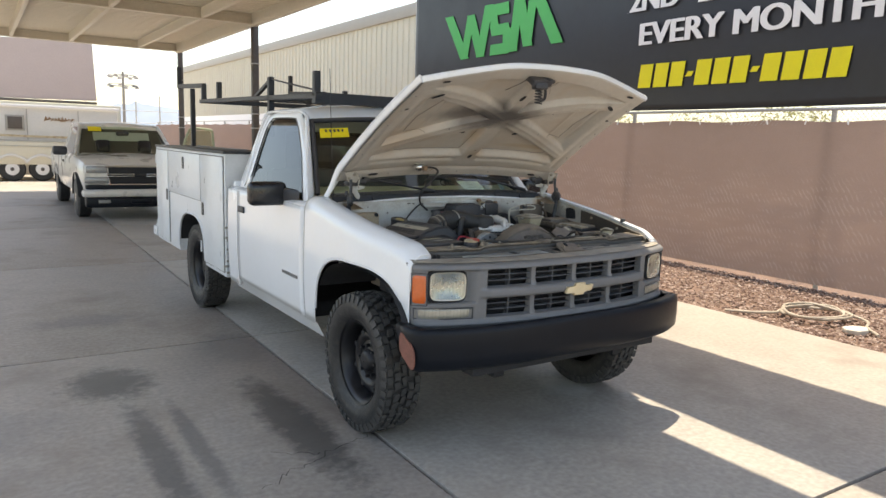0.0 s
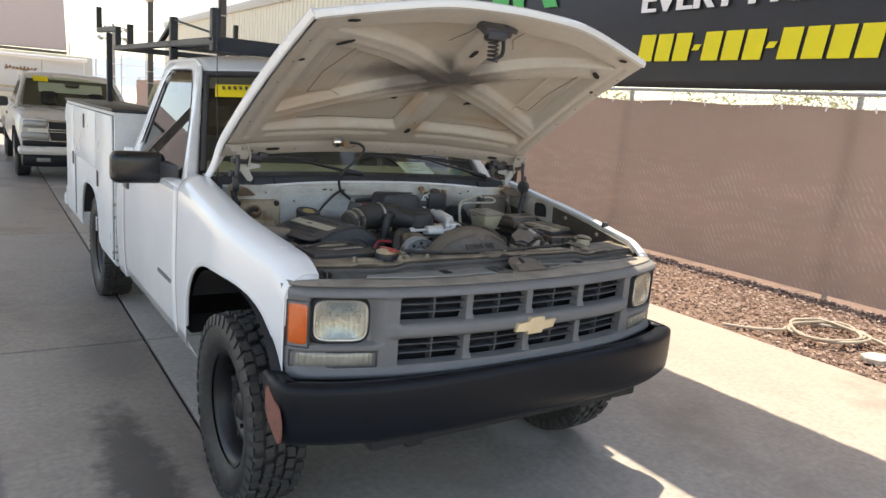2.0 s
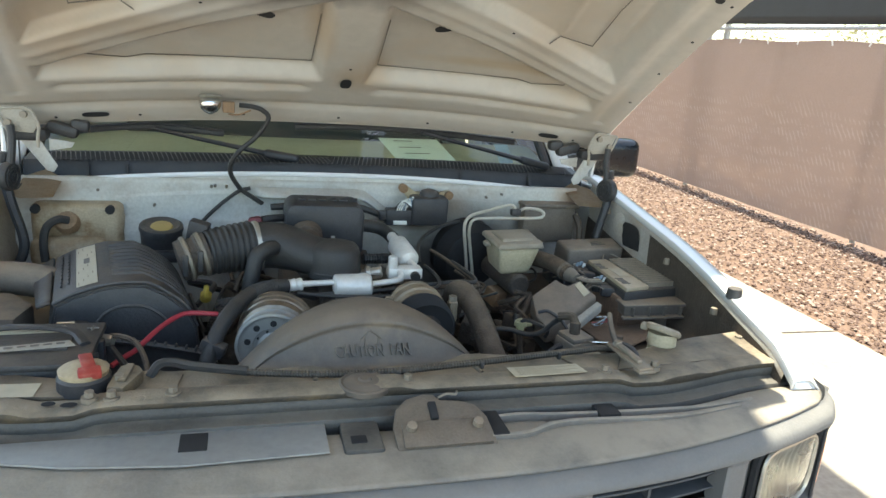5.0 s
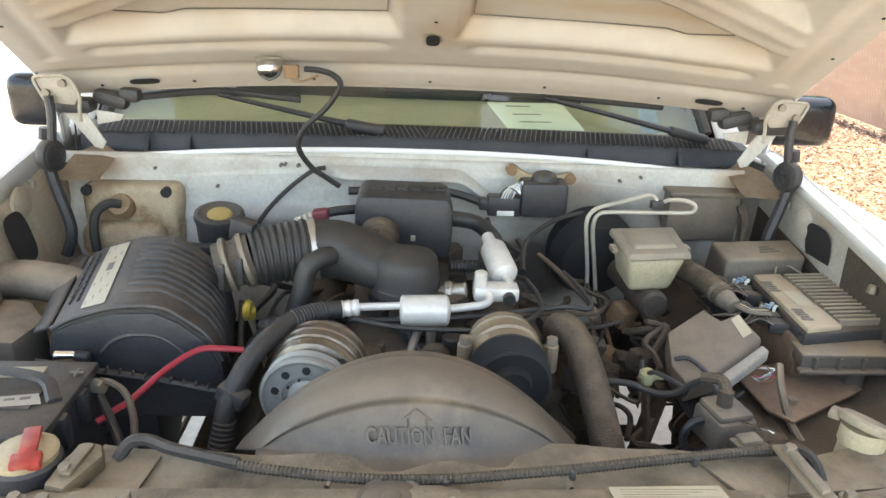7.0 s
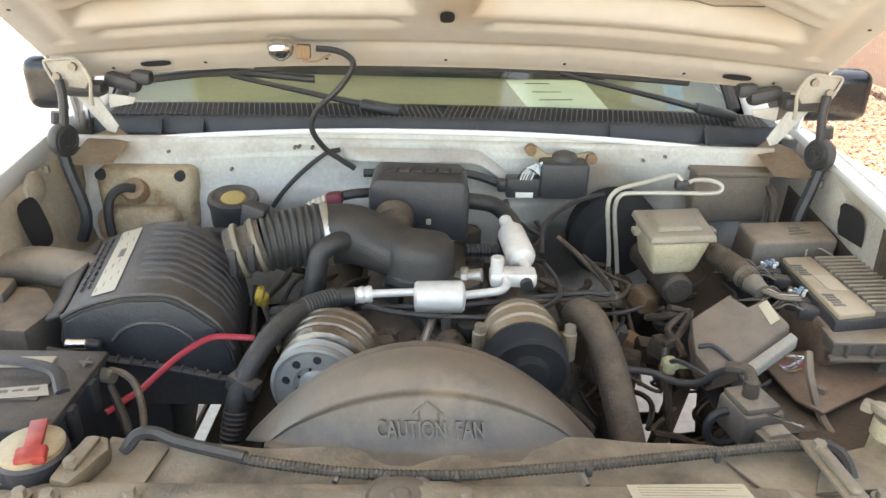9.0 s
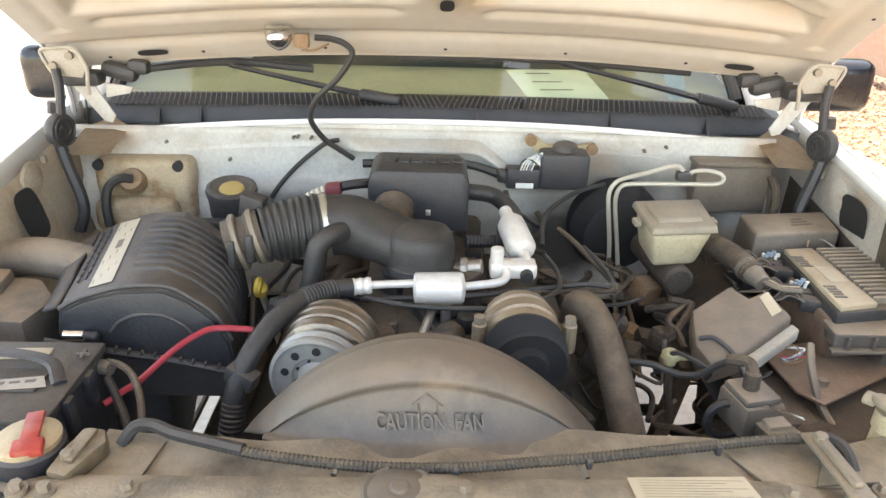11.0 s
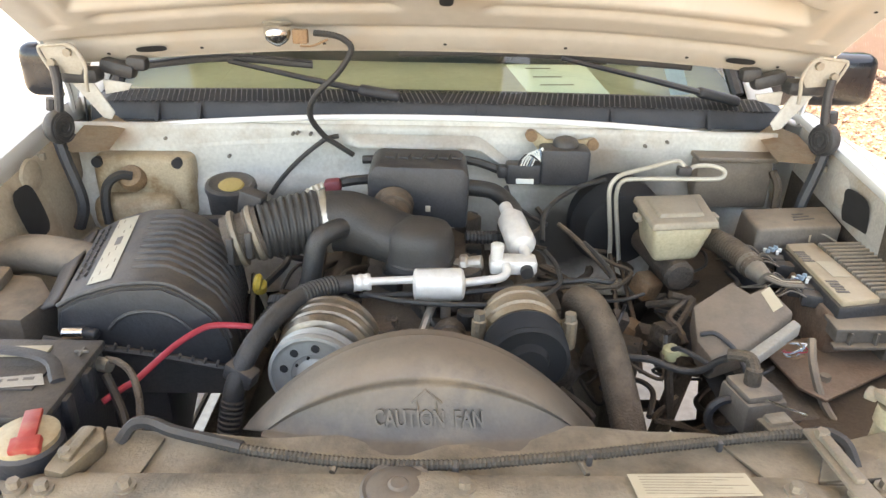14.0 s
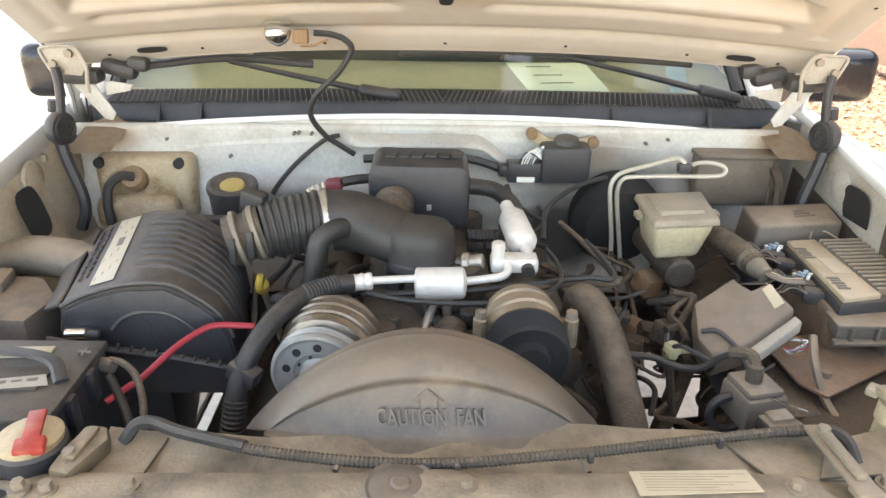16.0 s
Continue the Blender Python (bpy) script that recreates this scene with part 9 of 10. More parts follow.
wire("hose_sleeve", [(-0.292, -0.135, 0.985), (-0.300, -0.15, 0.93), (-0.306, -0.16, 0.86)], 0.017, M_RUBBER, ac, seg=14, rib=0.0022, pitch=0.008)
bm = B()
box(bm, (-0.280, -0.118, 1.02), (0.05, 0.03, 0.03), 0.006, rot=(0, 20, -20))
part("hose_clip", bm, M_BLACKD, ac)
# dipstick
bm = B()
cyl(bm, (-0.308, 0.139, 1.025), (-0.305, 0.130, 1.045), 0.013, seg=14, edge=0.003)
spin(bm, (-0.300, 0.12, 1.05), (-0.312, 0.12, 1.052), [(0, 0.014), (0.5, 0.018), (1, 0.014)], 14)
dk = part("dipstick", bm, M_YELLOW, truck, "yellow dipstick handle")
wire("tube", [(-0.308, 0.14, 1.03), (-0.30, 0.16, 0.97), (-0.28, 0.18, 0.85)], 0.007, M_STEEL, dk)
wire("breather", [(-0.27, 0.10, 1.02), (-0.265, 0.08, 1.035), (-0.235, 0.06, 1.045), (-0.20, 0.05, 1.04)], 0.014, M_RUBBER, truck, rib=0.002, pitch=0.007)
# upper bulkhead duct, pale
bm = B()


def ledge(u, v):
    """A pressed step that stands out of the bulkhead and fades to its ends."""
    x = -0.20 + 0.42 * u
    drop = 0.060 * smooth01(0.10, 0.21, x)
    out = 0.030 * smooth01(-0.20, -0.15, x) * (1 - 0.5 * smooth01(0.12, 0.22, x))
    k = math.sin(math.pi * min(v / 0.75, 1.0) / 2) if v < 0.75 else math.cos(math.pi * (v - 0.75) / 0.25 / 2)
    return (x, 0.566 - out * k, 1.205 - drop - 0.032 * v)


sheet(bm, ledge, 40, 14)
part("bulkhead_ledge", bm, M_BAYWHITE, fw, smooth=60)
wire("bulkhead_loom", [(-0.15, 0.53, 1.155), (0.0, 0.52, 1.165), (0.10, 0.515, 1.16), (0.19, 0.51, 1.13)], 0.010, M_RUBBER, fw)
for x, z in ((-0.31, 1.205), (-0.30, 1.207), (-0.27, 1.205), (-0.14, 1.185), (-0.46, 1.15), (0.10, 1.19), (0.50, 1.19), (0.55, 1.2), (-0.60, 1.19)):
    bm = B()
    cyl(bm, (x, 0.552, z), (x, 0.570, z), 0.004, seg=8)
    part("stud", bm, M_INKB, fw)
# wires over the left valve cover
rng = random.Random(3)
for k in range(14):
    x, y = -0.34 + 0.20 * rng.random(), -0.02 + 0.38 * rng.random()
    z = 0.95 + 0.06 * rng.random()
    wire("ignition_wire", [(x, y, z), (x + 0.06 * (rng.random() - 0.3), y + 0.07, z + 0.03), (x + 0.10 * (rng.random() - 0.3), y + 0.15, z + 0.01), (x + 0.08, y + 0.2, z - 0.04)], 0.004 + 0.005 * rng.random(), rng.choice((M_RUBBER, M_BLACK, M_HOSEBROWN)), eng)

# -- brake booster, master cylinder
bm = B()
spin(bm, (0.44, 0.57, 1.018), (0.45, 0.46, 1.010), [(0, 0.095), (0.1, 0.110), (0.45, 0.110), (0.5, 0.105), (0.85, 0.088), (1, 0.05)], 36)
bo = part("brake_booster", bm, M_DARK, truck, "black round brake booster")
bm = B()
cyl(bm, (0.49, 0.44, 1.01), (0.51, 0.24, 1.01), 0.032, seg=20, edge=0.006)
part("master_cylinder", bm, M_ENGINE, bo)


def trap(bm, corners_lo, corners_hi, bevel):
    v0 = [bm.verts.new(p) for p in corners_lo]
    v1 = [bm.verts.new(p) for p in corners_hi]
    fs = [bm.faces.new(v0), bm.faces.new(v1)]
    for i in range(4):
        fs.append(bm.faces.new((v0[i], v0[(i + 1) % 4], v1[(i + 1) % 4], v1[i])))
    bmesh.ops.bevel(bm, geom=list({e for f in fs for e in f.edges}), offset=bevel, segments=3, affect="EDGES", profile=0.5)


bm = B()
trap(bm, [(0.452, 0.25, 1.025), (0.545, 0.265, 1.025), (0.560, 0.38, 1.025), (0.455, 0.365, 1.025)],
     [(0.440, 0.235, 1.105), (0.568, 0.252, 1.105), (0.585, 0.405, 1.105), (0.442, 0.385, 1.105)], 0.014)
rv = part("brake_reservoir", bm, M_RESERVOIR, truck, "translucent yellowed brake fluid reservoir")
rv.location.z += 0.012
bm = B()
trap(bm, [(0.434, 0.228, 1.103), (0.574, 0.246, 1.103), (0.592, 0.412, 1.103), (0.436, 0.392, 1.103)],
     [(0.438, 0.232, 1.118), (0.570, 0.250, 1.118), (0.588, 0.408, 1.118), (0.440, 0.388, 1.118)], 0.005)
cp = part("reservoir_cap", bm, M_RESCAP, rv, "dusty grey-brown cap")
bm = B()
trap(bm, [(0.455, 0.262, 1.116), (0.552, 0.274, 1.116), (0.566, 0.382, 1.116), (0.456, 0.366, 1.116)],
     [(0.460, 0.267, 1.126), (0.548, 0.279, 1.126), (0.561, 0.377, 1.126), (0.461, 0.361, 1.126)], 0.004)
part("cap_top", bm, M_RESCAP, cp)
for p in ((0.428, 0.31, 1.10), (0.588, 0.32, 1.10)):
    bm = B()
    box(bm, p, (0.014, 0.03, 0.012), 0.003)
    part("cap_tab", bm, M_RESCAP, cp)
wire("brake_line", [(0.405, 0.395, 0.98), (0.402, 0.40, 1.03), (0.390, 0.40, 1.11), (0.388, 0.40, 1.14), (0.395, 0.403, 1.158), (0.415, 0.41, 1.170), (0.47, 0.42, 1.182), (0.53, 0.43, 1.195), (0.55, 0.425, 1.186)], 0.0048, M_BRAKE, bo, "bare steel brake line", seg=10, steps=10)
wire("brake_line", [(0.430, 0.40, 0.96), (0.424, 0.41, 1.01), (0.411, 0.42, 1.10), (0.410, 0.42, 1.132), (0.418, 0.42, 1.150), (0.44, 0.42, 1.156), (0.53, 0.42, 1.158), (0.617, 0.42, 1.159), (0.638, 0.423, 1.166), (0.636, 0.43, 1.177), (0.61, 0.435, 1.184), (0.575, 0.43, 1.184), (0.555, 0.42, 1.174)], 0.0048, M_BRAKE, bo, "bare steel brake line", seg=10, steps=10)
wire("brake_line", [(0.405, 0.395, 0.99), (0.41, 0.36, 0.95), (0.40, 0.25, 0.90), (0.39, 0.12, 0.88)], 0.005, M_HOSEBROWN, bo)
wire("brake_line", [(0.430, 0.40, 0.97), (0.435, 0.36, 0.94), (0.43, 0.22, 0.90), (0.41, 0.10, 0.88)], 0.005, M_HOSEBROWN, bo)
bm = B()
box(bm, (0.55, 0.425, 1.175), (0.03, 0.02, 0.02), 0.004)
part("line_clip", bm, M_BLACKD, bo)

# -- cruise control module on the bulkhead
bm = B()
prism(bm, [(0.220, 1.226), (0.240, 1.228), (0.268, 1.204), (0.345, 1.204), (0.370, 1.213), (0.385, 1.200), (0.370, 1.186), (0.350, 1.176), (0.252, 1.180), (0.230, 1.206)], "y", 0.535, 0.548, 0.002)
cr = part("module_bracket", bm, M_TAN, truck, "dusty tan stamped bracket")
for p in ((0.231, 0.535, 1.217), (0.372, 0.535, 1.199)):
    bm = B()
    cyl(bm, (p[0], p[1] - 0.01, p[2]), (p[0], p[1] + 0.01, p[2]), 0.013, seg=14)
    part("bolt", bm, M_RUST, cr)
bm = B()
box(bm, (0.305, 0.512, 1.158), (0.110, 0.07, 0.084), 0.010)
cb = part("cruise_module", bm, M_BLACK, cr, "black servo module")
bm = B()
spin(bm, (0.308, 0.520, 1.196), (0.308, 0.520, 1.219), [(0, 0.030), (0.5, 0.029), (0.8, 0.024), (1, 0.012)], 22)
part("dome", bm, M_BLACKD, cb)
bm = B()
box(bm, (0.215, 0.508, 1.138), (0.080, 0.04, 0.048), 0.006)
box(bm, (0.166, 0.503, 1.142), (0.022, 0.03, 0.028), 0.006)
cj = part("connector", bm, M_BLACK, cr)
bm = B()
box(bm, (0.217, 0.4865, 1.124), (0.040, 0.003, 0.012), 0.0005)
part("label", bm, M_LABELW, cj)
for k in range(6):
    wire("thin_wire", [(0.20 + 0.006 * k, 0.488, 1.160), (0.206 + 0.007 * k, 0.484 + 0.003 * k, 1.178), (0.222 + 0.006 * k, 0.49, 1.186 + 0.003 * k), (0.250, 0.49, 1.170)], 0.0017, rng.choice((M_BLACK, M_LABELW, M_BLUEW)), cr, seg=5)
wire("module_cable", [(0.175, 0.49, 1.11), (0.19, 0.46, 1.08), (0.235, 0.42, 1.06), (0.26, 0.40, 1.055)], 0.006, M_BLACK, cr)
wire("module_cable", [(0.235, 0.30, 1.06), (0.245, 0.36, 1.09), (0.28, 0.42, 1.105), (0.34, 0.47, 1.12), (0.40, 0.49, 1.13)], 0.006, M_RUBBER, cr)
# -- box on the right of the bulkhead
bm = B()
box(bm, (0.700, 0.535, 1.115), (0.175, 0.05, 0.115), 0.008)
box(bm, (0.700, 0.53, 1.176), (0.184, 0.06, 0.012), 0.004)
mb = part("relay_box", bm, M_COVER, truck, "dusty black relay box on the bulkhead")
wire("relay_lead", [(0.785, 0.51, 1.15), (0.795, 0.49, 1.12), (0.79, 0.47, 1.07)], 0.010, M_HOSEBROWN, mb)
# -- fuse box
bm = B()
trap(bm, [(0.664, 0.285, 1.0), (0.852, 0.310, 1.0), (0.868, 0.432, 1.0), (0.674, 0.410, 1.0)],
     [(0.672, 0.292, 1.098), (0.860, 0.318, 1.098), (0.882, 0.430, 1.098), (0.682, 0.406, 1.098)], 0.008)
fb = part("fuse_box", bm, M_FUSE, truck, "dusty grey-brown fuse box")
for k in range(3):
    bm = B()
    box(bm, (0.79, 0.345 + 0.014 * k, 1.0992), (0.05 - 0.012 * k, 0.005, 0.0012), 0, rot=(0, 0, 12))
    part("text_bar", bm, M_INKB, fb, smooth=0)
bm = B()
box(bm, (0.77, 0.355, 0.99), (0.22, 0.16, 0.04), 0.006)
part("tray", bm, M_BLACK, fb)
# -- control unit with cooling ribs on a tray
bm = B()
prism(bm, [(0.688, 0.0), (0.890, 0.035), (0.890, 0.265), (0.700, 0.252)], "z", 1.045, 1.084, 0.006)
ec = part("engine_control_unit", bm, M_BLACKD, truck, "dusty aluminium control unit with ribs and label")
bm = B()
prism(bm, [(0.694, 0.004), (0.768, 0.020), (0.766, 0.255), (0.705, 0.247)], "z", 1.083, 1.094, 0.003)
pl = part("label_plate", bm, M_ECULABEL, ec, "tan printed label plate")
for k, (y, h) in enumerate(((0.185, 0.05), (0.06, 0.06))):
    bm = B()
    for j in range(5):
        box(bm, (0.712, y - 0.02 + 0.010 * j, 1.0948), (0.022 - 0.004 * (j % 2), 0.006, 0.001), 0)
    part("text_bar", bm, M_INKB, pl, smooth=0)
bm = B()
box(bm, (0.741, 0.130, 1.0950), (0.034, 0.065, 0.001), 0)
part("sticker", bm, M_LABEL, pl, smooth=0)
for k in range(14):
    bm = B()
    y = 0.038 + 0.0158 * k
    box(bm, (0.829, y + 0.006, 1.089), (0.118, 0.0065, 0.016), 0.0015, rot=(0, 0, 5), seg=1)
    part("cooling_rib", bm, M_FIN, ec)
bm = B()
prism(bm, [(0.672, -0.034), (0.895, -0.034), (0.895, 0.03), (0.676, 0.02)], "z", 1.054, 1.062, 0.003)
prism(bm, [(0.678, -0.026), (0.890, -0.026), (0.890, 0.03), (0.682, 0.02)], "z", 1.030, 1.054, 0.004)
prism(bm, [(0.670, -0.040), (0.895, -0.040), (0.895, -0.02), (0.674, -0.02)], "z", 1.024, 1.031, 0.003)
for k in range(5):
    box(bm, (0.70 + 0.045 * k, -0.030, 1.043), (0.005, 0.012, 0.024), 0.001, seg=1)
prism(bm, [(0.775, -0.02), (0.815, -0.015), (0.815, 0.02), (0.775, 0.02)], "z", 0.93, 1.046, 0.006)
part("tray", bm, M_FUSE, ec)
bm = B()
prism(bm, [(0.70, 0.03), (0.86, 0.05), (0.86, 0.24), (0.71, 0.22)], "z", 0.95, 1.046, 0.01)
part("battery_box", bm, M_DIRTBROWN, truck, "brown dusty tray box below the control unit")
for (px, py) in ((0.676, 0.232), (0.690, 0.195), (0.676, 0.108), (0.684, 0.072)):
    bm = B()
    box(bm, (px, py, 1.062), (0.045, 0.028, 0.026), 0.005, rot=(0, 0, -20))
    cn2 = part("connector", bm, M_BLACKD, ec)
    if py in (0.232, 0.108):
        for k in range(7):
            bm = B()
            box(bm, (px - 0.012 + 0.010 * (k % 4), py + 0.012 - 0.012 * (k // 4), 1.080 + 0.003 * (k % 3)), (0.006, 0.008, 0.008), 0.0015, rot=(0, 0, 25 * k))
            part("terminal_lock", bm, M_BLUEW if k % 3 else M_LABELW, cn2)
    for k in range(4):
        wire("thin_wire", [(px - 0.02, py + 0.004 * k - 0.008, 1.07), (px - 0.045, py + 0.006 * k, 1.078 + 0.003 * k), (px - 0.07, py - 0.004 + 0.004 * k, 1.07), (px - 0.10, py + 0.03, 1.05)], 0.0016, (M_FUSE, M_HOSEBROWN, M_RUBBER, M_FUSE, M_STEEL)[k], cn2, seg=5)
wire("ecu_wire", [(0.76, 0.262, 1.09), (0.775, 0.285, 1.098), (0.80, 0.285, 1.098), (0.82, 0.265, 1.09)], 0.0022, M_FIN, ec, seg=5)
for ob in [ec] + list(ec.children_recursive):
    ob.data.transform(Matrix.Translation((0.020, 0.026, -0.019)))
# harness from the reservoir to the control unit
hr = wire("harness", [(0.565, 0.36, 1.062), (0.595, 0.285, 1.070), (0.610, 0.22, 1.072), (0.618, 0.165, 1.068)], 0.0225, M_HOSEBROWN, truck, "taped wiring harness", seg=14, rib=0.0012, pitch=0.008)
wire("tape", [(0.614, 0.19, 1.070), (0.619, 0.16, 1.068), (0.626, 0.135, 1.064)], 0.0245, M_FUSE, hr, seg=12, r_end=0.015)
for k in range(5):
    wire("harness_wire", [(0.618, 0.155, 1.066), (0.630 + 0.003 * k, 0.125 + 0.004 * k, 1.068), (0.648, 0.105 + 0.004 * k, 1.068), (0.678, 0.095 + 0.005 * k, 1.070)], 0.0045, (M_FUSE, M_HOSEBROWN, M_LABEL, M_HOSEBROWN, M_BLACK)[k], hr, seg=6)
# -- tilted relay cover
TILT_UP = Matrix(((1, 0, 0, 0), (0, 1, 0, 0), (0.10, 0.42, 1, 0), (0, 0, 0, 1)))
RC = Matrix.Translation((0.53, 0.0, 1.020)) @ TILT_UP
bm = B()
prism(bm, [(-0.062, -0.053), (-0.077, -0.018), (-0.066, 0.050), (0.018, 0.097), (0.034, 0.050), (0.071, 0.085), (0.100, 0.022), (-0.004, -0.038)], "z", -0.025, 0.020, 0.007)
bm.transform(RC)
rc2 = part("relay_cover", bm, M_COVER, truck, "tilted dusty plastic cover with paper label")
bm = B()
prism(bm, [(0.056, 0.064), (0.074, 0.074), (0.084, 0.034), (0.064, 0.024)], "z", 0.0205, 0.0215)
bm.transform(RC)
part("label", bm, M_LABEL, rc2)
bm = B()
prism(bm, [(0.100, 0.020), (0.108, 0.007), (0.004, -0.053), (-0.004, -0.039)], "z", -0.013, 0.008, 0.002)
bm.transform(RC)
part("pale_base", bm, M_GREYBASE, rc2, "pale grey plastic base")
wire("cover_cord", [RC @ Vector((-0.070, -0.01, 0.024)), RC @ Vector((-0.045, -0.015, 0.027)), RC @ Vector((-0.02, -0.045, 0.022)), RC @ Vector((-0.01, -0.075, 0.01))], 0.004, M_BLACK, rc2)
for k in range(6):
    wire("thin_wire", [RC @ Vector((0.082 + 0.004 * k, -0.008, -0.010)), RC @ Vector((0.098 + 0.006 * (k % 3), -0.012 - 0.003 * k, -0.004 - 0.005 * (k % 2))), RC @ Vector((0.104 - 0.006 * k, -0.030 + 0.004 * (k % 3), -0.012)), RC @ Vector((0.080, -0.026 + 0.003 * k, -0.020)), RC @ Vector((0.074, -0.012, -0.022))], 0.0013, (M_RUST, M_BLUEW, M_LABELW, M_RUST, M_BLUEW, M_RED)[k], rc2, seg=5)
# -- radiator hose
wire("radiator_hose", [(0.262, 0.050, 1.030), (0.256, 0.022, 1.074), (0.267, -0.012, 1.087), (0.281, -0.047, 1.069), (0.291, -0.087, 1.041), (0.298, -0.130, 1.009), (0.305, -0.180, 0.970), (0.312, -0.230, 0.92), (0.32, -0.28, 0.86)], 0.0260, M_HOSEBROWN, truck, "thick dusty radiator hose", seg=20, steps=10)
# -- solenoid with plug
bm = B()
box(bm, (0.488, -0.165, 1.005), (0.068, 0.072, 0.055), 0.008, rot=(0, 0, 12))
box(bm, (0.486, -0.165, 1.036), (0.058, 0.062, 0.014), 0.006, rot=(0, 0, 12))
so = part("vacuum_solenoid", bm, M_FUSE, truck, "dusty black solenoid block")
bm = B()
cyl(bm, (0.482, -0.165, 1.040), (0.482, -0.162, 1.070), 0.012, seg=12, edge=0.003)
tube(bm, [(0.482, -0.165, 1.062), (0.480, -0.150, 1.076), (0.468, -0.138, 1.074), (0.455, -0.130, 1.070)], 0.0095, 10, 5)
part("plug", bm, M_HOSEBROWN, so)
wire("hose", [(0.478, -0.146, 1.078), (0.468, -0.130, 1.068), (0.455, -0.108, 1.045), (0.436, -0.094, 1.018), (0.412, -0.082, 1.008), (0.388, -0.070, 1.009), (0.367, -0.060, 1.013), (0.324, -0.050, 1.012), (0.285, -0.045, 1.01)], 0.0058, M_RUBBER, so, seg=10)
bm = B()
prism(bm, [(0.478, -0.20), (0.525, -0.19), (0.545, -0.235), (0.49, -0.24)], "z", 0.985, 1.01, 0.004)
part("bracket", bm, M_TIEBAR, so)
bm = B()
box(bm, (0.508, -0.205, 1.005), (0.036, 0.030, 0.022), 0.004, rot=(0, 0, 10))
part("valve_block", bm, M_RESCAP, so, "small beige plastic block")
bm = B()
spin(bm, (0.405, -0.040, 1.002), (0.405, -0.040, 1.028), [(0, 0.010), (0.4, 0.010), (0.45, 0.0155), (0.8, 0.0145), (1, 0.008)], 14)
box(bm, (0.422, -0.044, 1.016), (0.02, 0.008, 0.008), 0.002)
part("service_valve", bm, M_VALVE, truck, "small yellow-green valve cap")
wire("valve_pipe", [(0.405, -0.040, 1.005), (0.407, -0.045, 0.965), (0.415, -0.06, 0.90)], 0.0075, M_HOSEBROWN, truck)
wire("ring_hose", [(0.455 + 0.028 * math.cos(k * 0.5), -0.165, 0.985 + 0.03 * math.sin(k * 0.5)) for k in range(13)], 0.007, M_BLACK, truck)
wire("hood_release_cable", [(0.488, -0.19, 1.035), (0.499, -0.225, 1.048), (0.512, -0.262, 1.062)], 0.0018, M_CHROME, truck, "thin bright cable")
# -- washer bottle
bm = B()
spin(bm, (0.612, -0.300, 0.96), (0.617, -0.290, 1.094), [(0, 0.045), (0.3, 0.044), (0.45, 0.030), (0.8, 0.027), (0.82, 0.030), (1, 0.029)], 24)
wb = part("washer_bottle", bm, M_RESERVOIR, truck, "yellowed translucent washer bottle")
bm = B()
spin(bm, (0.616, -0.290, 1.092), (0.621, -0.287, 1.105), [(0, 0.034), (0.3, 0.037), (0.7, 0.037), (1, 0.031)], 28)
box(bm, (0.590, -0.264, 1.099), (0.022, 0.016, 0.012), 0.003, rot=(0, 0, 45))
part("washer_cap", bm, M_RESCAP, wb, "dusty tan snap cap")
# -- inner wing bracket, rusty
bm = B()
prism(bm, [(0.600, 0.055), (0.700, 0.082), (0.835, 0.040), (0.822, -0.006), (0.640, -0.108), (0.612, -0.072)], "z", 0.966, 0.972, 0.002)
tb = part("tray_bracket", bm, M_DIRTBROWN, truck, "dusty brown steel tray bracket")
bm = B()
cyl(bm, (0.664, -0.052, 0.970), (0.664, -0.052, 0.982), 0.010, 0.009, 6)
part("bolt", bm, M_BOLT, tb)
wire("ground_strap", [(0.655, -0.005, 1.02), (0.640, -0.05, 1.00), (0.642, -0.10, 0.96), (0.66, -0.15, 0.93)], 0.007, M_FUSE, tb)
bm = B()
box(bm, (0.585, 0.0, 0.935), (0.10, 0.26, 0.03), 0.01)
part("tray_support", bm, M_ENGINE, truck)
# -- dark bars added by the frame to break up the bright ground below
for k, (x, y, z, sx, sy, sz, rx, ry) in enumerate(((0.476, 0.10, 0.80, 0.032, 0.03, 0.22, 0, 10), (0.432, 0.105, 0.797, 0.075, 0.03, 0.012, 0, 6), (0.572, 0.12, 0.80, 0.036, 0.06, 0.24, 0, -8), (0.530, 0.11, 0.742, 0.090, 0.03, 0.016, 0, 12), (0.385, 0.14, 0.80, 0.020, 0.06, 0.20, 0, 4))):
    bm = B()
    box(bm, (x, y, z), (sx, sy, sz), 0.005, rot=(rx, ry, 8 * k))
    part("frame_bracket", bm, (M_ENGINE, M_DARK)[k % 2], truck)
# -- wires, pipes and hoses in the shadow between engine and wing
rng = random.Random(8)
for k in range(46):
    x = 0.26 + 0.30 * rng.random()
    if k > 30:
        x = 0.46 + 0.12 * rng.random()
    y = -0.12 + 0.55 * rng.random()
    z = 0.86 + 0.15 * rng.random()
    pts = [(x, y, z)]
    for j in range(4):
        pts.append((pts[-1][0] + 0.10 * (rng.random() - 0.5), pts[-1][1] + 0.09 * (rng.random() - 0.35), min(max(pts[-1][2] + 0.06 * (rng.random() - 0.5), 0.82), 1.04)))
    wire("small_line", pts, 0.003 + 0.005 * rng.random() ** 2, rng.choice((M_RUBBER, M_BLACK, M_HOSEBROWN, M_RUBBER, M_ENGINE, M_HOSEBROWN)), eng, steps=5, seg=6)
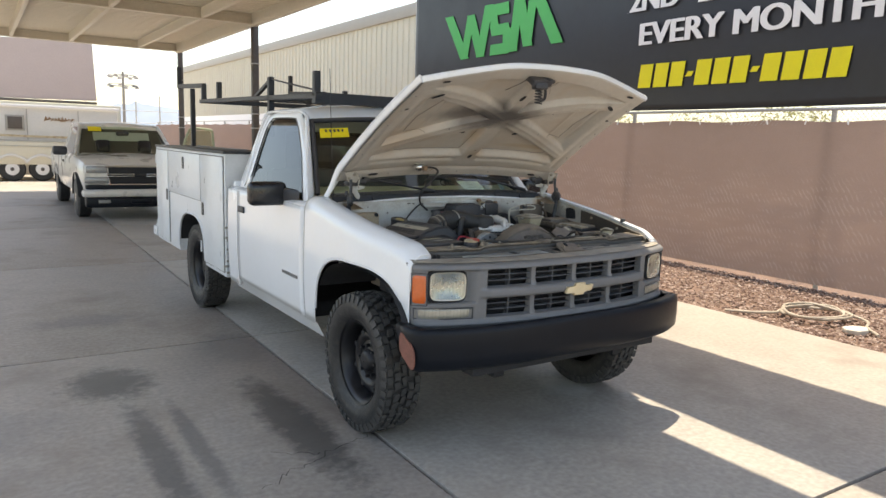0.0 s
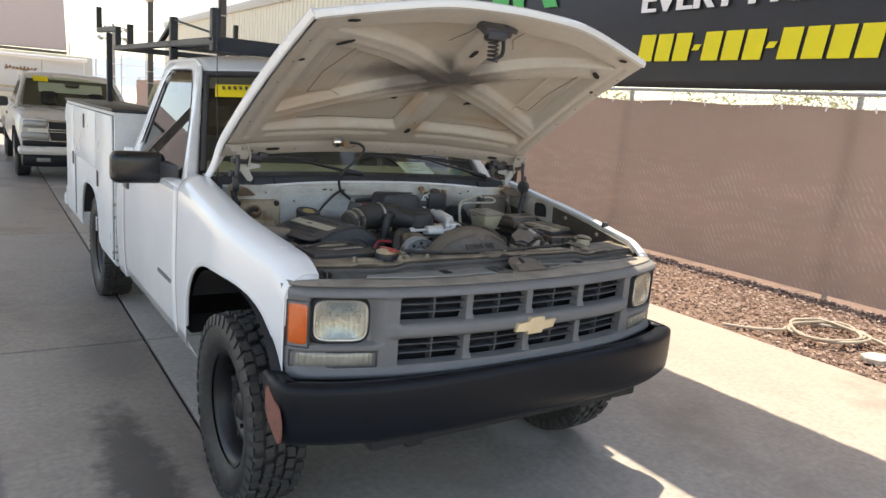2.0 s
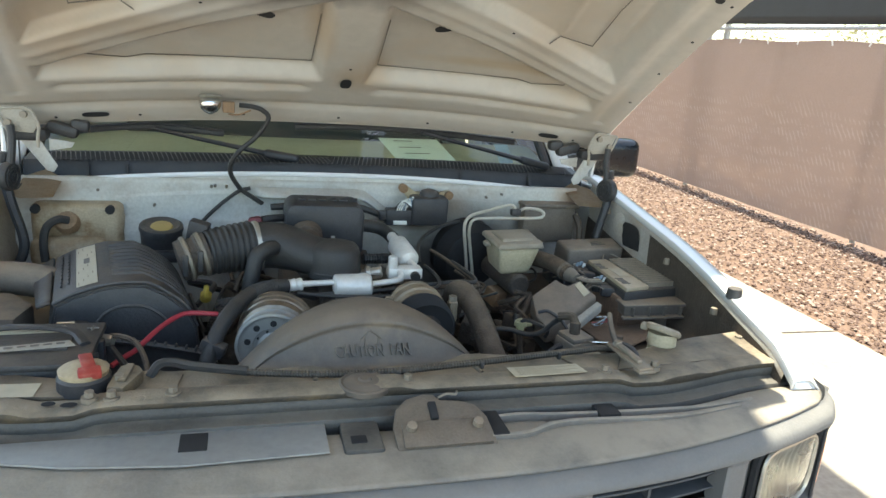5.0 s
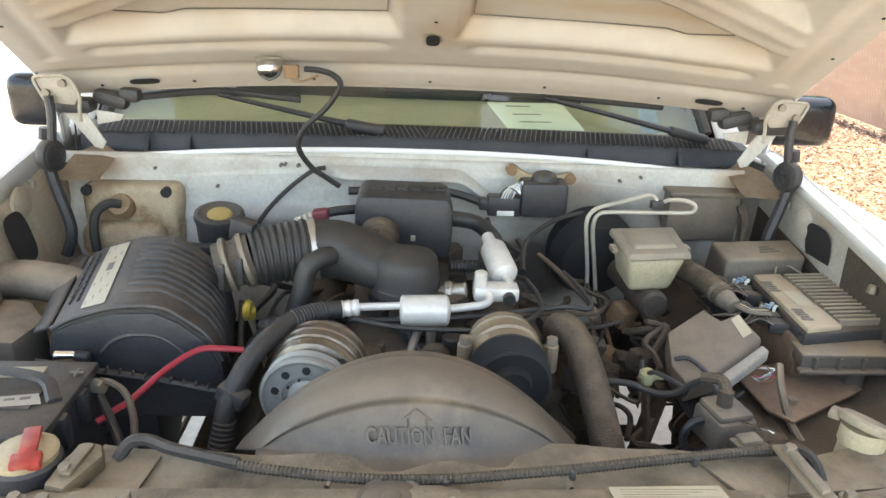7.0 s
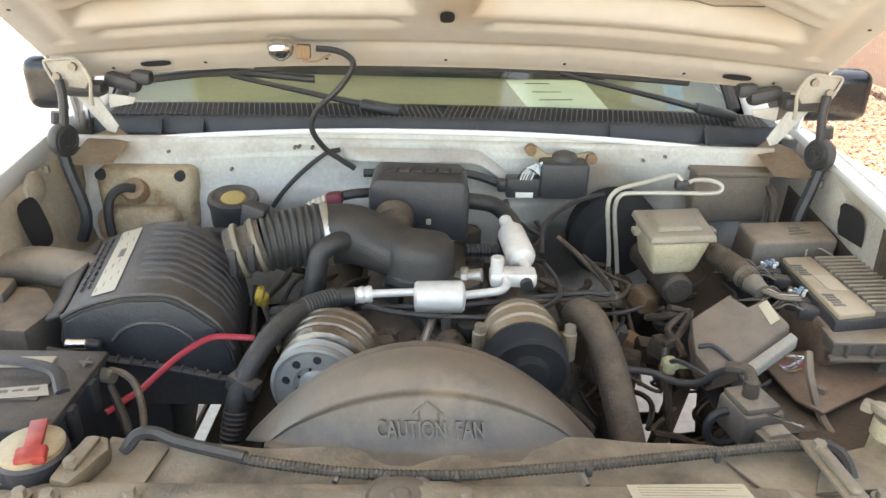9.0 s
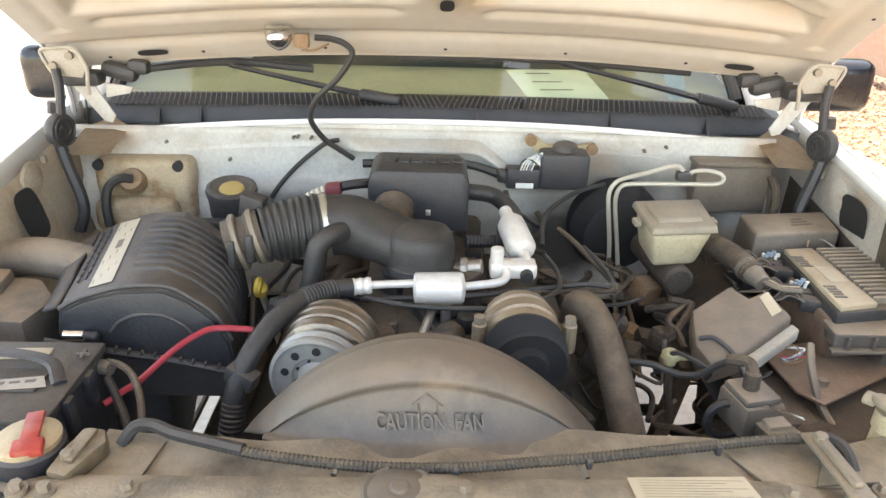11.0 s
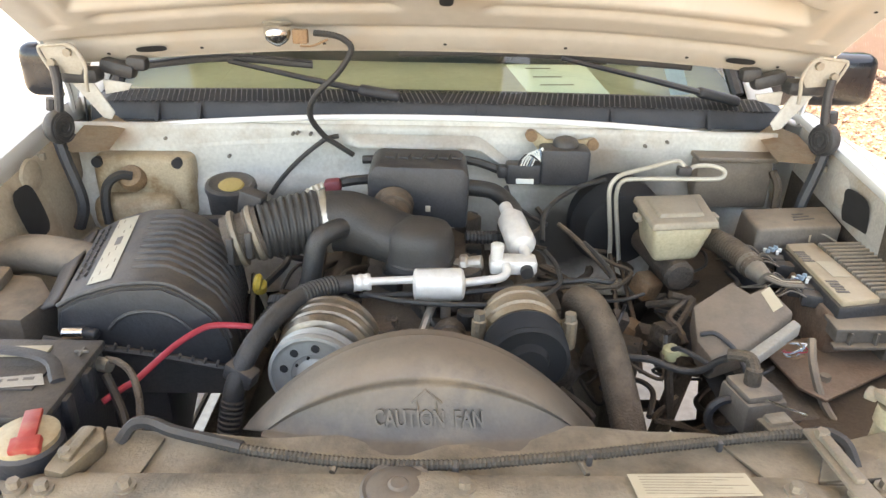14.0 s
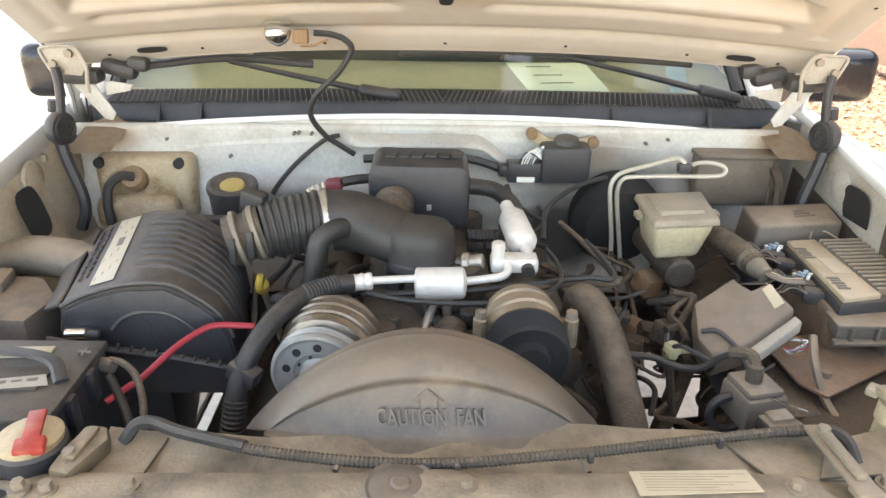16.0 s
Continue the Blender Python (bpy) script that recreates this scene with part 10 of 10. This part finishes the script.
for k in range(12):
    x, y, z = 0.30 + 0.24 * rng.random(), 0.0 + 0.35 * rng.random(), 0.88 + 0.10 * rng.random()
    bm = B()
    box(bm, (x, y, z), (0.03 + 0.04 * rng.random(), 0.03 + 0.03 * rng.random(), 0.03 + 0.03 * rng.random()), 0.006, rot=(20 * rng.random(), 20 * rng.random(), 90 * rng.random()))
    part("small_bracket", bm, rng.choice((M_ENGINE, M_BLACKD, M_RUST, M_ENGINE)), eng)


# ---- concrete slabs, one by one ----
SLAB_W, SLAB_L = 4.41, 3.83
pave = structure("pavement", (lambda b: (prism(b, [(-22.9, -13.3), (-14.2, -13.3), (-14.2, 24.0), (-22.9, 24.0)], "z", -0.09, 0.0), b.transform(SKEW), b)[2])(B()), M_CONC, "trowelled grey concrete yard in large slabs", "pavement")
for i in range(3):
    for j in range(10):
        x0, y0 = EDGE_X - SLAB_W * (i + 1), -13.19 + SLAB_L * j
        bm = B()
        g = 0.011
        prism(bm, [(x0 + g, y0 + g), (x0 + SLAB_W - g, y0 + g), (x0 + SLAB_W - g, y0 + SLAB_L - g), (x0 + g, y0 + SLAB_L - g)], "z", -0.06, 0.0, 0.004)
        bm.transform(SKEW)
        part("slab", bm, M_CONC, pave)
# hairline cracks in the nearest slab
rng = random.Random(5)
for x0, y0, x1, y1, n in ((-0.88, -0.02, -1.60, -0.36, 22), (-1.22, -0.13, -1.42, -0.02, 8)):
    pts = []
    for k in range(n + 1):
        t = k / n
        pts.append(Vector((x0 + (x1 - x0) * t + rng.gauss(0, 0.012), y0 + (y1 - y0) * t + rng.gauss(0, 0.016), 0)))
    bm = B()
    rows = []
    for k, p in enumerate(pts):
        d = (pts[min(k + 1, n)] - pts[max(k - 1, 0)]).normalized()
        q = Vector((-d.y, d.x, 0)) * (0.0012 + 0.0016 * rng.random())
        rows.append([bm.verts.new(p + q + Vector((0, 0, 0.0008))), bm.verts.new(p - q + Vector((0, 0, 0.0008)))])
    for r0, r1 in zip(rows, rows[1:]):
        bm.faces.new((r0[0], r0[1], r1[1], r1[0]))
    part("crack", bm, M_JOINT, pave, smooth=0)
